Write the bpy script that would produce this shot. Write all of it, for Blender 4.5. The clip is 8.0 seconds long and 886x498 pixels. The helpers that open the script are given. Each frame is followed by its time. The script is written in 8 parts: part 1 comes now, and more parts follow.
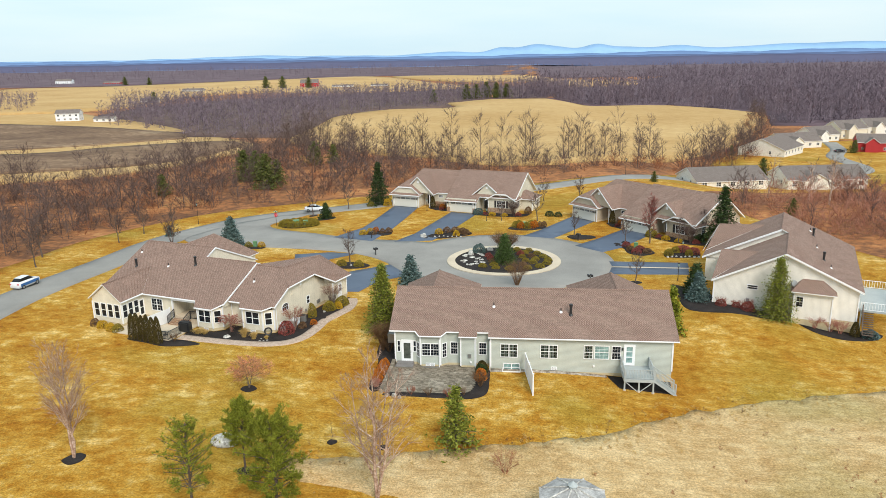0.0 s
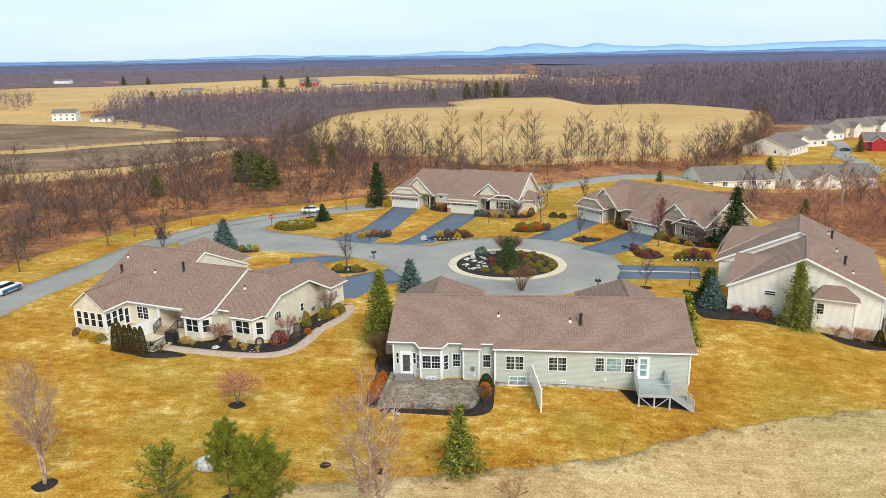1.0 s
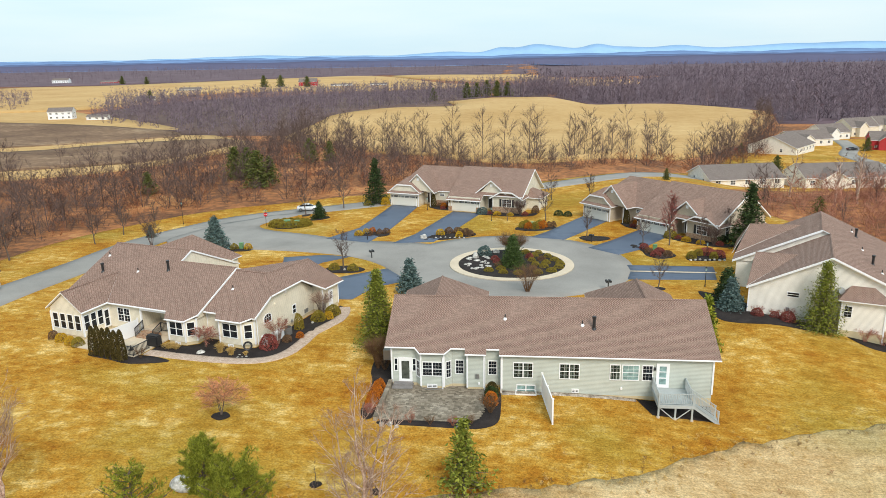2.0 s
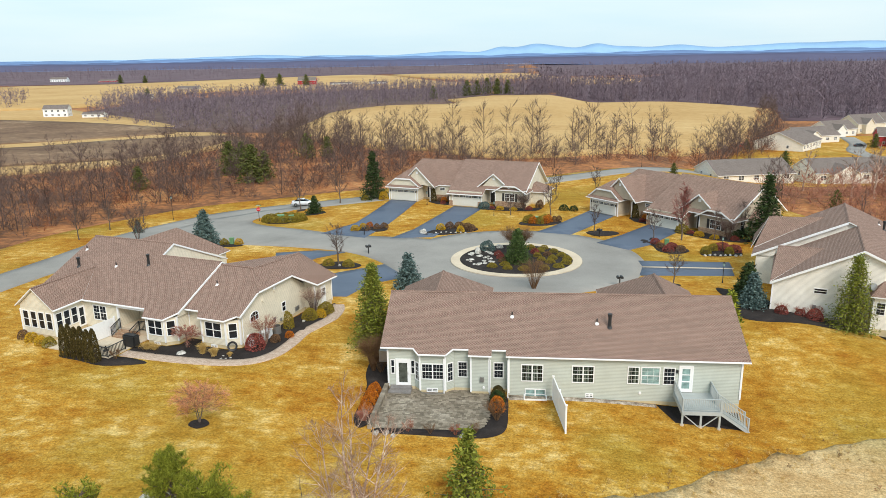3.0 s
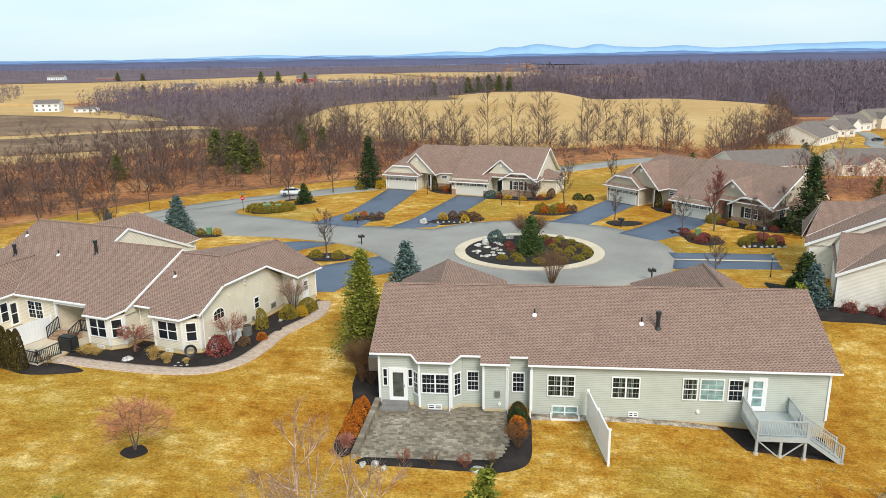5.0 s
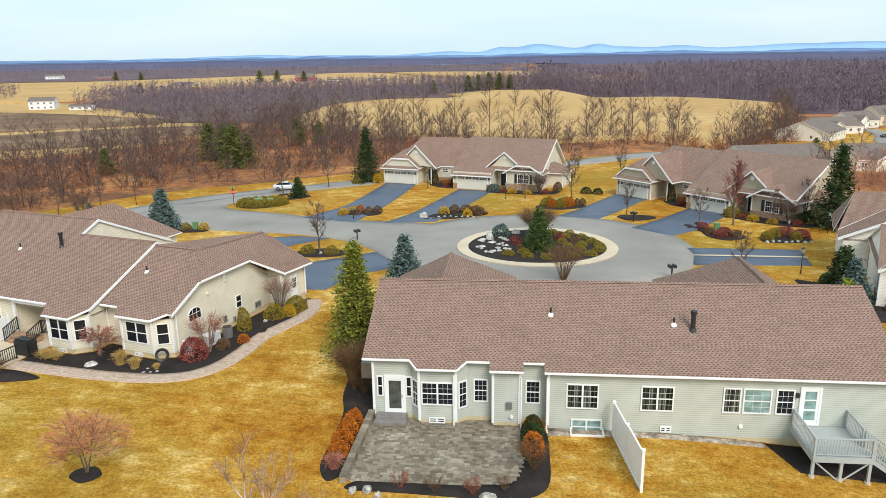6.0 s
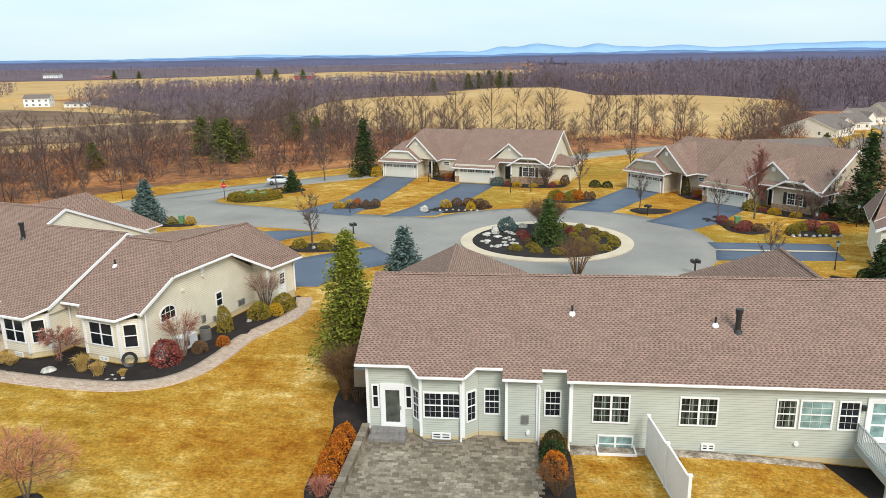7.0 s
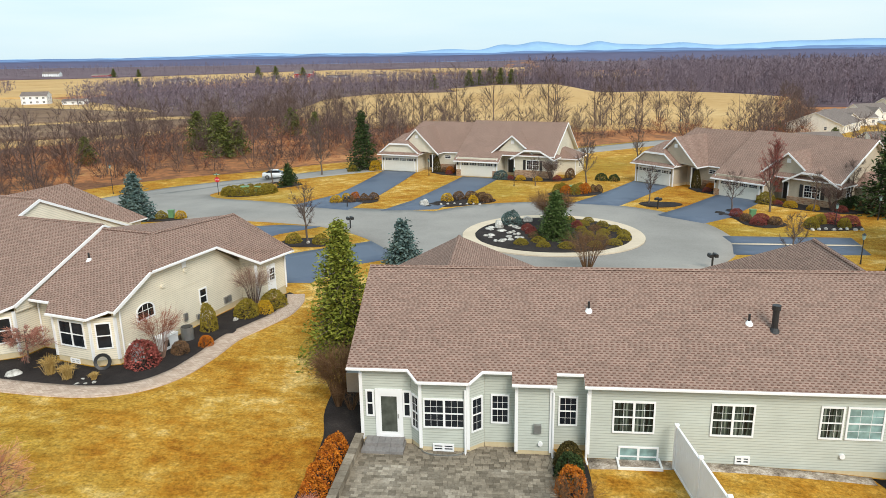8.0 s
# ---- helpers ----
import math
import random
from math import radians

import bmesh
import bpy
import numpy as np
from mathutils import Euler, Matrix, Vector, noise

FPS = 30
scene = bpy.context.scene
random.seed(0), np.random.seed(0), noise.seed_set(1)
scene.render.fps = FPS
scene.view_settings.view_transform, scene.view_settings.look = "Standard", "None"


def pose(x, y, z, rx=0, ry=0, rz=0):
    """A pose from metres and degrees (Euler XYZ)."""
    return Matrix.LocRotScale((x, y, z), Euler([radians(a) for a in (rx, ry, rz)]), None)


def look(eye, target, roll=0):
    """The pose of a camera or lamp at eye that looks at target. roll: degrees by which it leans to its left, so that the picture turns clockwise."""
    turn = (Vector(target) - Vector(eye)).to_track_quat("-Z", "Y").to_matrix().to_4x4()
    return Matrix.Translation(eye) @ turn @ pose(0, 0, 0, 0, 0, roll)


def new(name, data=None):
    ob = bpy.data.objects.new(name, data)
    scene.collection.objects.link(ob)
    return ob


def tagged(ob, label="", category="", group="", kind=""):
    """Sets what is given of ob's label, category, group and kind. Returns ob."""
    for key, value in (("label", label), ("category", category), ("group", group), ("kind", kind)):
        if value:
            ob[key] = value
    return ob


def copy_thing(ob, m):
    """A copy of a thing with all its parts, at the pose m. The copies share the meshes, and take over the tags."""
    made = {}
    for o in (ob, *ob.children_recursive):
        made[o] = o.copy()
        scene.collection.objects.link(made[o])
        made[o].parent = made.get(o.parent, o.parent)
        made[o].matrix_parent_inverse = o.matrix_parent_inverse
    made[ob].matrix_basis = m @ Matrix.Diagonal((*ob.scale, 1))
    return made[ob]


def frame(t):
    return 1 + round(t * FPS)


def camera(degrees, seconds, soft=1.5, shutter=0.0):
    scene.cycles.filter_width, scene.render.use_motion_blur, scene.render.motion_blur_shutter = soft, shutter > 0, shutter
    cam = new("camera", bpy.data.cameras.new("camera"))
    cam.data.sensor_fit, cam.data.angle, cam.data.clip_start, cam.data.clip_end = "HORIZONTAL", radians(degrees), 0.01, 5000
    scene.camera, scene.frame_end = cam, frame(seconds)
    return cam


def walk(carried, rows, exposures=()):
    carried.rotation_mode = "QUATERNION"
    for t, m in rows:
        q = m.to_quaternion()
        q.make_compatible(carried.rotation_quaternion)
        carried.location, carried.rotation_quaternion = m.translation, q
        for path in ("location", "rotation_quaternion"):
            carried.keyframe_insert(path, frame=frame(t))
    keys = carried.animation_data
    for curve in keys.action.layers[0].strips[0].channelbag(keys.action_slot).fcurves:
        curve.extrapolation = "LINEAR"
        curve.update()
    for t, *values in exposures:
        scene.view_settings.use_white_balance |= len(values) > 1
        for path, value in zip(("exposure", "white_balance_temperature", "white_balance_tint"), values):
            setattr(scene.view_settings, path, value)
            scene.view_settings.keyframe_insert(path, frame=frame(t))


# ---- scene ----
cam = camera(62.8, 8.0, 0.7)
PATH = [
    (0, (0.805, -4.315, 31.628), (0.599, -2.396, 31.102), -1.0),
    (0.5, (0.566, -2.317, 31.412), (0.359, -0.399, 30.886), -1.0),
    (1, (0.195, 0.248, 31.005), (-0.011, 2.166, 30.478), -1.1),
    (1.5, (-0.238, 2.789, 30.257), (-0.443, 4.708, 29.732), -1.0),
    (3, (-1.312, 10.619, 27.099), (-1.516, 12.538, 26.574), -1.0),
    (3.5, (-1.713, 13.413, 25.942), (-1.917, 15.332, 25.419), -0.9),
    (4, (-2.103, 16.265, 24.815), (-2.307, 18.185, 24.291), -0.9),
    (4.5, (-2.51, 19.122, 23.691), (-2.714, 21.042, 23.168), -0.9),
    (6, (-3.743, 27.727, 20.425), (-3.946, 29.647, 19.903), -0.9),
    (6.5, (-4.185, 30.484, 19.368), (-4.387, 32.405, 18.847), -0.9),
    (7, (-4.595, 33.054, 18.382), (-4.797, 34.974, 17.86), -0.9),
    (7.5, (-4.864, 34.961, 17.687), (-5.067, 36.88, 17.162), -1.0),
    (8, (-5.03, 36.553, 17.03), (-5.234, 38.472, 16.504), -1.0),
]
walk(cam, [(t, look(eye, target, roll)) for t, eye, target, roll in PATH])

# ---- world and light ----
world = bpy.data.worlds.new("world")
scene.world = world
world.use_nodes = True
wn, wl = world.node_tree.nodes, world.node_tree.links
sky = wn.new("ShaderNodeTexSky")
sky.sky_type, sky.sun_disc = "NISHITA", False
sky.sun_elevation, sky.sun_rotation = radians(42), radians(153)
sky.air_density, sky.dust_density, sky.ozone_density = 1.0, 1.0, 1.0
pale = wn.new("ShaderNodeHueSaturation")
pale.inputs["Saturation"].default_value, pale.inputs["Value"].default_value = 0.8, 0.9
wl.new(sky.outputs[0], pale.inputs["Color"])
# a thin overcast: most of the sky is one veil of pale cloud, a little uneven
veil = wn.new("ShaderNodeTexNoise")
veil.inputs["Scale"].default_value, veil.inputs["Detail"].default_value = 2.2, 5
stretch = wn.new("ShaderNodeMapping")
stretch.inputs["Scale"].default_value = (1, 1, 7)
wl.new(wn.new("ShaderNodeTexCoord").outputs["Generated"], stretch.inputs[0])
wl.new(stretch.outputs[0], veil.inputs["Vector"])
tint = wn.new("ShaderNodeValToRGB")
tint.color_ramp.elements[0].position, tint.color_ramp.elements[0].color = 0.35, (4.9, 6.5, 7.3, 1)
tint.color_ramp.elements[1].position, tint.color_ramp.elements[1].color = 0.65, (5.9, 7.0, 7.35, 1)
wl.new(veil.outputs[0], tint.inputs[0])
cover = wn.new("ShaderNodeMix")
cover.data_type = "RGBA"
cover.inputs[0].default_value = 0.85
wl.new(pale.outputs[0], cover.inputs[6]), wl.new(tint.outputs[0], cover.inputs[7])
wl.new(cover.outputs[2], wn["Background"].inputs["Color"])
wn["Background"].inputs["Strength"].default_value = 0.13
sun = new("sun", bpy.data.lights.new("sun", "SUN"))
sun.data.energy, sun.data.angle, sun.data.color = 2.6, radians(25), (1.0, 0.935, 0.85)
sun.matrix_world = look((40, -80, 82), (0, 0, 0))
scene.view_settings.exposure = 0.17


# ---- materials ----
def node_mat(name, rough=0.8, metal=0.0, spec=0.3):
    m = bpy.data.materials.new(name)
    m.use_nodes = True
    b = m.node_tree.nodes["Principled BSDF"]
    b.inputs["Roughness"].default_value = rough
    b.inputs["Metallic"].default_value = metal
    b.inputs["Specular IOR Level"].default_value = spec
    return m, m.node_tree.nodes, m.node_tree.links, b


def ramp_node(nodes, stops):
    r = nodes.new("ShaderNodeValToRGB")
    el = r.color_ramp.elements
    while len(el) < len(stops):
        el.new(0.5)
    for e, (p, c) in zip(el, stops):
        e.position, e.color = p, (*c, 1)
    return r


def noise_node(nodes, links, scale, detail=6, rough=0.6, vec=None):
    n = nodes.new("ShaderNodeTexNoise")
    n.inputs["Scale"].default_value, n.inputs["Detail"].default_value, n.inputs["Roughness"].default_value = scale, detail, rough
    if vec is not None:
        links.new(vec, n.inputs["Vector"])
    return n


def mix_node(nodes, links, a, b, fac, kind="MIX"):
    m = nodes.new("ShaderNodeMix")
    m.data_type, m.blend_type = "RGBA", kind
    for sock, v in ((m.inputs[0], fac), (m.inputs[6], a), (m.inputs[7], b)):
        if isinstance(v, (int, float)):
            sock.default_value = v
        elif isinstance(v, tuple):
            sock.default_value = (*v, 1)
        else:
            links.new(v, sock)
    return m.outputs[2]


def bump_node(nodes, links, height, b, strength=0.3, dist=0.02):
    u = nodes.new("ShaderNodeBump")
    u.inputs["Strength"].default_value, u.inputs["Distance"].default_value = strength, dist
    links.new(height, u.inputs["Height"])
    links.new(u.outputs[0], b.inputs["Normal"])


def rough_mat(name, stops, big=0.15, small=3.0, rough=0.85, bump=0.4, dist=0.03, spec=0.2, share=0.5, metal=0.0):
    """A surface whose colour wanders over a large and a small scale, through the colours of stops."""
    m, n, l, b = node_mat(name, rough, metal, spec)
    co = n.new("ShaderNodeTexCoord").outputs["Object"]
    g1, g2 = noise_node(n, l, big, 4, 0.6, co), noise_node(n, l, small, 8, 0.7, co)
    add = n.new("ShaderNodeMix")
    add.inputs[0].default_value = share
    l.new(g1.outputs[0], add.inputs[2])
    l.new(g2.outputs[0], add.inputs[3])
    r = ramp_node(n, stops)
    l.new(add.outputs[0], r.inputs[0])
    l.new(r.outputs[0], b.inputs["Base Color"])
    bump_node(n, l, g2.outputs[0], b, bump, dist)
    return m


def lawn_mat(name, stops, green=(0.2, 0.19, 0.045), amount=0.35):
    """Dormant turf: straw and ochre blades, paler drifts, thin green patches."""
    m, n, l, b = node_mat(name, 0.95, 0, 0.1)
    co = n.new("ShaderNodeTexCoord").outputs["Object"]
    mp = n.new("ShaderNodeMapping")
    mp.inputs["Scale"].default_value = (1, 1.25, 1)
    l.new(co, mp.inputs[0])
    drift, patch, blades = noise_node(n, l, 0.09, 6, 0.66, mp.outputs[0]), noise_node(n, l, 0.62, 8, 0.74, mp.outputs[0]), noise_node(n, l, 6, 6, 0.85, co)
    add = n.new("ShaderNodeMix")
    add.inputs[0].default_value = 0.55
    l.new(drift.outputs[0], add.inputs[2]), l.new(patch.outputs[0], add.inputs[3])
    r = ramp_node(n, stops)
    l.new(add.outputs[0], r.inputs[0])
    gn = noise_node(n, l, 0.05, 3, 0.5, co)
    gr = ramp_node(n, [(0.5, (0, 0, 0)), (0.64, (amount,) * 3)])
    l.new(gn.outputs[0], gr.inputs[0])
    c = mix_node(n, l, r.outputs[0], green, gr.outputs[0])
    sp = ramp_node(n, [(0.36, (0.4,) * 3), (0.64, (1.6,) * 3)])
    l.new(blades.outputs[0], sp.inputs[0])
    c = mix_node(n, l, c, sp.outputs[0], 0.8, "MULTIPLY")
    l.new(c, b.inputs["Base Color"])
    # mowing streaks and worn spots
    st = n.new("ShaderNodeMapping")
    st.inputs["Rotation"].default_value, st.inputs["Scale"].default_value = (0, 0, 0.5), (0.45, 2.2, 1)
    l.new(co, st.inputs[0])
    streak = noise_node(n, l, 1.1, 7, 0.8, st.outputs[0])
    sr = ramp_node(n, [(0.34, (0.66, 0.6, 0.5)), (0.5, (1, 1, 1)), (0.66, (1.28, 1.3, 1.36))])
    l.new(streak.outputs[0], sr.inputs[0])
    c = mix_node(n, l, c, sr.outputs[0], 0.55, "MULTIPLY")
    l.new(c, b.inputs["Base Color"])
    bump_node(n, l, blades.outputs[0], b, 0.6, 0.05)
    return m


def brick_mat(name, stops, mortar, width, height, joint, bump=0.5, rough=0.85, spec=0.2, offset=0.5, dist=0.01, streak=0.25):
    """Courses laid along the UV in metres: shingles, bricks, stones."""
    m, n, l, b = node_mat(name, rough, 0, spec)
    uv = n.new("ShaderNodeTexCoord").outputs["UV"]
    br = n.new("ShaderNodeTexBrick")
    br.offset, br.squash = offset, 1.0
    for key, v in (("Color1", (0, 0, 0, 1)), ("Color2", (1, 1, 1, 1)), ("Mortar", (0.5, 0.5, 0.5, 1)), ("Scale", 1.0), ("Mortar Size", joint), ("Mortar Smooth", 0.2), ("Brick Width", width), ("Row Height", height)):
        br.inputs[key].default_value = v
    l.new(uv, br.inputs["Vector"])
    r = ramp_node(n, stops)
    r.color_ramp.interpolation = "LINEAR"
    big = noise_node(n, l, 0.35, 5, 0.65, uv)
    fine = noise_node(n, l, 18, 3, 0.7, uv)
    mixv = n.new("ShaderNodeMix")
    mixv.inputs[0].default_value = streak
    l.new(br.outputs["Color"], mixv.inputs[2]), l.new(big.outputs[0], mixv.inputs[3])
    l.new(mixv.outputs[0], r.inputs[0])
    c = mix_node(n, l, r.outputs[0], mortar, br.outputs["Fac"])
    fr = ramp_node(n, [(0.2, (0.8,) * 3), (0.8, (1.18,) * 3)])
    l.new(fine.outputs[0], fr.inputs[0])
    c = mix_node(n, l, c, fr.outputs[0], 0.7, "MULTIPLY")
    l.new(c, b.inputs["Base Color"])
    inv = n.new("ShaderNodeMath")
    inv.operation = "SUBTRACT"
    inv.inputs[0].default_value = 1
    l.new(br.outputs["Fac"], inv.inputs[1])
    bump_node(n, l, inv.outputs[0], b, bump, dist)
    return m


def shingle_mat(name, pale_tab, dark_tab_shade, row=0.135, tab=0.25):
    """Laminated shingles: courses up the UV, each with dark dashes between paler tabs, shifted row by row; the dashes
    hold the tabs' short shadow in their colour.
    """
    m, n, l, b = node_mat(name, 0.93, 0, 0.12)
    uv = n.new("ShaderNodeTexCoord").outputs["UV"]
    sep = n.new("ShaderNodeSeparateXYZ")
    l.new(uv, sep.inputs[0])

    def calc(op, a, c=None):
        q = n.new("ShaderNodeMath")
        q.operation = op
        for sock, v in zip(q.inputs, (a, c)):
            if v is None:
                continue
            if isinstance(v, (int, float)):
                sock.default_value = v
            else:
                l.new(v, sock)
        return q.outputs[0]
    v = calc("DIVIDE", sep.outputs[1], row)
    course, up = calc("FLOOR", v), calc("FRACT", v)
    wn = n.new("ShaderNodeTexWhiteNoise")
    wn.noise_dimensions = "1D"
    l.new(course, wn.inputs["W"])
    u = calc("ADD", calc("DIVIDE", sep.outputs[0], tab), calc("ADD", calc("MULTIPLY", course, 0.47), calc("MULTIPLY", wn.outputs[0], 0.35)))
    cell, along = calc("FLOOR", u), calc("FRACT", u)
    w2 = n.new("ShaderNodeTexWhiteNoise")
    w2.noise_dimensions = "2D"
    cb = n.new("ShaderNodeCombineXYZ")
    l.new(cell, cb.inputs[0]), l.new(course, cb.inputs[1])
    l.new(cb.outputs[0], w2.inputs["Vector"])
    # reddish dashes with the short shadow below each tab painted in
    dash = calc("MULTIPLY", calc("LESS_THAN", up, 0.5), calc("LESS_THAN", along, calc("ADD", 0.42, calc("MULTIPLY", w2.outputs[0], 0.25))))
    lip = calc("LESS_THAN", up, 0.1)
    dark = calc("MINIMUM", calc("ADD", calc("MULTIPLY", dash, 0.8), calc("MULTIPLY", lip, 0.4)), 1.0)
    c = mix_node(n, l, pale_tab, dark_tab_shade, dark)
    big, fine = noise_node(n, l, 0.5, 5, 0.6, uv), noise_node(n, l, 14, 3, 0.7, uv)
    tone = calc("ADD", calc("ADD", 0.52, calc("MULTIPLY", w2.outputs[0], 0.34)), calc("ADD", calc("MULTIPLY", big.outputs[0], 0.34), calc("MULTIPLY", fine.outputs[0], 0.24)))
    cc = n.new("ShaderNodeCombineXYZ")
    for q in range(3):
        l.new(tone, cc.inputs[q])
    l.new(mix_node(n, l, c, cc.outputs[0], 1.0, "MULTIPLY"), b.inputs["Base Color"])
    bump_node(n, l, calc("SUBTRACT", 1, dark), b, 0.5, 0.012)
    return m


def siding_mat(name, color, course=0.125):
    """Vinyl lap siding: a saw-tooth relief up the UV, lap shade painted into the colour, with faint dirt."""
    m, n, l, b = node_mat(name, 0.55, 0, 0.35)
    uv = n.new("ShaderNodeTexCoord").outputs["UV"]
    sep = n.new("ShaderNodeSeparateXYZ")
    l.new(uv, sep.inputs[0])
    div = n.new("ShaderNodeMath")
    div.operation = "DIVIDE"
    div.inputs[1].default_value = course
    l.new(sep.outputs[1], div.inputs[0])
    fr = n.new("ShaderNodeMath")
    fr.operation = "FRACT"
    l.new(div.outputs[0], fr.inputs[0])
    inv = n.new("ShaderNodeMath")
    inv.operation = "SUBTRACT"
    inv.inputs[0].default_value = 1
    l.new(fr.outputs[0], inv.inputs[1])
    # shade along each lap put into the colour, darkest at the course's foot
    joint = ramp_node(n, [(0.0, (0.6,) * 3), (0.1, (0.74,) * 3), (0.28, (1, 1, 1))])
    l.new(fr.outputs[0], joint.inputs[0])
    dirt = noise_node(n, l, 0.8, 5, 0.6, uv)
    dr = ramp_node(n, [(0.3, (0.9, 0.9, 0.89)), (0.7, (1.04, 1.04, 1.04))])
    l.new(dirt.outputs[0], dr.inputs[0])
    c = mix_node(n, l, color, dr.outputs[0], 1.0, "MULTIPLY")
    c = mix_node(n, l, c, joint.outputs[0], 1.0, "MULTIPLY")
    l.new(c, b.inputs["Base Color"])
    bump_node(n, l, inv.outputs[0], b, 0.6, 0.012)
    return m


def leaf_mat(name, dark, light, rough=0.7, vary=0.8):
    """Foliage or twigs, each clump a little different."""
    m, n, l, b = node_mat(name, rough, 0, 0.15)
    isl = n.new("ShaderNodeNewGeometry").outputs["Random Per Island"]
    r = ramp_node(n, [(0.0, dark), (1.0, light)])
    l.new(isl, r.inputs[0])
    co = n.new("ShaderNodeTexCoord").outputs["Object"]
    nz = noise_node(n, l, 1.3, 3, 0.6, co)
    rr = ramp_node(n, [(0.3, (0.65,) * 3), (0.7, (1.25,) * 3)])
    l.new(nz.outputs[0], rr.inputs[0])
    l.new(mix_node(n, l, r.outputs[0], rr.outputs[0], vary, "MULTIPLY"), b.inputs["Base Color"])
    return m


def glass_mat(name, tint=(0.02, 0.025, 0.03)):
    m, n, l, b = node_mat(name, 0.08, 0, 0.3)
    co = n.new("ShaderNodeTexCoord").outputs["Object"]
    nz = noise_node(n, l, 2.2, 2, 0.5, co)
    r = ramp_node(n, [(0.35, tint), (0.75, tuple(2.2 * c for c in tint))])
    l.new(nz.outputs[0], r.inputs[0])
    l.new(r.outputs[0], b.inputs["Base Color"])
    return m


def c255(r, g, b):
    """A colour given as a paint chart gives it."""
    return tuple(((v / 255 + 0.055) / 1.055) ** 2.4 if v > 10 else v / 3294 for v in (r, g, b))


LAWN = lawn_mat("dormant_lawn", [(0.36, (0.26, 0.088, 0.008)), (0.45, (0.365, 0.168, 0.018)), (0.53, (0.455, 0.255, 0.043)), (0.62, (0.65, 0.455, 0.165))], (0.25, 0.20, 0.028), 0.45)
MEADOW = lawn_mat("dry_meadow", [(0.30, (0.30, 0.16, 0.055)), (0.46, (0.47, 0.31, 0.14)), (0.58, (0.58, 0.42, 0.22)), (0.7, (0.66, 0.51, 0.30))], (0.24, 0.22, 0.07), 0.4)
FIELD = rough_mat("stubble_field", [(0.28, (0.36, 0.205, 0.07)), (0.45, (0.475, 0.295, 0.115)), (0.58, (0.54, 0.355, 0.155)), (0.72, (0.62, 0.44, 0.22))], 0.012, 0.2, 0.95, 0.3, 0.1)
BROWN_LITTER = rough_mat("brown_leaf_litter", [(0.3, (0.07, 0.045, 0.04)), (0.5, (0.125, 0.084, 0.074)), (0.72, (0.20, 0.135, 0.11))], 0.02, 0.12, 1.0, 0.5, 0.3)
LITTER = rough_mat("woodland_leaf_litter", [(0.3, (0.075, 0.05, 0.058)), (0.5, (0.13, 0.09, 0.105)), (0.72, (0.21, 0.15, 0.16))], 0.02, 0.12, 1.0, 0.5, 0.3)
TILL = rough_mat("tilled_soil", [(0.38, (0.12, 0.07, 0.042)), (0.52, (0.22, 0.135, 0.08)), (0.66, (0.42, 0.30, 0.185))], 0.02, 0.25, 0.95, 0.4, 0.1)
SCRUB = rough_mat("scrub_ground", [(0.3, (0.065, 0.034, 0.024)), (0.46, (0.19, 0.085, 0.04)), (0.56, (0.42, 0.17, 0.062)), (0.7, (0.56, 0.35, 0.15))], 0.05, 0.6, 0.95, 0.6, 0.2)
ASPHALT = rough_mat("grey_asphalt", [(0.3, (0.20, 0.188, 0.172)), (0.5, (0.278, 0.262, 0.24)), (0.72, (0.35, 0.33, 0.30))], 0.12, 6.0, 0.85, 0.2, 0.01, 0.3, 0.4)
DRIVE = rough_mat("sealed_asphalt", [(0.3, (0.062, 0.086, 0.132)), (0.6, (0.09, 0.117, 0.168)), (0.8, (0.13, 0.16, 0.21))], 0.15, 7.0, 0.55, 0.2, 0.01, 0.45, 0.35)
CONCRETE = rough_mat("concrete", [(0.3, (0.50, 0.41, 0.30)), (0.6, (0.64, 0.54, 0.41)), (0.8, (0.72, 0.64, 0.5))], 0.5, 8.0, 0.9, 0.2, 0.01)
MULCH = rough_mat("dark_bark_mulch", [(0.3, (0.012, 0.010, 0.010)), (0.55, (0.035, 0.028, 0.026)), (0.8, (0.085, 0.07, 0.06))], 0.8, 12.0, 0.95, 0.9, 0.06)
PAVER = rough_mat("weathered_paver", [(0.3, (0.14, 0.118, 0.09)), (0.5, (0.245, 0.21, 0.165)), (0.7, (0.42, 0.38, 0.32))], 0.45, 9.0, 0.9, 0.4, 0.01, 0.2, 0.45)
_pn, _pl = PAVER.node_tree.nodes, PAVER.node_tree.links
_pb = _pn["Principled BSDF"]
_src = _pb.inputs["Base Color"].links[0].from_socket
_rv = _pn.new("ShaderNodeMath")
_rv.operation = "FRACT"
_sum = _pn.new("ShaderNodeMath")
_pl.new(_pn.new("ShaderNodeObjectInfo").outputs["Random"], _sum.inputs[0]), _pl.new(_pn.new("ShaderNodeNewGeometry").outputs["Random Per Island"], _sum.inputs[1])
_pl.new(_sum.outputs[0], _rv.inputs[0])
_rr = ramp_node(_pn, [(0.0, (0.58, 0.56, 0.53)), (1.0, (1.3, 1.28, 1.24))])
_pl.new(_rv.outputs[0], _rr.inputs[0])
_pl.new(mix_node(_pn, _pl, _src, _rr.outputs[0], 1.0, "MULTIPLY"), _pb.inputs["Base Color"])
WALKWAY = brick_mat("pinkish_walk_pavers", [(0.05, (0.40, 0.285, 0.215)), (0.5, (0.52, 0.395, 0.31)), (0.95, (0.60, 0.475, 0.38))], (0.33, 0.24, 0.18), 0.25, 0.125, 0.01)
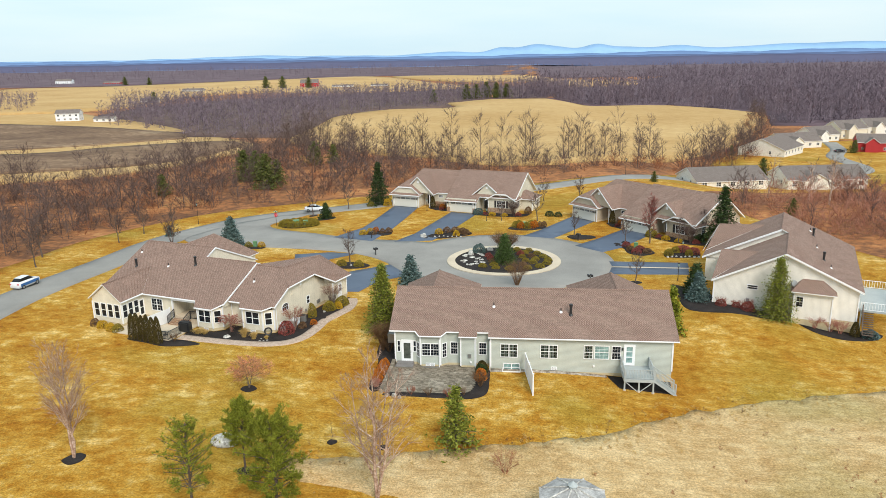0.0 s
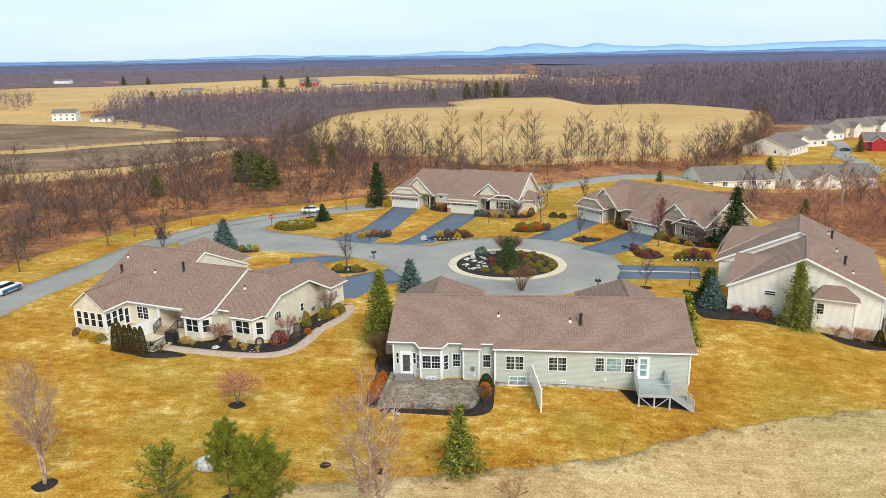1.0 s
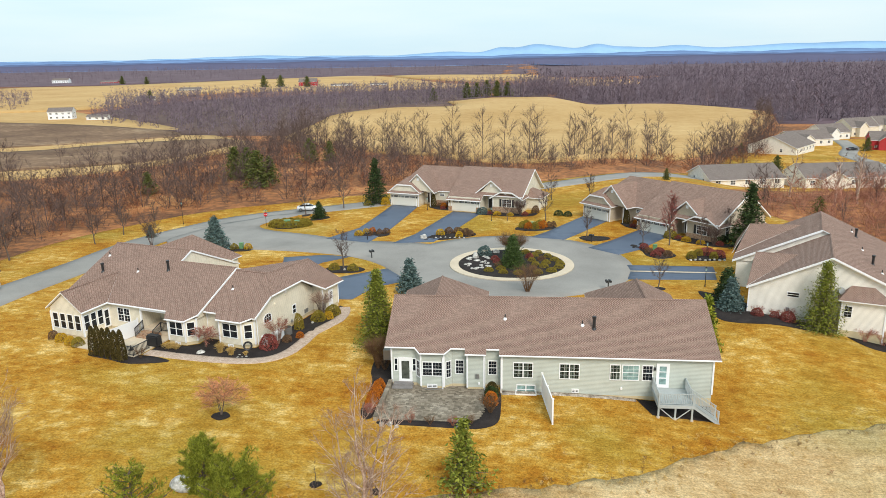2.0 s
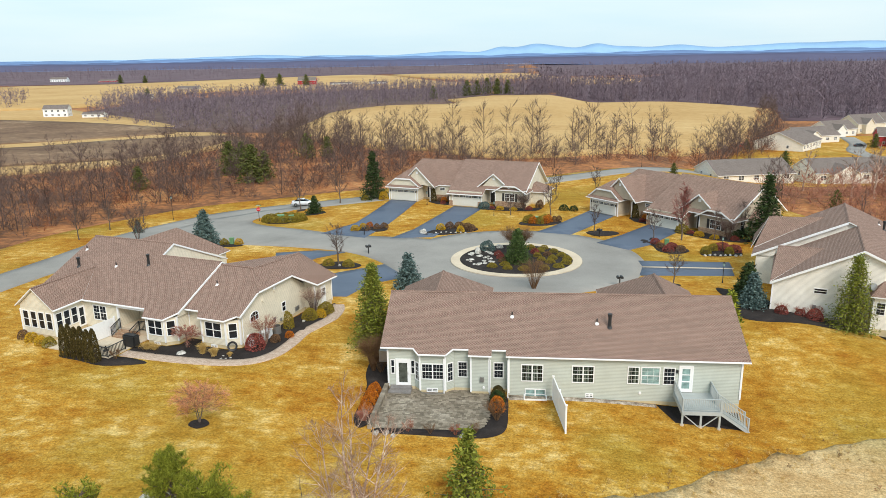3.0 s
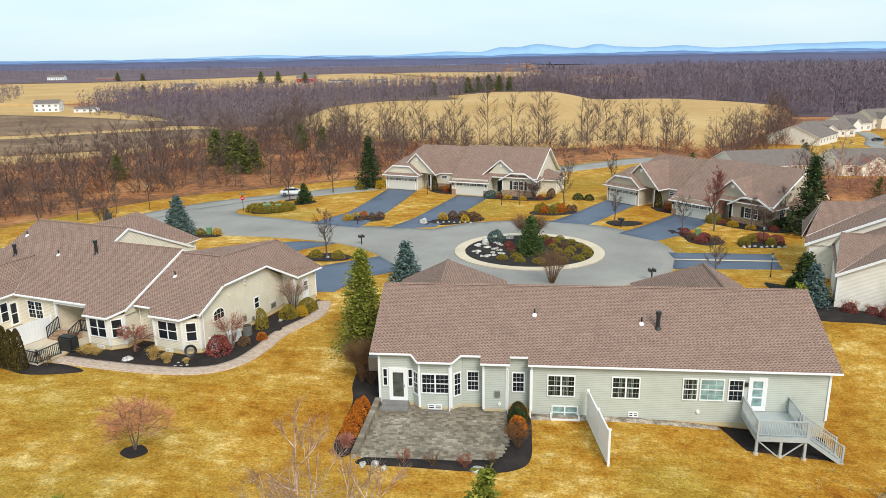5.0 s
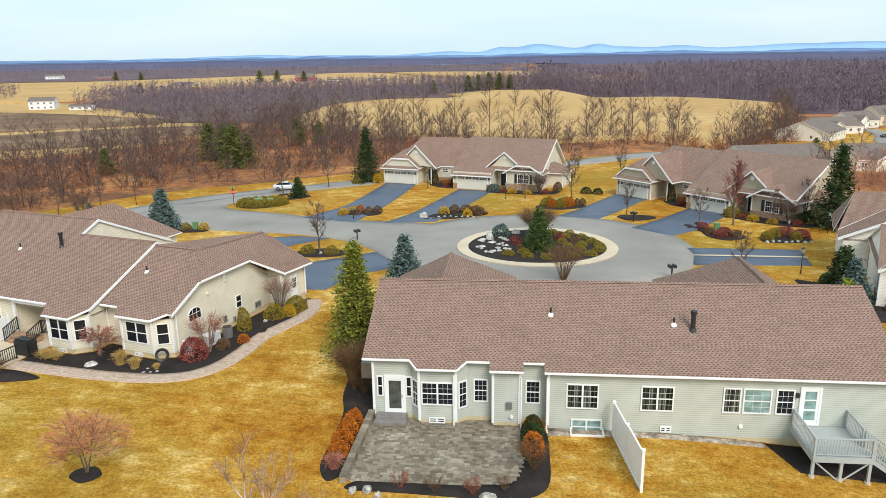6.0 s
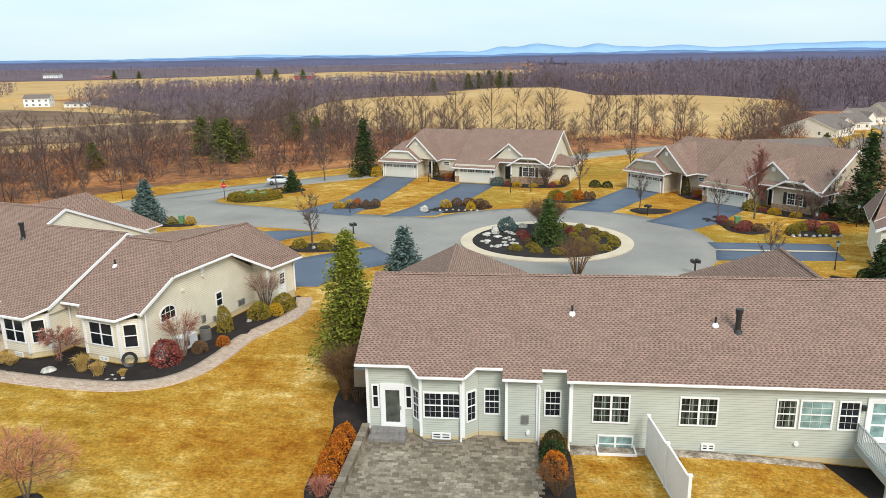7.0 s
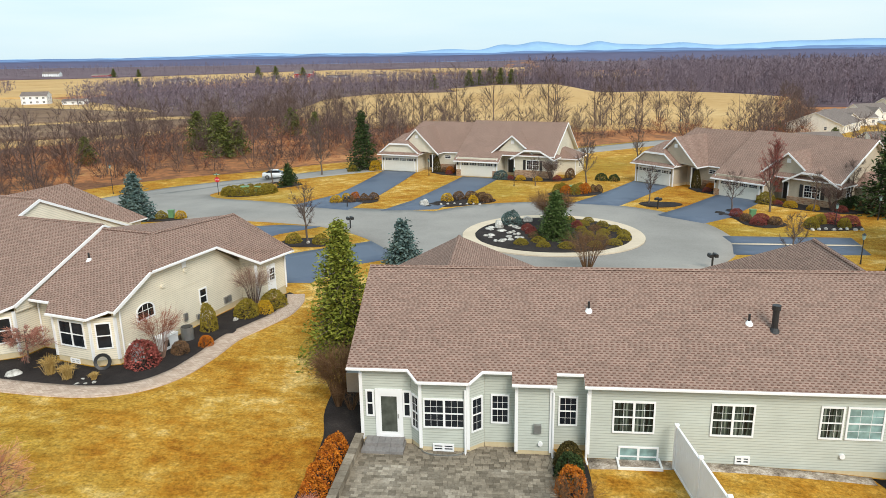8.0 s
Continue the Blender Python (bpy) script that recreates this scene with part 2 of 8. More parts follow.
STEP_STONE = rough_mat("grey_step_block", [(0.3, (0.16, 0.15, 0.145)), (0.55, (0.25, 0.235, 0.225)), (0.8, (0.36, 0.34, 0.325))], 1.5, 9.0, 0.9, 0.5, 0.02)
STONE = rough_mat("pale_stone", [(0.38, (0.20, 0.185, 0.165)), (0.5, (0.48, 0.46, 0.42)), (0.62, (0.74, 0.72, 0.68))], 1.2, 4.5, 0.9, 0.8, 0.06)
GRAVEL = rough_mat("pea_gravel", [(0.36, (0.08, 0.06, 0.045)), (0.5, (0.34, 0.28, 0.22)), (0.64, (0.66, 0.6, 0.52))], 2.0, 11.0, 0.95, 0.9, 0.05)
WHITE = rough_mat("white_trim", [(0.3, (0.80, 0.80, 0.80)), (0.7, (0.88, 0.88, 0.88))], 0.8, 6.0, 0.5, 0.05, 0.003, 0.4)
GARAGE = rough_mat("cream_garage_door", [(0.3, (0.66, 0.63, 0.55)), (0.7, (0.74, 0.71, 0.63))], 0.8, 6.0, 0.5, 0.05, 0.003, 0.4)
FOUND = rough_mat("cream_foundation", [(0.3, (0.52, 0.42, 0.25)), (0.7, (0.66, 0.56, 0.37))], 0.8, 6.0, 0.9, 0.2, 0.006)
WEATHERED = rough_mat("weathered_grey_shingles", [(0.36, (0.20, 0.19, 0.18)), (0.5, (0.36, 0.35, 0.34)), (0.64, (0.60, 0.58, 0.56))], 0.9, 5.0, 0.9, 0.5, 0.02)
DECKING = rough_mat("grey_painted_wood", [(0.3, (0.35, 0.38, 0.38)), (0.7, (0.46, 0.49, 0.48))], 0.8, 7.0, 0.65, 0.15, 0.004)
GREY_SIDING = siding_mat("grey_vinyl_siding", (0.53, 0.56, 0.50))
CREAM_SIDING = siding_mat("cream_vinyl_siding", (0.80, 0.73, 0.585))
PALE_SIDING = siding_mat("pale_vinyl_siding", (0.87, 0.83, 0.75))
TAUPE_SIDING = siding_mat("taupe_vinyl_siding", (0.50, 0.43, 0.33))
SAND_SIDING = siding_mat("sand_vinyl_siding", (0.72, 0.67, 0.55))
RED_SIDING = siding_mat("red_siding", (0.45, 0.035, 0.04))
SHINGLE = shingle_mat("brown_shingle", (0.295, 0.205, 0.165), (0.118, 0.052, 0.038))
GREY_SHINGLE = shingle_mat("grey_shingle", (0.215, 0.18, 0.162), (0.12, 0.096, 0.086))
BRICK = brick_mat("tan_stone_veneer", [(0.05, (0.20, 0.09, 0.045)), (0.5, (0.36, 0.20, 0.11)), (0.95, (0.50, 0.34, 0.22))], (0.4, 0.35, 0.28), 0.32, 0.12, 0.012)
GLASS = glass_mat("dark_window_glass", (0.010, 0.012, 0.015))
DOOR_GLASS = glass_mat("door_glass", (0.055, 0.06, 0.05))
PALE_GLASS = glass_mat("curtained_window_glass", (0.16, 0.24, 0.23))
CURTAIN_GLASS, _n, _l, _b = node_mat("glass_over_green_curtains", 0.08, 0, 0.3)
_mp = _n.new("ShaderNodeMapping")
_mp.inputs["Scale"].default_value = (9, 9, 0.5)
_l.new(_n.new("ShaderNodeTexCoord").outputs["Object"], _mp.inputs[0])
_fold = noise_node(_n, _l, 1.0, 3, 0.6, _mp.outputs[0])
_fr = ramp_node(_n, [(0.40, (0.006, 0.009, 0.009)), (0.52, (0.035, 0.05, 0.042)), (0.66, (0.17, 0.20, 0.165))])
_l.new(_fold.outputs[0], _fr.inputs[0]), _l.new(_fr.outputs[0], _b.inputs["Base Color"])
BLACK = rough_mat("black_metal", [(0.3, (0.012, 0.012, 0.013)), (0.7, (0.03, 0.03, 0.032))], 2, 15, 0.45, 0.1, 0.003, 0.5)
STEEL = rough_mat("grey_metal", [(0.3, (0.30, 0.30, 0.29)), (0.7, (0.42, 0.42, 0.41))], 2, 15, 0.4, 0.1, 0.003, 0.5, 0.5, 0.7)
BARK = rough_mat("grey_bark", [(0.3, (0.075, 0.055, 0.045)), (0.55, (0.15, 0.115, 0.095)), (0.8, (0.24, 0.19, 0.16))], 0.8, 9.0, 0.95, 0.6, 0.03)
BIRCH = rough_mat("river_birch_bark", [(0.36, (0.19, 0.10, 0.065)), (0.5, (0.46, 0.31, 0.23)), (0.66, (0.74, 0.62, 0.53))], 1.5, 6.0, 0.9, 0.6, 0.03)
TWIG = leaf_mat("bare_twigs", (0.075, 0.05, 0.044), (0.19, 0.132, 0.115))
RED_TWIG = leaf_mat("red_twigs", (0.22, 0.06, 0.04), (0.42, 0.16, 0.09))
PINK_TWIG = leaf_mat("budding_twigs", (0.36, 0.13, 0.09), (0.56, 0.27, 0.2))
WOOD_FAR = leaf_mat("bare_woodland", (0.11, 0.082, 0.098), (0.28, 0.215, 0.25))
BIRCH_TWIG = leaf_mat("birch_twigs", (0.22, 0.13, 0.095), (0.42, 0.28, 0.215))
RED_BRUSH = leaf_mat("reddish_brush", (0.26, 0.10, 0.065), (0.48, 0.23, 0.155))
THICKET = leaf_mat("thicket_twigs", (0.05, 0.03, 0.028), (0.15, 0.092, 0.08))
ORANGE_TWIG = leaf_mat("orange_budding_twigs", (0.60, 0.22, 0.10), (0.82, 0.42, 0.25))
MID_FIR = leaf_mat("mid_green_needles", (0.028, 0.058, 0.014), (0.11, 0.155, 0.045))
YELLOW_FIR = leaf_mat("yellow_green_needles", (0.085, 0.11, 0.012), (0.30, 0.31, 0.05))
RUST_BRUSH = leaf_mat("rusty_brush", (0.14, 0.05, 0.03), (0.44, 0.17, 0.075))
SPRUCE = leaf_mat("blue_spruce_needles", (0.04, 0.075, 0.07), (0.17, 0.24, 0.225))
FIR = leaf_mat("dark_green_needles", (0.017, 0.036, 0.012), (0.066, 0.095, 0.03))
OLIVE = leaf_mat("olive_spruce_needles", (0.055, 0.07, 0.016), (0.17, 0.18, 0.05))
PINE = leaf_mat("pine_needles", (0.075, 0.10, 0.008), (0.36, 0.37, 0.045))
YEW = leaf_mat("olive_clipped_leaves", (0.20, 0.15, 0.018), (0.32, 0.245, 0.04), 0.8, 0.3)
ARBOR = leaf_mat("arborvitae_leaves", (0.035, 0.03, 0.008), (0.115, 0.085, 0.025))
GOLD = leaf_mat("golden_leaves", (0.42, 0.24, 0.012), (0.64, 0.41, 0.04), 0.8, 0.3)
RUST = leaf_mat("rust_leaves", (0.28, 0.065, 0.008), (0.66, 0.22, 0.02))
MAROON = leaf_mat("maroon_leaves", (0.16, 0.032, 0.03), (0.38, 0.11, 0.085))
STRAW = leaf_mat("straw_blades", (0.42, 0.26, 0.06), (0.68, 0.48, 0.2))
BROWN = leaf_mat("brown_shrub_leaves", (0.11, 0.06, 0.03), (0.26, 0.15, 0.08))


# ---- building helpers ----
def smooth(a, b, v):
    u = min(1.0, max(0.0, (v - a) / (b - a)))
    return u * u * (3 - 2 * u)


def land(x, y):
    """The height of the ground."""
    z = -0.25 + 0.5 * smooth(-12, -26, x) * (1 - smooth(80, 110, y))
    z += -1.1 * smooth(78, 112, y) - 0.5 * smooth(118, 150, y) - 2.2 * smooth(-25, -60, x) * smooth(100, 150, y)
    z += -1.2 * smooth(2, 22, x) * (1 - smooth(64, 84, y))
    z += -1.9 * smooth(26, 42, x) * smooth(60, 78, y) * (1 - smooth(88, 106, y))
    return z - 8 * smooth(150, 420, y) - 5 * smooth(420, 900, y) - 7.5 * smooth(22, 70, x) * smooth(150, 235, y)


def finish(name, bm, mats, parent=None, label="", flat=True):
    """Links a bmesh as one object, its UV in metres along and up each face."""
    bm.normal_update()
    uv = bm.loops.layers.uv.verify()
    up = Vector((0, 0, 1))
    for f in bm.faces:
        h = up.cross(f.normal)
        h = h.normalized() if h.length > 0.05 else Vector((1, 0, 0))
        v = f.normal.cross(h)
        for lp in f.loops:
            lp[uv].uv = (lp.vert.co.dot(h), lp.vert.co.dot(v))
        f.smooth = not flat
    me = bpy.data.meshes.new(name)
    bm.to_mesh(me)
    bm.free()
    for m in mats if isinstance(mats, (list, tuple)) else [mats]:
        me.materials.append(m)
    ob = new(name, me)
    if parent is not None:
        ob.parent = parent
    if label:
        ob["label"] = label
    return ob


def part(name, bm, material, parent, label="", flat=True):
    return finish(name, bm, material, parent, label, flat)


def thing(name, m, label, category, group="", kind=""):
    ob = new(name)
    ob.empty_display_size = 0.3
    ob.matrix_world = m
    return tagged(ob, label, category, group, kind)


def box(bm, x0, x1, y0, y1, z0, z1, m=None, slot=0):
    vs = [bm.verts.new((x, y, z)) for z in (z0, z1) for y in (y0, y1) for x in (x0, x1)]
    if m is not None:
        for v in vs:
            v.co = m @ v.co
    for q in ((0, 2, 3, 1), (4, 5, 7, 6), (0, 1, 5, 4), (1, 3, 7, 5), (3, 2, 6, 7), (2, 0, 4, 6)):
        bm.faces.new([vs[i] for i in q]).material_index = slot
    return vs


def boxes(*rows, m=None):
    bm = bmesh.new()
    for r in rows:
        box(bm, *r, m=m)
    return bm


def tube(bm, a, b, ra, rb, n=6, cap=True):
    a, b = Vector(a), Vector(b)
    d = (b - a).normalized()
    s = d.cross((0, 0, 1) if abs(d.z) < 0.9 else (1, 0, 0)).normalized()
    t = d.cross(s)
    rings = [[bm.verts.new(p + r * (math.cos(6.2832 * i / n) * s + math.sin(6.2832 * i / n) * t)) for i in range(n)] for p, r in ((a, ra), (b, rb))]
    for i in range(n):
        bm.faces.new((rings[0][i], rings[0][(i + 1) % n], rings[1][(i + 1) % n], rings[1][i]))
    if cap:
        bm.faces.new(rings[0][::-1])
        bm.faces.new(rings[1])


def slab(bm, pts, thick, side_slot=1, top_slot=0):
    """A plate under the polygon pts, whose edge and underside take the second material."""
    top = [bm.verts.new(p) for p in pts]
    f = bm.faces.new(top)
    f.normal_update()
    if f.normal.z < 0:
        f.normal_flip()
        top.reverse()
    f.material_index = top_slot
    low = [bm.verts.new(v.co - Vector((0, 0, thick))) for v in top]
    bm.faces.new(low[::-1]).material_index = side_slot
    for i in range(len(top)):
        j = (i + 1) % len(top)
        bm.faces.new((top[j], top[i], low[i], low[j])).material_index = side_slot


def prism(bm, pts, d, slot=0):
    """The polygon pts swept by the vector d."""
    a = [bm.verts.new(p) for p in pts]
    b = [bm.verts.new(Vector(p) + Vector(d)) for p in pts]
    bm.faces.new(a).material_index = slot
    bm.faces.new(b[::-1]).material_index = slot
    for i in range(len(a)):
        j = (i + 1) % len(a)
        bm.faces.new((a[j], a[i], b[i], b[j])).material_index = slot
    bmesh.ops.recalc_face_normals(bm, faces=bm.faces)


def curve_loop(pts, closed=True, steps=6):
    """A smooth line through points of the plan."""
    out, n = [], len(pts)
    for i in range(n if closed else n - 1):
        p = [Vector(pts[(i + k) % n] if closed else pts[min(max(i + k, 0), n - 1)]) for k in (-1, 0, 1, 2)]
        for s in range(steps):
            t = s / steps
            out.append(0.5 * (2 * p[1] + (p[2] - p[0]) * t + (2 * p[0] - 5 * p[1] + 4 * p[2] - p[3]) * t * t + (3 * p[1] - p[0] - 3 * p[2] + p[3]) * t ** 3))
    if not closed:
        out.append(Vector(pts[-1]))
    return [(v.x, v.y) for v in out]


def drape(name, outline, material, lift, cell, label, category, skirt=0.3, crown=0.0):
    """A sheet that follows the land inside an outline of the plan, with its edge turned down."""
    bm = bmesh.new()
    vs = [bm.verts.new((x, y, 0)) for x, y in outline]
    f = bm.faces.new(vs)
    f.normal_update()
    if f.normal.z < 0:
        f.normal_flip()
    rim = list(f.edges)
    bmesh.ops.triangulate(bm, faces=bm.faces[:])
    for _ in range(12):
        far = [e for e in bm.edges if e.calc_length() > cell]
        if not far:
            break
        bmesh.ops.subdivide_edges(bm, edges=far, cuts=1)
        bmesh.ops.triangulate(bm, faces=[f for f in bm.faces if len(f.verts) > 3])
    edge = [e for e in bm.edges if e.is_boundary]
    rimv = {v for e in edge for v in e.verts}
    for v in bm.verts:
        v.co.z = land(v.co.x, v.co.y) + lift + (crown * (0.6 + 0.8 * noise.noise((v.co.x * 0.9, v.co.y * 0.9, 3))) if v not in rimv else 0)
    ext = bmesh.ops.extrude_edge_only(bm, edges=edge)
    for v in ext["geom"]:
        if isinstance(v, bmesh.types.BMVert):
            v.co.z -= skirt
    ob = finish(name, bm, material, flat=False)
    return tagged(ob, label, category, kind="structure")


def blob(x, y, r, k=9, wobble=0.12, stretch=1.0, turn=0.0, seed=0):
    rnd = random.Random(seed + int(100 * x) + int(10 * y))
    pts = []
    for i in range(k):
        a = 6.2832 * i / k
        rr = r * (1 + wobble * rnd.uniform(-1, 1))
        px, py = rr * stretch * math.cos(a), rr * math.sin(a)
        pts.append((x + px * math.cos(turn) - py * math.sin(turn), y + px * math.sin(turn) + py * math.cos(turn)))
    return curve_loop(pts, True, 5)


def mulch(outline, label="dark bark mulch bed in the dormant lawn", lift=0.07):
    size = max(p[0] for p in outline) - min(p[0] for p in outline)
    return drape("mulch_bed", outline, MULCH, lift, max(0.35, min(1.2, size / 5)), label, "flower bed", 0.25, 0.07)


# ---- ground, roads, lawns ----
def grow(lo, hi, step, end, k=1.13):
    out, a, d = list(np.arange(lo, hi + 0.1, step)), hi, step
    while a < end:
        d *= k
        a += d
        out.append(a)
    return out


gx = grow(0, 110, 2.2, 4700)
gx = sorted({-v for v in gx} | set(gx))
gy = grow(30, 210, 2.2, 4750)
gy = [30 - v for v in grow(2.2, 60, 4, 700)][::-1] + gy
bm = bmesh.new()
rows = [[bm.verts.new((x, y, land(x, y))) for x in gx] for y in gy]
for a, b in zip(rows, rows[1:]):
    for i in range(len(gx) - 1):
        bm.faces.new((a[i], a[i + 1], b[i + 1], b[i]))
ground = finish("ground", bm, SCRUB, flat=False)
tagged(ground, "brown scrubby winter ground reaching to the hills", "ground", kind="structure")

drape("lawn", curve_loop([(-90, 25), (-86, 60), (-82, 90), (-82, 120), (-80, 138), (-73, 152), (-60, 163), (-44, 168), (-26, 168), (-4, 178), (16, 194), (34, 208), (50, 235), (66, 262), (88, 320), (130, 380), (190, 430), (200, 400), (165, 330), (135, 245), (108, 212), (84, 200), (60, 192), (42, 172), (46, 150), (52, 130), (57, 116), (64, 106), (70, 90), (70, 60), (60, 25)], True, 4), LAWN, 0.04, 4.0, "dormant straw-yellow lawn round the houses", "lawn", 0.5)
fringe = [(x, y + 0.8 * noise.noise((x * 0.55, 0, 7)) + 0.45 * noise.noise((x * 1.7, 3, 0))) for x, y in curve_loop([(62, 15), (62, 72), (37, 65.5), (21, 60.5), (14, 57), (7.5, 52.5), (-2, 49.6), (-14, 47), (-18, 46.4), (-17, 44), (-8, 42), (-2, 40), (6, 36), (10, 15)], True, 10)]
drape("meadow", fringe, MEADOW, 0.06, 2.0, "rough dry meadow grass below the lawn", "grass", 0.3)

ISLAND = (-1.5, 108.9)


def ring(r0, r1, lift, name, mat, label, cat, n=72):
    bm = bmesh.new()
    a, b = [], []
    for i in range(n):
        c, s = math.cos(6.2832 * i / n), math.sin(6.2832 * i / n)
        for r, out in ((r0, a), (r1, b)):
            x, y = ISLAND[0] + r * c, ISLAND[1] + r * s
            out.append([bm.verts.new((x, y, land(x, y) + z)) for z in (lift, lift - 0.3)])
    for i in range(n):
        j = (i + 1) % n
        bm.faces.new((a[i][0], b[i][0], b[j][0], a[j][0]))
        bm.faces.new((b[i][0], b[i][1], b[j][1], b[j][0]))
        bm.faces.new((a[i][1], a[i][0], a[j][0], a[j][1]))
    bmesh.ops.recalc_face_normals(bm, faces=bm.faces)
    return tagged(finish(name, bm, mat), label, cat, kind="structure")


# the through street, the court road and its turning circle
street_mid = curve_loop([(-66, 40), (-66.4, 60), (-66.8, 80), (-66.6, 100), (-66.5, 120), (-65.2, 134), (-61, 146), (-53, 152.5), (-42, 154), (-30, 156.5), (-14, 166), (4, 177), (22, 192), (37, 206), (50, 223), (68, 241), (94, 255), (118, 262), (129, 282), (135, 320), (150, 354), (160, 390)], False, 6)


def ribbon(mid, half, name, mat, lift, label, cat="road"):
    left, right = [], []
    for i, p in enumerate(mid):
        a, b = Vector(mid[max(i - 1, 0)]), Vector(mid[min(i + 1, len(mid) - 1)])
        d = (b - a).normalized()
        nrm = Vector((-d.y, d.x))
        left.append(tuple(Vector(p) + half * nrm)), right.append(tuple(Vector(p) - half * nrm))
    bm = bmesh.new()
    k = 4
    grid = []
    for lft, rgt in zip(left, right):
        row = []
        for s in range(k + 1):
            x, y = lft[0] + (rgt[0] - lft[0]) * s / k, lft[1] + (rgt[1] - lft[1]) * s / k
            row.append(bm.verts.new((x, y, land(x, y) + lift)))
        grid.append([bm.verts.new(row[0].co - Vector((0, 0, 0.3)))] + row + [bm.verts.new(row[-1].co - Vector((0, 0, 0.3)))])
    for a, b in zip(grid, grid[1:]):
        for s in range(k + 2):
            bm.faces.new((a[s], a[s + 1], b[s + 1], b[s]))
    bmesh.ops.recalc_face_normals(bm, faces=bm.faces)
    return tagged(finish(name, bm, mat, flat=False), label, cat, kind="structure")


ribbon(street_mid, 3.5, "road_street", ASPHALT, 0.08, "worn grey asphalt street round the houses")
circle = [(ISLAND[0] + 17.6 * math.cos(a), ISLAND[1] + 17.6 * math.sin(a)) for a in np.arange(radians(-142), radians(141), radians(6))]
mouth_top = curve_loop([circle[-1], (-20, 121.3), (-29, 122.8), (-38, 128), (-47, 134.5), (-51.5, 140.8), (-50, 146), (-46.5, 149.5)], False, 5)[1:] + [(-46, 153), (-53, 151.8), (-60, 145.6), (-64.6, 138)]
mouth_low = curve_loop([(-62, 140), (-63.5, 127), (-60, 121.5), (-54, 119), (-44, 116.8), (-33, 114.3), (-26, 111.8), (-20.5, 107), circle[0]], False, 5)[:-1]
drape("road_court", circle + mouth_top + mouth_low, ASPHALT, 0.088, 3.0, "grey asphalt court road with a turning circle", "road")
ring(7.85, 9.15, 0.2, "pavement_ring", CONCRETE, "pale concrete apron round the planted island", "kerb")

for quad in (
    [(-27.0, 154.6), (-21.4, 152.6), (-23.5, 131), (-25.5, 120.6), (-33.5, 123.8), (-29.5, 132)],
    [(-13.6, 147.8), (-8.0, 146.0), (-12.0, 130), (-14.6, 121.6), (-21.4, 120.4), (-18.5, 127)],
    [(11.9, 144), (15.8, 139.2), (9.5, 128), (7.0, 123.9), (1.6, 125.6), (4.5, 130)],
    [(21.7, 133.6), (25.6, 128.6), (18.5, 118), (14.8, 114.8), (10.6, 118.8), (15, 124)],
    [(27.4, 108.9), (27.0, 106.0), (15.4, 106.3), (15.3, 109.2)],
    [(26.8, 105.4), (26.2, 102.0), (14.3, 101.6), (15.3, 105.7)],
    [(-36, 108), (-37, 111.5), (-31, 112.9), (-26.5, 112.1), (-30, 108.6), (-31.5, 105)],
    [(-23.6, 88.6), (-27.5, 97.5), (-24.2, 101.2), (-19.6, 105.6), (-15.6, 99.2), (-19.4, 95.2), (-21.0, 89.0)],
    [(-11, 83.3), (-6, 83.3), (-6.6, 92.0), (-10.6, 92.5)],
    [(9, 83.3), (14, 83.3), (12.6, 94.6), (8.6, 93.4)],
):
    drape("driveway", quad, DRIVE, 0.094, 3.0, "blue-black sealed asphalt driveway", "driveway")
drape("pavement_strip", [(27.2, 105.9), (27.0, 105.45), (15.3, 105.8), (15.4, 106.25)], CONCRETE, 0.1, 3.0, "pale concrete strip between two driveways", "pavement")

# fields and far land
drape("field_stubble", curve_loop([(-119, 372), (-124, 450), (-128, 515), (-103, 582), (-52, 600), (-64, 674), (-7, 690), (60, 690), (135, 692), (182, 584), (150, 468), (100, 360), (64, 300), (30, 240), (-6, 222), (-40, 258), (-80, 312), (-106, 335)], True, 4), FIELD, 0.5, 18, "wide tan stubble field", "field", 1.0)
drape("field_tilled", curve_loop([(-420, 470), (-300, 452), (-208, 410), (-178, 374), (-186, 355), (-240, 300), (-330, 330)], True, 4), TILL, 0.5, 18, "brown tilled field with pale tracks", "field", 1.0)
drape("field_tilled", curve_loop([(-300, 262), (-210, 285), (-188, 322), (-148, 352), (-128, 318), (-127, 255), (-150, 226), (-200, 205), (-280, 200)], True, 4), TILL, 0.5, 18, "brown tilled field with pale tracks", "field", 1.0)
drape("field_margin", curve_loop([(-440, 300), (-440, 620), (-330, 540), (-230, 450), (-165, 380), (-145, 360), (-120, 320), (-118, 250), (-140, 205), (-230, 165), (-420, 180)], True, 4), FIELD, 0.25, 25, "tan grass margin round the tilled fields", "field", 1.0)
drape("field_pasture", curve_loop([(-700, 640), (-420, 560), (-360, 665), (-400, 860), (-330, 930), (-190, 905), (-60, 1000), (-118, 1115), (-300, 1500), (-460, 1400), (-680, 1170), (-820, 1100)], True, 4), FIELD, 1.3, 60, "distant tan pasture", "field", 2.0)
drape("field_far", curve_loop([(-60, 1150), (140, 1100), (180, 1250), (0, 1400), (-150, 1500), (-250, 1450)], True, 4), FIELD, 1.7, 60, "distant tan pasture", "field", 2.0)


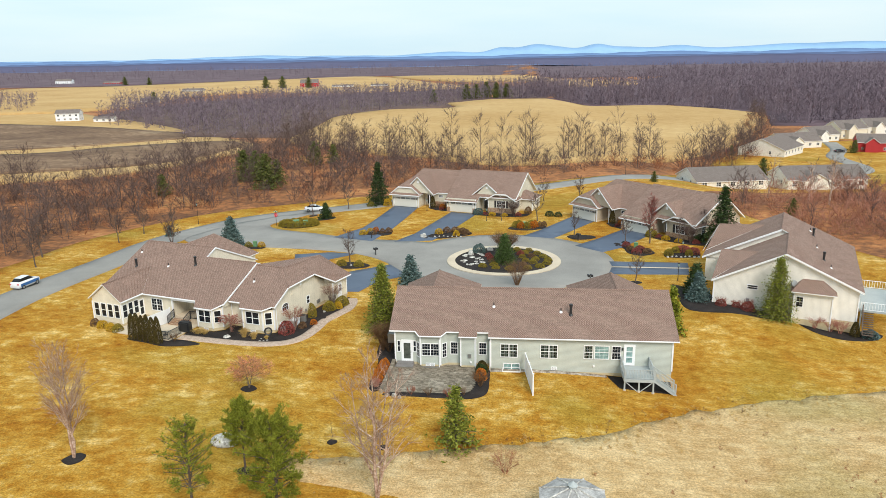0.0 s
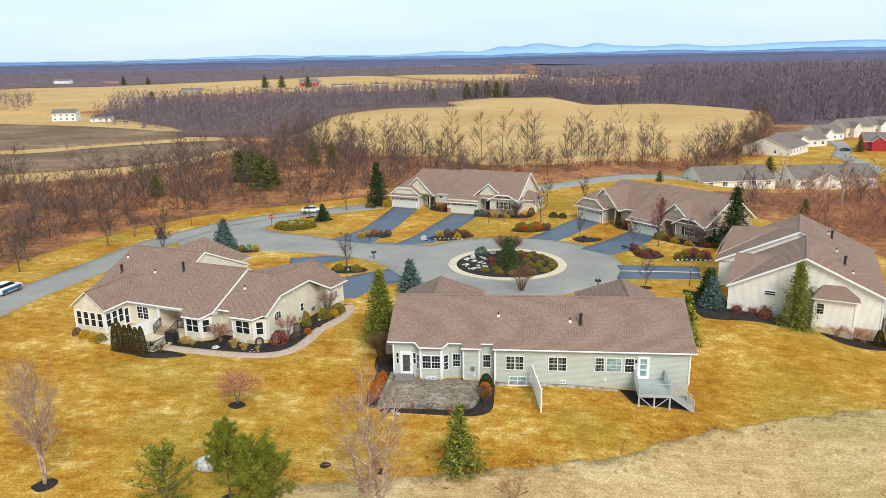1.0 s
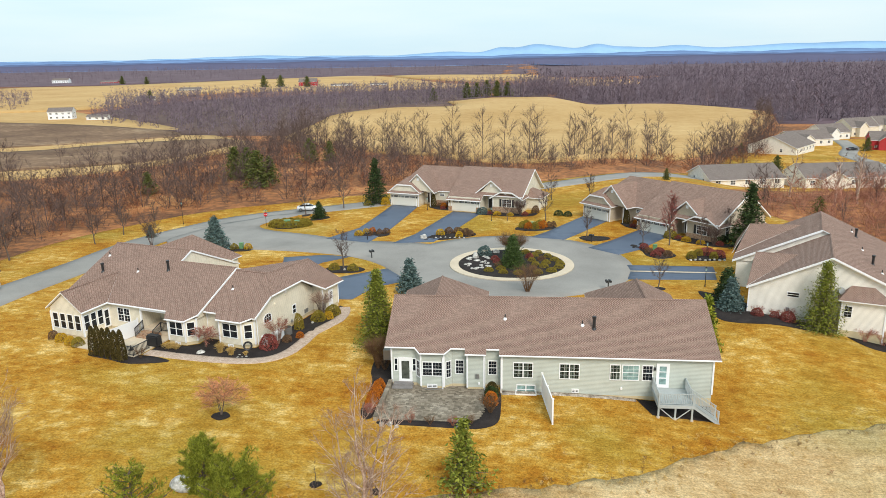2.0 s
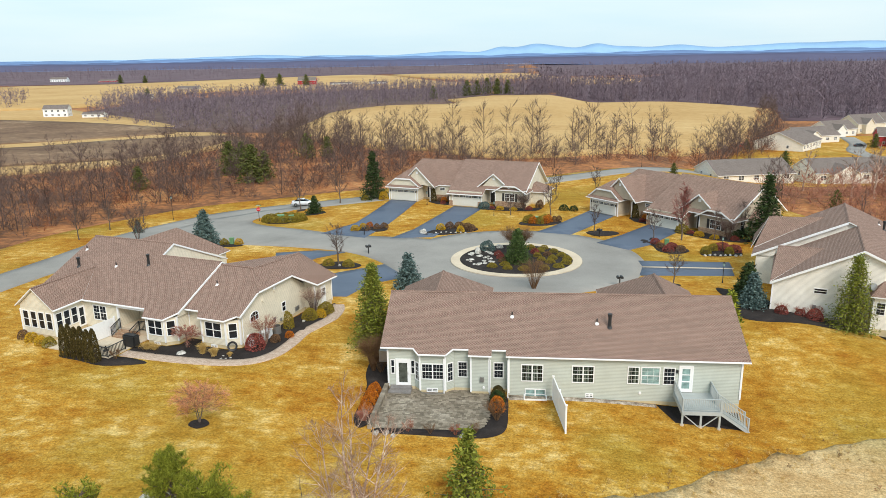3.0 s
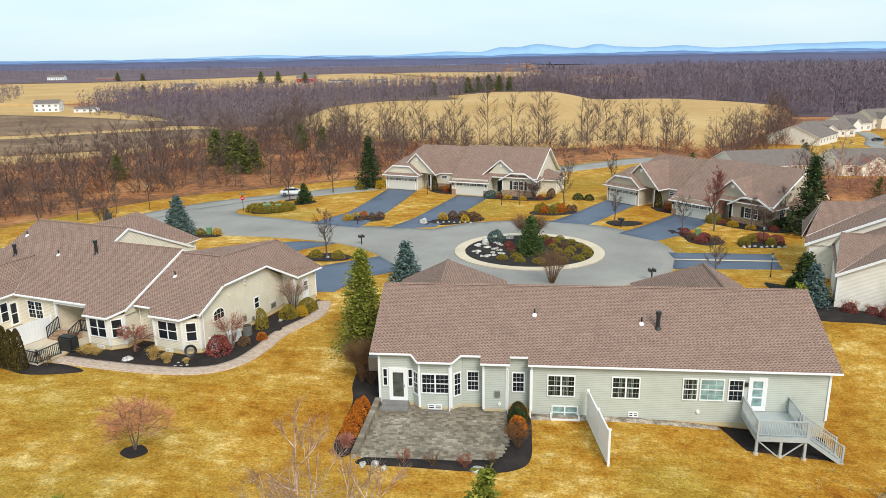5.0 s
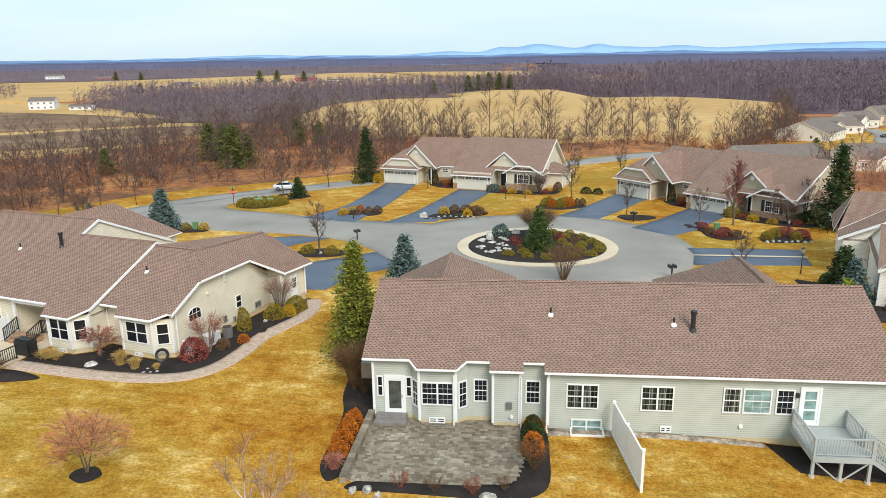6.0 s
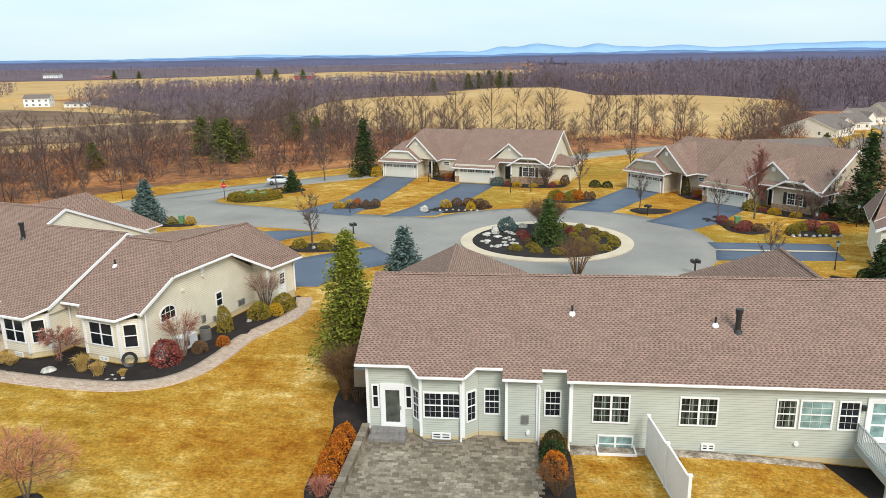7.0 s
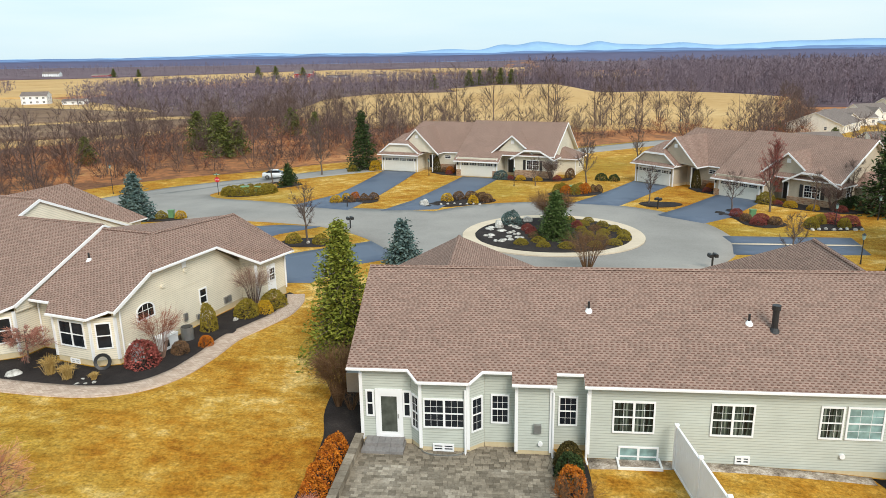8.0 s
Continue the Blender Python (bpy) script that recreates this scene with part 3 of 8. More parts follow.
# ---- houses ----
def window(parent, m, w, h, cols=2, rows=3, sashes=1, glass=None, trim=0.075, label=""):
    """A window on the wall plane y = 0 of m, its outside towards -y; sashes side by side."""
    win = finish("window", frame_ring(w, h, trim, 0.06), WHITE, parent, label)
    win.matrix_local = m
    sw = (w - 2 * trim - (sashes - 1) * 0.1) / sashes
    for s in range(sashes):
        x0 = -w / 2 + trim + s * (sw + 0.1)
        part("pane", boxes((x0, x0 + sw, -0.022, -0.012, trim, h - trim)), glass or GLASS, win)
        b = bmesh.new()
        if s < sashes - 1:
            box(b, x0 + sw, x0 + sw + 0.1, -0.055, 0, trim, h - trim)
        mid = h / 2
        box(b, x0, x0 + sw, -0.045, -0.02, mid - 0.03, mid + 0.03)
        for half in (trim, mid):
            top = mid - 0.03 if half == trim else h - trim
            for c in range(1, cols):
                xx = x0 + sw * c / cols
                box(b, xx - 0.006, xx + 0.006, -0.034, -0.02, half, top)
            for r in range(1, rows):
                zz = half + (top - half) * r / rows
                box(b, x0, x0 + sw, -0.032, -0.021, zz - 0.006, zz + 0.006)
        part("muntin", b, WHITE, win)
    return win


def frame_ring(w, h, t, d):
    return boxes((-w / 2, w / 2, -d, 0, 0, t), (-w / 2, w / 2, -d, 0, h - t, h), (-w / 2, -w / 2 + t, -d, 0, t, h - t), (w / 2 - t, w / 2, -d, 0, t, h - t))


def at(x, y, z, turn=0):
    return pose(x, y, z, 0, 0, turn)


def wall(parent, pts, mat, name="wall", z0=0.0, z1=3.0, base=None, thick=0.2):
    """A run of wall along points of the plan (outside to the right of the way), with a foundation strip below."""
    for (x0, y0), (x1, y1) in zip(pts, pts[1:]):
        d = Vector((x1 - x0, y1 - y0))
        n = Vector((-d.y, d.x)).normalized() * thick
        e = d.normalized() * 0.004
        x0, y0, x1, y1 = x0 + e.x, y0 + e.y, x1 - e.x, y1 - e.y
        b, f = bmesh.new(), bmesh.new()
        prism(b, [(x0, y0, z0), (x1, y1, z0), (x1, y1, z1), (x0, y0, z1)], (n.x, n.y, 0))
        o = n.normalized() * 0.02
        prism(f, [(x0 + o.x, y0 + o.y, -2.2), (x1 + o.x, y1 + o.y, -2.2), (x1 + o.x, y1 + o.y, z0 - 0.002), (x0 + o.x, y0 + o.y, z0 - 0.002)], (n.x, n.y, 0))
        part(name, b, mat, parent)
        part("foundation", f, FOUND, parent, "cream painted foundation")


def gable(parent, pts, d, mat):
    b = bmesh.new()
    prism(b, pts, d)
    part("gable_wall", b, mat, parent)


def posts(parent, pts, z0, z1, r=0.07):
    for x, y in pts:
        part("corner_trim", boxes((x - r, x + r, y - r, y + r, z0, z1)), WHITE, parent)


def flue(parent, x, y, z, h=1.2, r=0.14, name="flue", mat=None):
    b = bmesh.new()
    tube(b, (x, y, z - 0.5), (x, y, z + h - 0.12), r, r, 12)
    tube(b, (x, y, z + h - 0.22), (x, y, z + h), r * 1.35, r * 1.35, 12)
    tube(b, (x, y, z - 0.15), (x, y, z + 0.1), r * 2.0, r * 1.05, 12)
    part(name, b, mat or BLACK, parent)


def vent(parent, x, y, z, h=0.42):
    b = bmesh.new()
    tube(b, (x, y, z - 0.3), (x, y, z + h), 0.055, 0.055, 8)
    p = part("vent_pipe", b, BLACK, parent)
    b = bmesh.new()
    tube(b, (x, y, z - 0.12), (x, y, z + 0.1), 0.24, 0.09, 10)
    part("flashing", b, WHITE, p)


def roof(parent, polys, mat=None, thick=0.105):
    for pts in polys:
        b = bmesh.new()
        slab(b, pts, thick)
        part("roof_plane", b, [mat or SHINGLE, WHITE], parent)


def ridge_cap(parent, a, b, mat=None, r=0.14):
    a, b = Vector(a), Vector(b)
    m = bmesh.new()
    d = (b - a).normalized()
    s = d.cross((0, 0, 1)).normalized() * r
    up = Vector((0, 0, 1))
    prism(m, [a + s - 0.02 * up, a + 0.075 * up, a - s - 0.02 * up], b - a)
    part("ridge_cap", m, mat or SHINGLE, parent)


def garage_door(parent, m, w=4.9, h=2.15):
    g = finish("garage_door", boxes((-w / 2, w / 2, -0.03, 0.02, 0, h)), GARAGE, parent, "cream panelled garage door with a row of lights")
    g.matrix_local = m
    part("frame", boxes((-w / 2 - 0.12, -w / 2, -0.06, 0.02, 0, h), (w / 2, w / 2 + 0.12, -0.06, 0.02, 0, h), (-w / 2 - 0.12, w / 2 + 0.12, -0.06, 0.02, h, h + 0.14)), WHITE, g)
    for r in range(3):
        for c in range(8):
            x0, z0 = -w / 2 + 0.12 + c * (w - 0.16) / 8, 0.1 + r * 0.52
            part("door_panel", boxes((x0, x0 + (w - 0.16) / 8 - 0.1, -0.045, -0.03, z0, z0 + 0.4)), GARAGE, g)
    for c in range(4):
        x0 = -w / 2 + 0.2 + c * (w - 0.2) / 4
        pane = part("pane", boxes((x0, x0 + w / 4 - 0.3, -0.04, -0.03, h - 0.46, h - 0.12)), GLASS, g)
        b = bmesh.new()
        for k in range(1, 4):
            xx = x0 + (w / 4 - 0.3) * k / 4
            box(b, xx - 0.02, xx + 0.02, -0.05, -0.04, h - 0.46, h - 0.12)
        box(b, x0, x0 + w / 4 - 0.3, -0.049, -0.041, h - 0.3, h - 0.27)
        part("muntin", b, WHITE, pane)
    return g


def shutter(parent, m, h):
    b = boxes((-0.2, 0.2, -0.05, 0, 0, h))
    for k in range(9):
        z = 0.06 + k * (h - 0.12) / 9
        box(b, -0.16, 0.16, -0.065, -0.05, z, z + 0.05)
    s = part("shutter", b, BLACK, parent, "black louvred shutter")
    s.matrix_local = m


# -- grey house whose back faces the camera's way
h0 = thing("house", at(0, 0, 0), "long single-storey house with grey vinyl siding and a brown shingle roof", "house")
YW, YR, EZ, SL = 65.2, 65.8, 3.36, 0.475
back = [(-11.95, YR), (-9.7, YR), (-9.2, YW), (-7.1, YW), (-6.4, YR), (-5.0, YR), (-5.0, YW), (-3.5, YW), (-3.5, YR), (-1.95, YR), (-1.95, YW), (-1.9, YW)]
wall(h0, back, GREY_SIDING, z0=0.05, z1=3.36)
wall(h0, [(-1.9, YW), (16.35, YW), (16.35, 77.6), (15.2, 77.6)], GREY_SIDING, z0=-0.35, z1=3.32)
wall(h0, [(-12.1, 77.6), (-11.95, YR)], GREY_SIDING, z0=0.05, z1=3.5)
gable(h0, [(16.35, YW, 3.3), (16.35, 77.8, 3.3), (16.35, 71.5, 6.28)], (-0.2, 0, 0), GREY_SIDING)
gable(h0, [(-11.95, YR, 3.4), (-11.95, 77.8, 3.3), (-11.95, 71.5, 6.28)], (0.2, 0, 0), GREY_SIDING)


def rz(y):
    return EZ + SL * (y - 64.85)


eave = [(-12.5, 65.45), (-9.75, 65.45), (-9.25, 64.85), (-7.05, 64.85), (-6.5, 65.45), (-5.2, 65.45), (-5.2, 64.85), (-3.3, 64.85), (-3.3, 65.45), (-2.15, 65.45), (-2.15, 64.85), (16.9, 64.85)]
RY = 71.5
roof(h0, [[(x, y, rz(y)) for x, y in eave] + [(16.9, RY, rz(RY)), (-12.5, RY, rz(RY))], [(-12.5, RY, rz(RY)), (16.9, RY, rz(RY)), (16.9, 78.2, rz(64.8)), (-12.5, 78.2, rz(64.8))]], thick=0.1)
ridge_cap(h0, (-12.5, RY, rz(RY)), (16.9, RY, rz(RY)))
b = bmesh.new()
for (x0, y0), (x1, y1) in zip(eave, eave[1:]):
    d = Vector((x1 - x0, y1 - y0, 0))
    if d.length > 0.7:
        n = Vector((d.y, -d.x, 0)).normalized() * 0.08
        prism(b, [(x0, y0, rz(y0) - 0.1), (x1, y1, rz(y1) - 0.1), (x1, y1, rz(y1) - 0.02), (x0, y0, rz(y0) - 0.02)], n)
part("gutter", b, WHITE, h0)
for cx, top in ((-8.45, 6.52), (11.55, 6.5)):
    hw, ze = 4.7, 2.95
    wall(h0, [(cx + 4.3, 77), (cx + 4.3, 83.2), (cx - 4.3, 83.2), (cx - 4.3, 77)], GREY_SIDING, z0=-0.9, z1=2.9)
    roof(h0, [[(cx, 71.6, top), (cx, 77.9, top), (cx + hw, 83.6, ze), (cx + hw, 77.6, ze)], [(cx, 71.6, top), (cx, 77.9, top), (cx - hw, 83.6, ze), (cx - hw, 77.6, ze)], [(cx, 77.9, top), (cx + hw, 83.6, ze), (cx - hw, 83.6, ze)]])
    ridge_cap(h0, (cx, 71.7, top), (cx, 77.9, top))
    garage_door(h0, at(cx, 83.25, -0.9, 180))
posts(h0, [(-11.95, YR), (-9.2, YW), (-7.1, YW), (-5.0, YW), (-3.5, YW), (-1.9, YW), (16.35, YW)], 0.0, 3.3)
dk = at(-10.7, YR, 0.16)
for nm, bx, mt, lb in (("door_frame", boxes((-0.62, -0.45, -0.07, 0, 0, 2.35), (0.45, 0.62, -0.07, 0, 0, 2.35), (-0.45, 0.45, -0.07, 0, 2.1, 2.35), (-0.45, 0.45, -0.07, 0, 0, 0.12)), WHITE, "white storm door frame"), ("door", boxes((-0.45, -0.36, -0.05, 0, 0.12, 2.1), (0.36, 0.45, -0.05, 0, 0.12, 2.1), (-0.36, 0.36, -0.05, 0, 0.12, 0.24), (-0.36, 0.36, -0.05, 0, 2.0, 2.1)), WHITE, "white glazed back door"), ("door_pane", boxes((-0.36, 0.36, -0.03, -0.01, 0.24, 2.0)), DOOR_GLASS, "grey-green door glass"), ("door_handle", boxes((0.39, 0.43, -0.1, -0.05, 0.95, 1.15)), STEEL, "steel handle")):
    o = part(nm, bx, mt, h0, lb)
    o.matrix_local = dk
for x in (-11.56, -9.88):
    window(h0, at(x, YR, 1.15), 0.38, 1.3, 1, 1)
window(h0, at(-9.45, 65.5, 0.75, -50), 0.62, 1.65, 2, 2)
window(h0, at(-8.15, YW, 1.0), 1.86, 1.42, 3, 2, 2)
window(h0, at(-6.75, 65.5, 0.75, 41), 0.62, 1.65, 2, 2)
window(h0, at(-5.72, YR, 1.0), 0.82, 1.42, 3, 2)
window(h0, at(-2.75, YR, 1.0), 0.84, 1.42, 3, 2)
window(h0, at(-0.02, YW, 1.08), 1.78, 1.5, 2, 2, 2, CURTAIN_GLASS)
window(h0, at(4.05, YW, 1.08), 1.78, 1.5, 2, 2, 2, CURTAIN_GLASS)
window(h0, at(8.02, YW, 1.12), 0.95, 1.5, 3, 2, 1, CURTAIN_GLASS)
window(h0, at(9.35, YW, 1.12), 1.5, 1.5, 3, 2, 1, PALE_GLASS)
window(h0, at(10.8, YW, 1.12), 0.95, 1.5, 3, 2)
dk = at(12.1, YW, 0.55)
for nm, bx, mt, lb in (("door_frame", frame_ring(1.12, 2.25, 0.12, 0.07), WHITE, "white door frame"), ("door", boxes((-0.44, -0.3, -0.05, 0, 0.12, 2.13), (0.3, 0.44, -0.05, 0, 0.12, 2.13), (-0.3, 0.3, -0.05, 0, 0.12, 0.3), (-0.3, 0.3, -0.05, 0, 0.85, 0.95), (-0.3, 0.3, -0.05, 0, 1.45, 1.52), (-0.3, 0.3, -0.05, 0, 2.0, 2.13)), WHITE, "white glazed deck door"), ("door_pane", boxes((-0.3, 0.3, -0.03, -0.01, 0.3, 2.0)), PALE_GLASS, "curtained door glass")):
    o = part(nm, bx, mt, h0, lb)
    o.matrix_local = dk
part("wall_lamp", boxes((11.32, 11.46, 65.02, 65.2, 2.2, 2.45)), BLACK, h0)
b = bmesh.new()
tube(b, (8.6, 65.22, 0.35), (8.6, 65.1, 0.35), 0.11, 0.11, 12)
part("dryer_vent", b, WHITE, h0)
part("meter_box", boxes((-4.25, -3.92, 65.05, 65.2, 0.95, 1.35)), STEEL, h0)
b = bmesh.new()
tube(b, (-3.95, 65.22, 0.42), (-3.95, 65.08, 0.42), 0.1, 0.1, 12)
part("vent_hood", b, WHITE, h0)
for x0, x1 in ((-11.95, -9.7), (-6.4, -5.0), (-3.5, -1.95)):
    part("frieze", boxes((x0, x1, YR + 0.003, YR + 0.15, 3.364, 3.6)), GREY_SIDING, h0)
for x, z, w in ((4.6, -0.2, 0.62), (-8.2, -0.12, 0.95)):
    o = window(h0, at(x, YW - (0.02 if x < 0 else 0), z), w, 0.36, 1, 1, 2)
o = window(h0, at(0.25, YW - 0.02, -0.5), 1.7, 0.95, 1, 1, 2, PALE_GLASS)
b = boxes((-0.68, 1.18, 64.35, 64.43, -0.75, -0.1), (-0.68, -0.6, 64.43, YW, -0.75, -0.1), (1.1, 1.18, 64.43, YW, -0.75, -0.1))
part("window_well", b, WHITE, h0, "white egress window well")
b = bmesh.new()
for k in range(12):
    a0, a1 = math.pi * (1 + k / 12), math.pi * (1 + (k + 1) / 12)
    prism(b, [(-8.2 + 0.95 * math.cos(a0), 65.2 + 0.42 * math.sin(a0), -0.4), (-8.2 + 0.95 * math.cos(a1), 65.2 + 0.42 * math.sin(a1), -0.4), (-8.2 + 0.95 * math.cos(a1), 65.2 + 0.42 * math.sin(a1), -0.08), (-8.2 + 0.95 * math.cos(a0), 65.2 + 0.42 * math.sin(a0), -0.08)], (0.05 * math.cos(a0), 0.05 * math.sin(a0), 0))
part("window_well", b, STEEL, h0, "corrugated steel window well")
for x, y in ((-7.22, 65.08), (-3.42, 65.08), (-1.98, 65.08)):
    b = bmesh.new()
    tube(b, (x, y, 2.9), (x, y, -0.2), 0.05, 0.05, 8)
    tube(b, (x, y, -0.17), (x + 0.05, y - 0.6, -0.28), 0.05, 0.05, 8)
    part("downspout", b, WHITE, h0)
flue(h0, 6.35, 68.0, rz(68.0), 1.15)
vent(h0, 5.35, 68.35, rz(68.35))
vent(h0, -1.7, 68.9, rz(68.9))


# -- cream double house beside it
def frame_of(x, y, yaw):
    return at(x, y, 0, yaw)


h1 = thing("house", frame_of(-27.6, 71.6, -16), "cream sided double house with a brown shingle roof and white trim", "house")
Z1 = 0.62
wall(h1, [(-24.4, 16.0), (-24.4, -0.1), (-22.9, -0.1), (-22.9, -3.7), (-18.4, -3.7), (-18.4, -0.1)], CREAM_SIDING, z0=Z1, z1=3.32)
wall(h1, [(-18.4, -0.1), (-13.9, -0.1), (-13.9, 2.6), (-9.7, 2.6), (-9.7, -0.5)], CREAM_SIDING, z0=Z1, z1=3.4)
wall(h1, [(-9.7, -0.5), (-9.2, -1.25), (-7.05, -1.25), (-6.2, -0.4), (-6.2, 1.2)], CREAM_SIDING, z0=Z1, z1=3.06)
wall(h1, [(-6.2, 1.2), (-4.5, 1.2), (-4.5, 0.8), (-3.7, 0.05), (-0.95, 0.05), (0.15, 0.8), (0.15, 12.0), (1.45, 12.0), (1.45, 15.4), (-6.0, 15.4)], CREAM_SIDING, z0=Z1, z1=3.1)
part("porch_beam", boxes((-13.88, -9.72, -0.3, -0.1, 3.05, 3.4)), WHITE, h1)
part("porch_ceiling", boxes((-13.88, -9.72, -0.08, 2.58, 3.3, 3.38)), WHITE, h1)
part("porch_post", boxes((-13.98, -13.8, -0.2, -0.02, Z1, 3.3)), WHITE, h1)


def r1(v):
    return 3.5 + 0.45 * (v + 0.5)


def r3(v):
    return 3.6 + 0.48 * (v - 0.5)


RV, RV2, RV3, CZ = 8.4, 6.5, 6.4, 5.0
GU, GU2 = -5.95, -13.7
HA, HB = (-1.8, RV3, r3(RV3)), (-1.4, 13.8, 6.1)
roof(h1, [
    [(-24.9, -0.5, r1(-0.5)), (-10.0, -0.5, r1(-0.5)), (-9.4, -1.5, r1(-1.5)), (-6.95, -1.5, r1(-1.5)), (GU, -0.45, r1(-0.45)), (GU, RV2, r1(RV2)), (GU2, RV2, r1(RV2)), (GU2, RV, r1(RV)), (-24.9, RV, r1(RV))],
    [(-24.9, RV, r1(RV)), (GU2, RV, r1(RV)), (GU2, 17, r1(RV) - 4.0), (-24.9, 17, r1(RV) - 4.0)],
    [(GU2, RV2, r1(RV2)), (GU, RV2, r1(RV2)), (GU, 14, r1(RV2) - 3.4), (GU2, 14, r1(RV2) - 3.4)],
    # lower roof of the second home, with a clipped gable
    [(GU, 0.5, r3(0.5)), (-4.35, 0.5, r3(0.5)), (-3.85, -0.25, r3(-0.25)), (-0.85, -0.25, r3(-0.25)), (0.1, 0.45, r3(0.45)), (0.5, 0.45, r3(0.45)), (0.5, 3.42, CZ), HA, (GU, RV3, r3(RV3))],
    [(0.5, 3.42, CZ), (0.5, 9.4, CZ), HA],
    [(0.5, 9.4, CZ), HB, HA],
    [(0.5, 9.4, CZ), (1.8, 12.1, 3.3), (1.95, 15.9, 3.2), HB],
    [HB, (1.95, 15.9, 3.2), (-6.6, 15.9, 3.2)],
    [HA, HB, (-6.6, 15.9, 3.2), (-6.6, 11.0, 3.2), (GU, RV3, r3(RV3))],
    # the sun room's gable
    [(-20.6, -4.05, 5.5), (-20.6, 4.0, 5.54), (-18.05, -0.5, 3.56), (-18.05, -4.05, 3.5)],
    [(-20.6, -4.05, 5.5), (-20.6, 4.0, 5.54), (-23.2, -0.5, 3.56), (-23.2, -4.05, 3.5)],
    # the far garage wing
    [(-20.5, 9, 6.9), (-20.5, 16.5, 6.9), (-16, 20.5, 3.4), (-16, 9, 3.4)], [(-20.5, 9, 6.9), (-20.5, 16.5, 6.9), (-25, 20.5, 3.4), (-25, 9, 3.4)], [(-20.5, 16.5, 6.9), (-16, 20.5, 3.4), (-25, 20.5, 3.4)],
], thick=0.12)
wall(h1, [(-16.4, 16), (-16.4, 20.1), (-24.6, 20.1), (-24.6, 16)], CREAM_SIDING, z0=Z1, z1=3.3)
gable(h1, [(GU - 0.1, -0.3, 3.0), (GU - 0.1, -0.3, r1(-0.3) - 0.2), (GU - 0.1, RV2, r1(RV2) - 0.2), (GU - 0.1, 13.6, 3.5), (GU - 0.1, 13.6, 3.0)], (-0.2, 0, 0), CREAM_SIDING)
gable(h1, [(GU2 - 0.1, RV2 - 1, 3.2), (GU2 - 0.1, RV2 - 1, r1(RV2 - 1) - 0.2), (GU2 - 0.1, RV, r1(RV) - 0.2), (GU2 - 0.1, 16.5, 3.9), (GU2 - 0.1, 16.5, 3.2)], (-0.2, 0, 0), CREAM_SIDING)
gable(h1, [(-24.4, -0.1, 3.3), (-24.4, -0.1, r1(-0.1) - 0.2), (-24.4, RV, r1(RV) - 0.2), (-24.4, 16.5, 3.8), (-24.4, 16.5, 3.3)], (0.2, 0, 0), CREAM_SIDING)
gable(h1, [(0.15, 0.8, 3.08), (0.15, 0.8, r3(0.8) - 0.18), (0.15, 3.45, CZ - 0.17), (0.15, 9.4, CZ - 0.17), (0.15, 12.0, 3.25), (0.15, 12.0, 3.08)], (-0.2, 0, 0), CREAM_SIDING)
gable(h1, [(0.15, 11.95, 3.08), (0.15, 11.95, 4.5), (1.45, 11.95, 3.3), (1.45, 11.95, 3.08)], (0, 0.2, 0), CREAM_SIDING)
gable(h1, [(-22.9, -3.7, 3.3), (-22.9, -3.7, 3.55), (-20.6, -3.7, 5.3), (-18.4, -3.7, 3.55), (-18.4, -3.7, 3.3)], (0, 0.2, 0), CREAM_SIDING)
ridge_cap(h1, (-24.9, RV, r1(RV)), (GU2, RV, r1(RV)))
ridge_cap(h1, (GU2, RV2, r1(RV2)), (GU, RV2, r1(RV2)))
ridge_cap(h1, (GU, RV3, r3(RV3)), HA)
ridge_cap(h1, HA, HB)
ridge_cap(h1, HA, (0.5, 3.42, CZ))
ridge_cap(h1, HB, (1.95, 15.9, 3.2))
ridge_cap(h1, (-20.6, -4.05, 5.5), (-20.6, 4.0, 5.54))
# white rake boards and gutters
for a, e in (((GU, -0.45, r1(-0.45)), (GU, RV2, r1(RV2))), ((GU2, RV2, r1(RV2)), (GU2, RV, r1(RV))), ((GU2, RV, r1(RV)), (GU2, 16, r1(RV) - 3.53)), ((0.5, 0.45, r3(0.45)), (0.5, 3.42, CZ)), ((0.5, 9.4, CZ), (1.8, 12.1, 3.3))):
    b = bmesh.new()
    prism(b, [(a[0] + 0.003, a[1], a[2] - 0.2), (e[0] + 0.003, e[1], e[2] - 0.2), (e[0] + 0.003, e[1], e[2] - 0.01), (a[0] + 0.003, a[1], a[2] - 0.01)], (0.06, 0, 0))
    part("rake_board", b, WHITE, h1)
for a, e in (((-18.0, -0.5, r1(-0.5)), (-10.0, -0.5, r1(-0.5))), ((-9.4, -1.5, r1(-1.5)), (-6.95, -1.5, r1(-1.5))), ((-6.95, -1.5, r1(-1.5)), (GU, -0.45, r1(-0.45))), ((GU, 0.5, r3(0.5)), (-4.35, 0.5, r3(0.5))), ((-3.85, -0.25, r3(-0.25)), (-0.85, -0.25, r3(-0.25))), ((-0.85, -0.25, r3(-0.25)), (0.1, 0.45, r3(0.45))), ((0.5, 3.42, CZ), (0.5, 9.4, CZ)), ((1.8, 12.1, 3.3), (1.95, 15.9, 3.2)), ((-18.05, -4.05, 3.5), (-18.05, -0.5, 3.56))):
    d = Vector((e[0] - a[0], e[1] - a[1], 0))
    n = Vector((d.y, -d.x, 0)).normalized() * 0.08
    b = bmesh.new()
    prism(b, [(a[0], a[1], a[2] - 0.13), (e[0], e[1], e[2] - 0.13), (e[0], e[1], e[2] - 0.03), (a[0], a[1], a[2] - 0.03)], n)
    part("gutter", b, WHITE, h1)
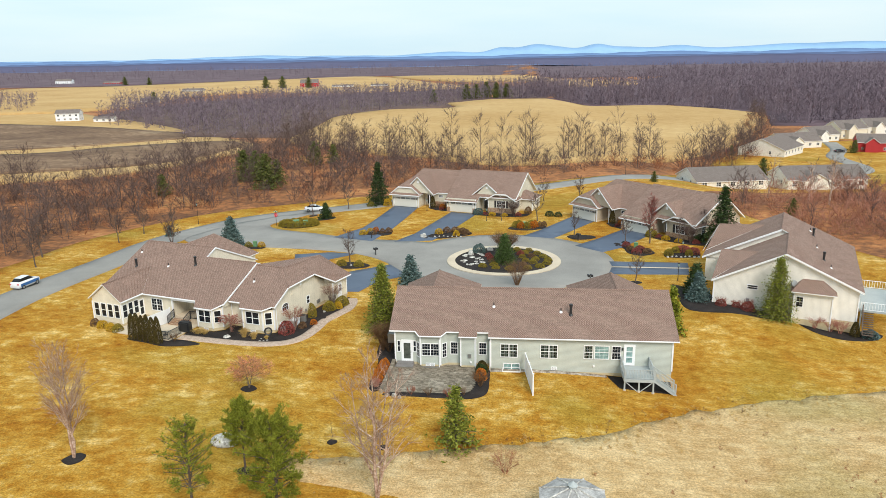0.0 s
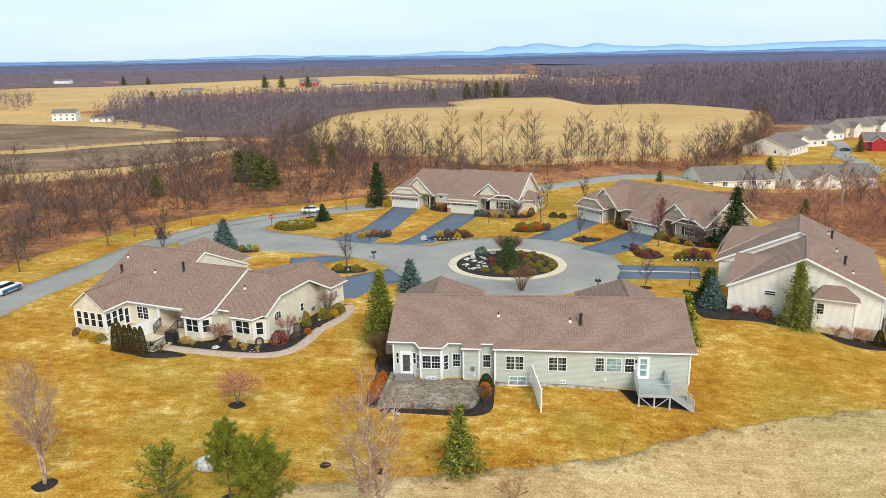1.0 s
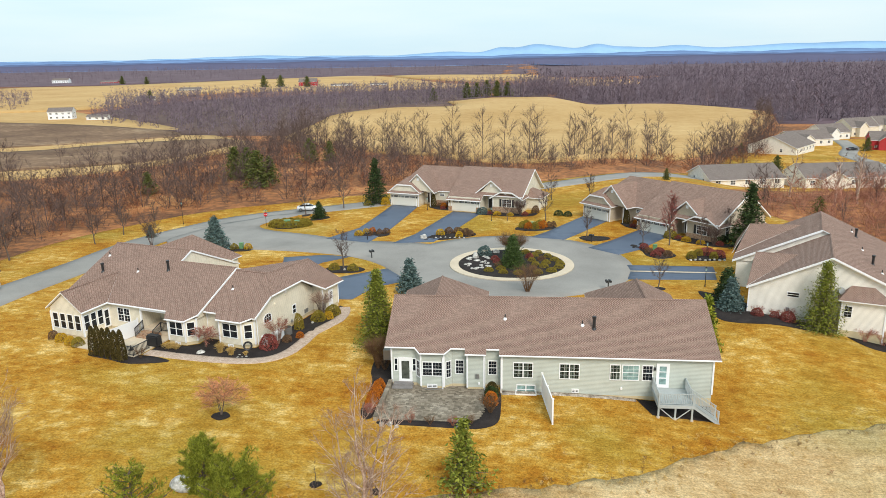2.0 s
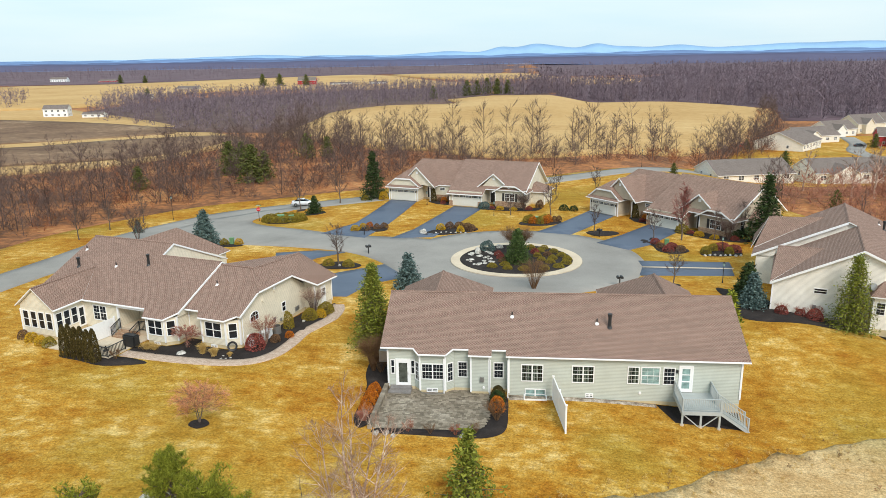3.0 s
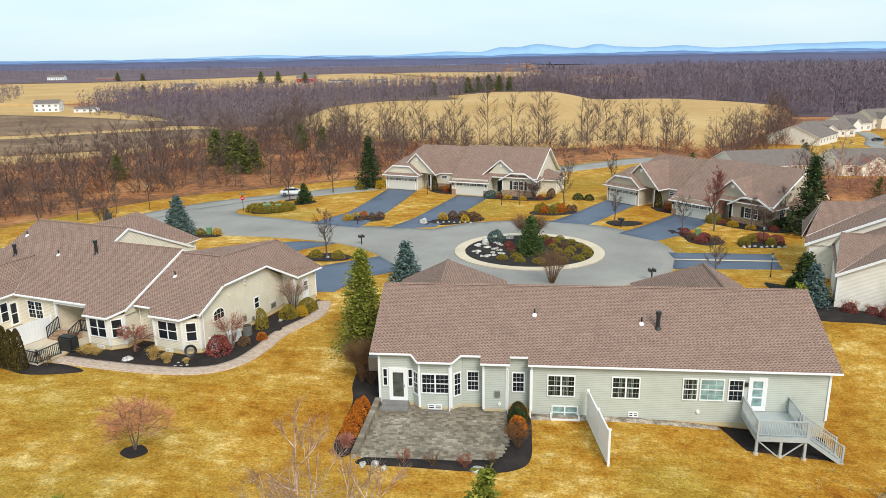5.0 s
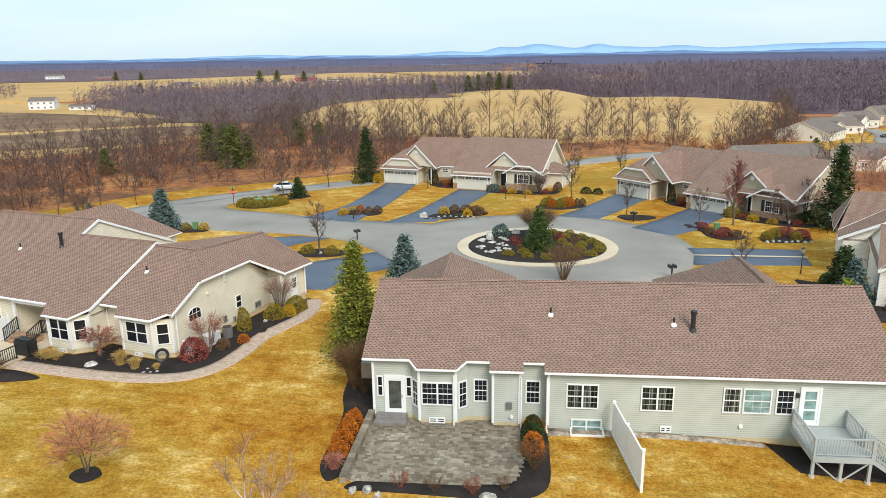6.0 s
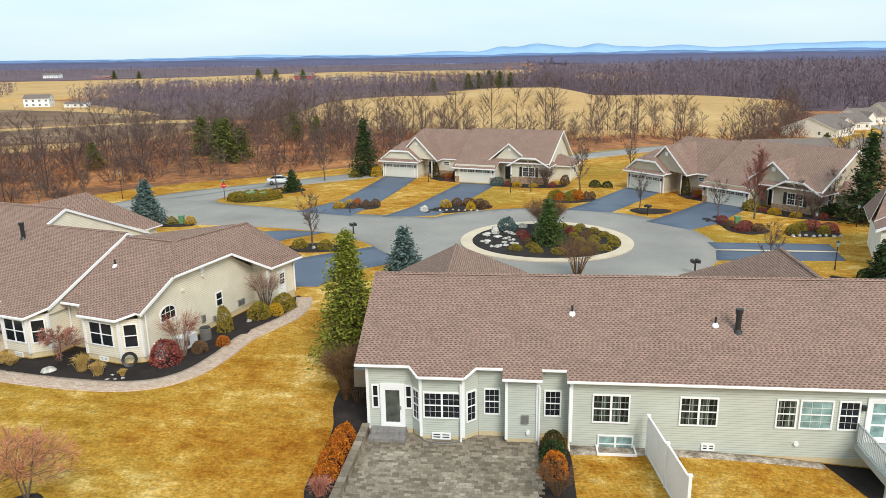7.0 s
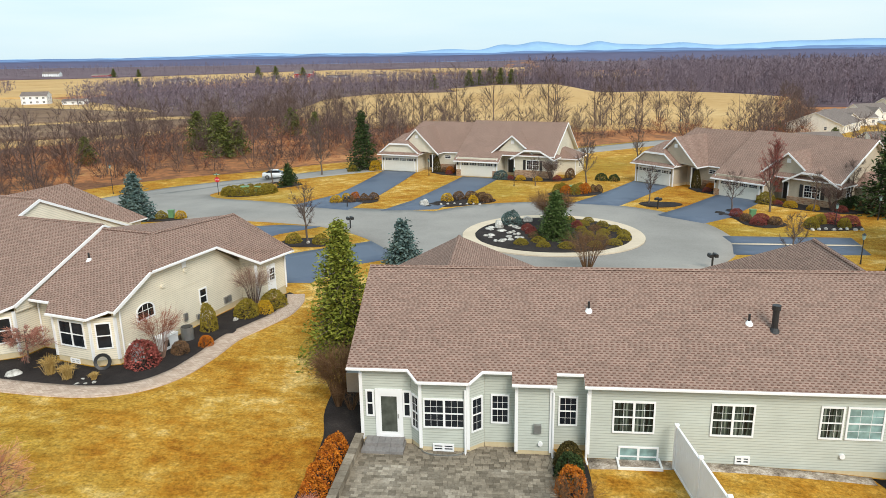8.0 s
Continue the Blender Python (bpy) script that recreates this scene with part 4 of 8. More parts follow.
posts(h1, [(-22.9, -3.7), (-18.4, -3.7), (-9.7, -0.5), (-9.2, -1.25), (-7.05, -1.25), (-6.2, -0.4), (-3.7, 0.05), (-0.95, 0.05), (0.15, 0.8), (1.45, 12.0), (1.45, 15.4)], Z1, 3.08)
for x in (-22.25, -21.2, -20.15, -19.1):
    window(h1, at(x, -3.7, 1.25), 0.82, 1.75, 1, 1)
for y in (-3.2, -2.3, -1.4):
    window(h1, at(-18.4, y, 1.25, 90), 0.76, 1.7, 1, 1)
window(h1, at(-18.4, -0.55, Z1 + 0.05, 90), 0.86, 2.1, 1, 1, trim=0.16, label="white glazed terrace door")
window(h1, at(-16.3, -0.1, 1.35), 1.75, 1.6, 2, 2, 2)
window(h1, at(-8.15, -1.25, 1.25), 1.75, 1.55, 1, 1, 2)
window(h1, at(-6.62, -0.83, 1.25, 45), 0.85, 1.55, 1, 1)
window(h1, at(-2.35, 0.05, 1.3), 1.9, 1.55, 1, 1, 2)
window(h1, at(-0.4, 0.43, 1.3, 34.3), 0.85, 1.55, 1, 1)
window(h1, at(0.15, 8.0, 1.5, 90), 0.72, 1.05, 1, 1)
window(h1, at(-8.1, -1.25, 0.28), 0.7, 0.3, 1, 1, 2)
window(h1, at(-2.4, 0.05, 0.28), 0.7, 0.3, 1, 1, 2)
# arched window in the clipped gable
b = bmesh.new()
for k in range(12):
    a0, a1 = math.pi * k / 12, math.pi * (k + 1) / 12
    p = [(0.15, 3.06 + r * math.cos(a), 2.75 + 0.62 * r * math.sin(a)) for r, a in ((0.72, a0), (0.72, a1), (0.62, a1), (0.62, a0))]
    prism(b, p, (0.06, 0, 0))
box(b, 0.15, 0.21, 2.34, 3.78, 2.2, 2.29), box(b, 0.15, 0.21, 2.34, 2.44, 2.29, 2.75), box(b, 0.15, 0.21, 3.68, 3.78, 2.29, 2.75)
aw = part("arched_window", b, WHITE, h1, "white-framed arched window")
b = bmesh.new()
prism(b, [(0.155, 2.44, 2.29), (0.155, 3.68, 2.29)] + [(0.155, 3.06 + 0.62 * math.cos(a), 2.75 + 0.385 * math.sin(a)) for a in np.arange(0, 3.2, math.pi / 12)], (0.015, 0, 0))
part("pane", b, GLASS, aw)
part("muntin", boxes((0.172, 0.185, 2.44, 3.68, 2.73, 2.76), (0.172, 0.185, 2.84, 2.87, 2.29, 3.08), (0.172, 0.185, 3.25, 3.28, 2.29, 3.08)), WHITE, aw)
part("side_door", boxes((1.45, 1.5, 13.2, 14.15, Z1 - 0.1, 2.65)), WHITE, h1, "white side door")
window(h1, at(1.5, 13.68, 1.5, 90), 0.7, 0.95, 3, 2, trim=0.06)
flue(h1, -14.2, 5.0, r1(5.0), 1.15)
flue(h1, -22.7, 3.7, r1(3.7), 1.0)
for x, y, z in ((-18.0, 4.3, r1(4.3)), (-24.0, 6.2, r1(6.2)), (-4.5, 3.8, r3(3.8))):
    vent(h1, x, y, z)
b = bmesh.new()
b.free()
for x, y, z in ((0.25, 1.1, 3.75), (-6.05, 1.1, 3.3), (1.55, 15.3, 3.0)):
    b = bmesh.new()
    tube(b, (x, y, z), (x, y, 0.5), 0.05, 0.05, 8)
    part("downspout", b, WHITE, h1)
for y, z, w, h in ((6.2, 1.0, 0.3, 0.45), (10.1, 0.85, 0.28, 0.4), (10.5, 0.85, 0.28, 0.4), (7.3, 0.7, 0.2, 0.3)):
    part("meter_box", boxes((0.15, 0.28, y - w / 2, y + w / 2, z, z + h)), STEEL, h1)
for y, z in ((4.6, 3.75), (6.6, 4.15)):
    b = bmesh.new()
    tube(b, (0.14, y, z), (0.26, y, z), 0.13, 0.13, 12)
    part("vent_hood", b, CREAM_SIDING, h1)
part("gable_vent", boxes((0.15, 0.21, 6.4, 6.75, 4.35, 4.7)), WHITE, h1)


# -- cream gabled house, its end wall towards the camera's way
h2 = thing("house", frame_of(26.0, 88.0, -20), "pale cream house with a broad gable end and brown shingle roof", "house")
ZB, RU, RZ, ER = -2.6, 8.1, 7.05, 3.1
TU, TZ, VE, VT = 7.15, 7.47, 22.6, 11.0
wall(h2, [(0, VT), (0, 0), (16.4, 0), (16.4, VE - 0.4)], PALE_SIDING, z0=ZB, z1=2.7)
gable(h2, [(0.0, 0, 2.7), (16.4, 0, 2.7), (16.4, 0, ER), (RU, 0, RZ - 0.2), (0.0, 0, 2.75)], (0, 0.2, 0), PALE_SIDING)
gable(h2, [(-2.3, VE - 0.6, 2.3), (16.4, VE - 0.6, 2.3), (16.4, VE - 0.6, ER), (TU, VE - 0.6, TZ - 0.2), (-2.3, VE - 0.6, 2.7)], (0, 0.2, 0), PALE_SIDING)
gable(h2, [(-2.3, VT + 0.35, 2.3), (RU, VT + 0.35, 2.3), (RU, VT + 0.35, RZ - 0.2), (TU, VT + 0.35, TZ - 0.2), (-2.3, VT + 0.35, 2.66)], (0, 0.2, 0), PALE_SIDING)
wall(h2, [(-2.3, VE - 0.4), (-2.3, VT + 0.35), (0, VT + 0.35)], PALE_SIDING, z0=ZB, z1=2.5)
gable(h2, [(0.0, 0.8, 2.7), (0.0, 0.8, 3.0), (0.3, 6.0, 5.0), (0.0, 10.6, 3.0), (0.0, 10.6, 2.7)], (0.2, 0, 0), PALE_SIDING)
roof(h2, [
    [(-0.3, -0.4, 2.75), (-0.3, VT + 0.3, 2.75), (RU, VT + 0.3, RZ), (RU, -0.4, RZ)],
    [(16.9, -0.4, ER), (16.9, VE, ER), (TU, VE, TZ), (TU, VT, TZ), (RU, VT, RZ), (RU, -0.4, RZ)],
    [(-2.8, VT, 2.6), (-2.8, VE, 2.6), (TU, VE, TZ), (TU, VT, TZ)],
    [(0.1, 6.0, 5.2), (4.75, 6.0, 5.3), (-0.3, -0.4, 2.8)], [(0.1, 6.0, 5.2), (4.75, 6.0, 5.3), (-0.3, VT + 0.2, 2.8)],
    [(-1.4, 18, 6.0), (4.9, 18, 6.36), (-2.7, 14.2, 2.72)], [(-1.4, 18, 6.0), (4.9, 18, 6.36), (-2.7, 21.8, 2.72)], [(-1.4, 18, 6.0), (-3.1, 14.2, 2.62), (-3.1, 21.8, 2.62)],
])
ridge_cap(h2, (0.1, 6.0, 5.2), (4.75, 6.0, 5.3))
b = bmesh.new()
prism(b, [(-2.8, VT - 0.003, 2.32), (TU, VT - 0.003, TZ - 0.26), (TU, VT - 0.003, TZ - 0.01), (-2.8, VT - 0.003, 2.59)], (0, -0.07, 0))
part("rake_board", b, WHITE, h2)
b = bmesh.new()
prism(b, [(-0.3, -0.403, 2.5), (RU, -0.403, RZ - 0.24), (RU, -0.403, RZ - 0.01), (-0.3, -0.403, 2.74)], (0, -0.06, 0))
part("rake_board", b, WHITE, h2)
b = bmesh.new()
prism(b, [(RU, -0.403, RZ - 0.24), (16.9, -0.403, ER - 0.24), (16.9, -0.403, ER - 0.01), (RU, -0.403, RZ - 0.01)], (0, -0.06, 0))
part("rake_board", b, WHITE, h2)
ridge_cap(h2, (RU, -0.4, RZ), (RU, VT, RZ))
ridge_cap(h2, (TU, VT, TZ), (TU, VE, TZ))
wall(h2, [(9.4, 0.1), (9.4, -1.3), (13.6, -1.3), (13.6, 0.1)], PALE_SIDING, z0=ZB, z1=2.7)
roof(h2, [[(9.0, -1.8, 2.75), (14.0, -1.8, 2.75), (12.4, 0.0, 4.0), (10.2, 0.0, 4.0)], [(9.0, -1.8, 2.75), (10.2, 0, 4.0), (9.0, 0, 2.75)], [(14.0, -1.8, 2.75), (12.4, 0, 4.0), (14.0, 0, 2.75)]])
part("foundation", boxes((5.0, 16.36, -0.03, 0.0, ZB, -0.75), (9.37, 13.63, -1.33, -1.3, ZB, -0.75)), FOUND, h2, "cream parged foundation")
window(h2, at(4.6, 0, 1.9), 1.3, 0.62, 1, 1)
window(h2, at(10.05, -1.3, 0.75), 0.85, 1.35, 2, 2)
window(h2, at(0, 0.9, 0.5, -90), 1.0, 1.9, 2, 2)
posts(h2, [(0, 0), (16.4, 0), (9.4, -1.3), (13.6, -1.3)], ZB, 2.7)
part("stone_veneer", boxes((-0.08, 0.0, 0.1, 2.4, -1.6, 0.5)), BRICK, h2, "tan stone veneer skirt")
part("meter_box", boxes((4.0, 4.35, -0.14, 0, 0.2, 0.65)), STEEL, h2)


def r2z(u):
    return RZ + (ER - RZ) * (u - RU) / (16.9 - RU)


flue(h2, 11.2, 16.5, r2z(11.2), 1.1)
flue(h2, 12.4, 5.6, r2z(12.4), 1.1)
for x, y in ((10.8, 18.5), (11.6, 10.5), (13.2, 3.4)):
    vent(h2, x, y, r2z(x))
b = bmesh.new()
tube(b, (9.2, -0.5, 3.4), (9.3, -0.62, 3.45), 0.42, 0.4, 16)
tube(b, (9.2, -0.4, 3.4), (9.2, 0.05, 3.2), 0.04, 0.04, 6)
part("satellite_dish", b, STEEL, h2)


# -- two double houses across the court
def rakes(parent, runs, y, t=0.24):
    """White boards under the sloping edges of a gable that faces -y."""
    for (x0, z0), (x1, z1) in runs:
        b = bmesh.new()
        prism(b, [(x0, y, z0 - t), (x1, y, z1 - t), (x1, y, z1 - 0.01), (x0, y, z0 - 0.01)], (0, -0.07, 0))
        part("rake_board", b, WHITE, parent)


def duplex(m, siding, label):
    h = thing("house", m, label, "house", "double houses across the court")
    wall(h, [(0, 13), (0, 0), (6.4, 0), (6.4, 3.2), (13.8, 3.2), (13.8, -1.2), (20.4, -1.2), (20.4, 2.4), (22.6, 2.4), (22.6, 0.6), (28.4, 0.6), (28.4, 14.4)], siding, z0=0.3, z1=2.9)
    wall(h, [(28.4, 5), (31, 5), (31, 10), (28.4, 10)], siding, z0=0.3, z1=2.5)
    rr = 7.7
    s = (rr - 2.8) / 8.1
    roof(h, [
        [(-0.4, 3.0, 3.0), (13.6, 3.0, 3.0), (13.6, 8.6, rr - 0.35), (3.6, 8.6, rr - 0.35)], [(13.6, 8.6, rr - 0.35), (3.6, 8.6, rr - 0.35), (-0.4, 14, 2.8), (13.6, 14, 2.8)], [(-0.4, 3.0, 3.0), (3.6, 8.6, rr - 0.35), (-0.4, 14, 2.8)],
        [(13.4, -1.7, 2.4), (20.8, -1.7, 2.4), (20.8, 8.2, rr), (13.4, 8.2, rr)],
        [(20.8, 0.1, 2.4 + 1.8 * (rr - 2.4) / 9.9), (28.9, 0.1, 2.4 + 1.8 * (rr - 2.4) / 9.9), (28.9, 8.2, rr), (20.8, 8.2, rr)],
        [(13.4, 8.2, rr), (28.9, 8.2, rr), (28.9, 15.2, 2.7), (13.4, 15.2, 2.7)],
        # garage gable with its lower front eave
        [(4.9, -0.2, 4.5), (3.2, 1.9, 5.86), (3.2, 7, 5.86), (6.9, 7, 2.9), (6.9, -0.2, 2.9)], [(1.5, -0.2, 4.5), (3.2, 1.9, 5.86), (3.2, 7, 5.86), (-0.5, 7, 2.9), (-0.5, -0.2, 2.9)], [(1.5, -0.2, 4.5), (4.9, -0.2, 4.5), (3.2, 1.9, 5.86)],
        [(-0.5, -0.7, 2.75), (6.9, -0.7, 2.75), (6.9, 0.0, 3.1), (-0.5, 0.0, 3.1)],
        # entry gable of the second home
        [(22.2, 0.5, 6.3), (22.2, 7, 6.3), (25.9, 7, 3.3), (25.9, 0.5, 3.3)], [(22.2, 0.5, 6.3), (22.2, 7, 6.3), (18.5, 7, 3.3), (18.5, 0.5, 3.3)],
        [(26.7, 0.0, 4.2), (25.5, 1.3, 4.85), (25.5, 4, 4.85), (29.0, 4, 2.9), (29.0, 0.0, 2.9)], [(24.3, 0.0, 4.2), (25.5, 1.3, 4.85), (25.5, 4, 4.85), (22.1, 4, 2.9), (22.1, 0.0, 2.9)], [(24.3, 0.0, 4.2), (26.7, 0.0, 4.2), (25.5, 1.3, 4.85)],
        # entry gable of the first home
        [(5.9, 0.6, 6.8), (5.9, 8, 6.8), (9.8, 8, 3.0), (9.8, 0.6, 3.0)], [(5.9, 0.6, 6.8), (5.9, 8, 6.8), (2.6, 8, 3.6), (2.6, 0.6, 3.6)],
        # side bay
        [(28.4, 4.6, 2.5), (31.5, 4.6, 2.5), (28.4, 6.5, 3.9)], [(31.5, 4.6, 2.5), (31.5, 10.4, 2.5), (28.4, 8.5, 3.9), (28.4, 6.5, 3.9)], [(31.5, 10.4, 2.5), (28.4, 10.4, 2.5), (28.4, 8.5, 3.9)],
    ], thick=0.16)
    gable(h, [(0.0, 0.02, 2.85), (6.4, 0.02, 2.85), (6.2, 0.02, 3.25), (4.85, 0.02, 4.33), (1.55, 0.02, 4.33), (0.2, 0.02, 3.25)], (0, 0.2, 0), siding)
    gable(h, [(28.4, 0.6, 2.85), (28.4, 8.2, rr - 0.2), (28.4, 14.4, 2.85)], (-0.2, 0, 0), siding)
    gable(h, [(19.4, 0.9, 3.3), (25.0, 0.9, 3.3), (22.2, 0.9, 6.1)], (0, 0.2, 0), siding)
    gable(h, [(22.6, 0.62, 2.7), (28.4, 0.62, 2.7), (28.2, 0.62, 3.2), (26.65, 0.62, 4.05), (24.35, 0.62, 4.05), (22.7, 0.62, 3.1)], (0, 0.2, 0), siding)
    rakes(h, (((-0.5, 2.9), (1.5, 4.5)), ((1.5, 4.5), (4.9, 4.5)), ((4.9, 4.5), (6.9, 2.9))), -0.2)
    rakes(h, (((22.1, 2.9), (24.3, 4.2)), ((24.3, 4.2), (26.7, 4.2)), ((26.7, 4.2), (29.0, 2.9))), 0.0)
    rakes(h, (((18.5, 3.3), (22.2, 6.3)), ((22.2, 6.3), (25.9, 3.3))), 0.5)
    rakes(h, (((2.6, 3.6), (5.9, 6.8)), ((5.9, 6.8), (9.8, 3.0))), 0.6)
    b = bmesh.new()
    prism(b, [(28.9, 0.1, 3.1), (28.9, 8.2, rr - 0.24), (28.9, 8.2, rr - 0.01), (28.9, 0.1, 3.35)], (0.07, 0, 0))
    prism(b, [(28.9, 8.2, rr - 0.24), (28.9, 15.2, 2.46), (28.9, 15.2, 2.69), (28.9, 8.2, rr - 0.01)], (0.07, 0, 0))
    part("rake_board", b, WHITE, h)
    for bx in ((-0.5, 6.9, -0.82, -0.7, 2.6, 2.74), (9.9, 13.4, 2.88, 3.0, 2.85, 2.98), (13.4, 20.8, -1.82, -1.7, 2.25, 2.38)):
        part("gutter", boxes(bx), WHITE, h)
    gable(h, [(3.0, 1.0, 3.4), (5.9, 1.0, 6.55), (9.4, 1.0, 3.0)], (0, 0.2, 0), siding)
    gable(h, [(13.75, 3.2, 2.7), (13.75, 8.2, rr - 0.3), (13.75, 13, 2.7)], (0.2, 0, 0), siding)
    posts(h, [(0, 0), (6.4, 0), (8.6, 1.1), (13.8, -1.2), (20.4, -1.2), (22.6, 0.6), (28.4, 0.6), (31, 5), (31, 10)], 0, 2.8)
    garage_door(h, at(3.2, -0.02, 0.05), 5.4)
    garage_door(h, at(17.2, -1.22, 0.05), 5.4)
    for x0, x1, y, hh in ((22.55, 28.45, 0.56, 1.05), (13.75, 14.5, -1.25, 1.0), (19.7, 20.45, -1.25, 1.0), (9.0, 13.8, 3.16, 1.0)):
        part("stone_veneer", boxes((x0, x1, y - 0.06, y + 0.1, -0.6, hh)), BRICK, h, "tan stone veneer skirt")
    window(h, at(25.5, 0.6, 1.15), 2.0, 1.5, 3, 2, 2)
    for x in (24.2, 26.8):
        shutter(h, at(x, 0.58, 1.15), 1.5)
    window(h, at(10.4, 3.2, 1.9), 1.1, 0.6, 2, 1)
    window(h, at(12.9, 3.2, 1.2), 0.9, 1.4, 2, 2)
    shutter(h, at(12.2, 3.18, 1.2), 1.4)
    window(h, at(28.4, 3.2, 1.2, 90), 0.9, 1.4, 2, 2)
    window(h, at(31, 7.5, 0.9, 90), 0.9, 1.5, 2, 2)
    for x, y in ((7.6, 3.18), (21.5, 2.38)):
        part("front_door", boxes((x - 0.46, x + 0.46, y - 0.06, y, 0.35, 2.4)), BLACK, h, "dark panelled front door")
        part("door_frame", boxes((x - 0.6, x - 0.46, y - 0.08, y, 0.35, 2.4), (x + 0.46, x + 0.6, y - 0.08, y, 0.35, 2.4), (x - 0.6, x + 0.6, y - 0.08, y, 2.4, 2.52)), WHITE, h)
    for x, y in ((0.35, -0.06), (6.05, -0.06), (13.98, -1.3), (20.2, -1.3)):
        part("wall_lamp", boxes((x - 0.09, x + 0.09, y - 0.15, y, 1.75, 2.1)), BLACK, h)
    for x, z in ((22.2, 5.0), (5.9, 5.3)):
        part("gable_vent", boxes((x - 0.25, x + 0.25, 0.84 if x > 6.5 else 0.94, 0.92 if x > 6.5 else 1.02, z, z + 0.5)), WHITE, h)
    return h


duplex(pose(-27.3, 154.0, -1.75, 0, 0, -18), SAND_SIDING, "sand-sided double house with two garages and brown shingle roof")
duplex(pose(11.95, 143.4, -1.65, 0, 0, -48), TAUPE_SIDING, "taupe-sided double house with two garages and brown shingle roof")


# -- farther houses
def far_house(x, y, yaw, w, d, h, siding, roofing, label, rise=2.6, wing=True, lift=0.0):
    o = thing("house", pose(x, y, land(x, y) + lift, 0, 0, yaw), label, "house")
    b = bmesh.new()
    prism(b, [(0, 0, -2), (w, 0, -2), (w, 0, h), (0, 0, h)], (0, d, 0))
    prism(b, [(0, 0.02, h), (0, d - 0.02, h), (0, d / 2, h + rise - 0.15)], (w, 0, 0))
    part("wall", b, siding, o)
    roof(o, [[(-0.4, -0.4, h - 0.1), (w + 0.4, -0.4, h - 0.1), (w + 0.4, d / 2, h + rise), (-0.4, d / 2, h + rise)], [(-0.4, d + 0.4, h - 0.1), (w + 0.4, d + 0.4, h - 0.1), (w + 0.4, d / 2, h + rise), (-0.4, d / 2, h + rise)]], roofing, 0.18)
    n = max(2, int(w / 4))
    for i in range(n):
        for k in range(max(1, int(h / 2.6))):
            window(o, at(w * (i + 0.5) / n, 0, 0.9 + 2.7 * k), 1.5, 1.3, 2, 2, 2)
    for k in range(max(1, int(h / 2.6))):
        for e, xx, tt in ((0, 0, -90), (1, w, 90)):
            window(o, at(xx, d * 0.3, 0.9 + 2.7 * k, tt), 1.0, 1.3, 2, 2), window(o, at(xx, d * 0.7, 0.9 + 2.7 * k, tt), 1.0, 1.3, 2, 2)
    if wing:
        b = bmesh.new()
        prism(b, [(w * 0.15, -2.5, -2), (w * 0.45, -2.5, -2), (w * 0.45, -2.5, h - 0.1), (w * 0.3, -2.5, h + rise * 0.6), (w * 0.15, -2.5, h - 0.1)], (0, 4, 0))
        part("wing_wall", b, siding, o)
        roof(o, [[(w * 0.13, -2.9, h - 0.15), (w * 0.3, -2.9, h + rise * 0.68), (w * 0.3, d / 2, h + rise * 0.68), (w * 0.13, d / 2, h - 0.15)], [(w * 0.47, -2.9, h - 0.15), (w * 0.3, -2.9, h + rise * 0.68), (w * 0.3, d / 2, h + rise * 0.68), (w * 0.47, d / 2, h - 0.15)]], roofing, 0.18)
    return o


far_house(53.4, 214.5, 12, 22, 15, 2.5, PALE_SIDING, GREY_SHINGLE, "white-sided low house with a grey shingle roof", 3.2, False, -1.8)
far_house(80, 217, 8, 24, 13, 3.0, PALE_SIDING, GREY_SHINGLE, "white-sided low house with a grey shingle roof and wing", 3.2)
far_house(114, 320, 53, 24, 20, 3.0, PALE_SIDING, GREY_SHINGLE, "white-sided house with a broad gable and grey roof", 4.4, False)
far_house(126, 358, 20, 22, 13, 3.2, PALE_SIDING, GREY_SHINGLE, "white-sided house with a grey roof", 3.6)
far_house(152, 390, 24, 17, 13, 3.6, PALE_SIDING, GREY_SHINGLE, "white-sided house with a grey roof and garage", 3.8)
far_house(172, 406, 24, 18, 13, 5.0, CREAM_SIDING, GREY_SHINGLE, "cream gabled house with a grey roof", 4.2)
far_house(194, 425, 14, 18, 13, 4.4, PALE_SIDING, GREY_SHINGLE, "pale gabled house with a blue-grey roof", 4.2)
far_house(154, 344, -12, 18, 11, 4.4, RED_SIDING, GREY_SHINGLE, "red sided house with white trim and a grey roof", 3.4)
far_house(-328, 488, 14, 16, 9, 5.6, WHITE, GREY_SHINGLE, "white two-storey farmhouse with a grey roof", 2.6, False)
far_house(-296, 482, 6, 14, 7, 2.4, WHITE, GREY_SHINGLE, "low white farm shed", 1.4, False)
far_house(-880, 1330, 10, 30, 14, 6, WHITE, GREY_SHINGLE, "distant white farm building", 3.5, False)
far_house(-760, 1290, 10, 30, 14, 3, RED_SIDING, GREY_SHINGLE, "distant low red barn", 2.5, False)
far_house(-385, 715, 20, 18, 10, 3, TAUPE_SIDING, GREY_SHINGLE, "weathered grey farm shed", 3, False)
far_house(-320, 1060, 8, 26, 16, 7, RED_SIDING, GREY_SHINGLE, "red barn with a pale metal roof", 5, False)
far_house(-270, 1050, 4, 30, 9, 3, WHITE, GREY_SHINGLE, "long pale farm shed", 1.5, False)
far_house(-215, 1060, 4, 24, 9, 3, WHITE, GREY_SHINGLE, "long pale farm shed", 1.5, False)
far_house(-455, 960, 10, 28, 12, 3, TAUPE_SIDING, GREY_SHINGLE, "dark open farm shed", 2.5, False)


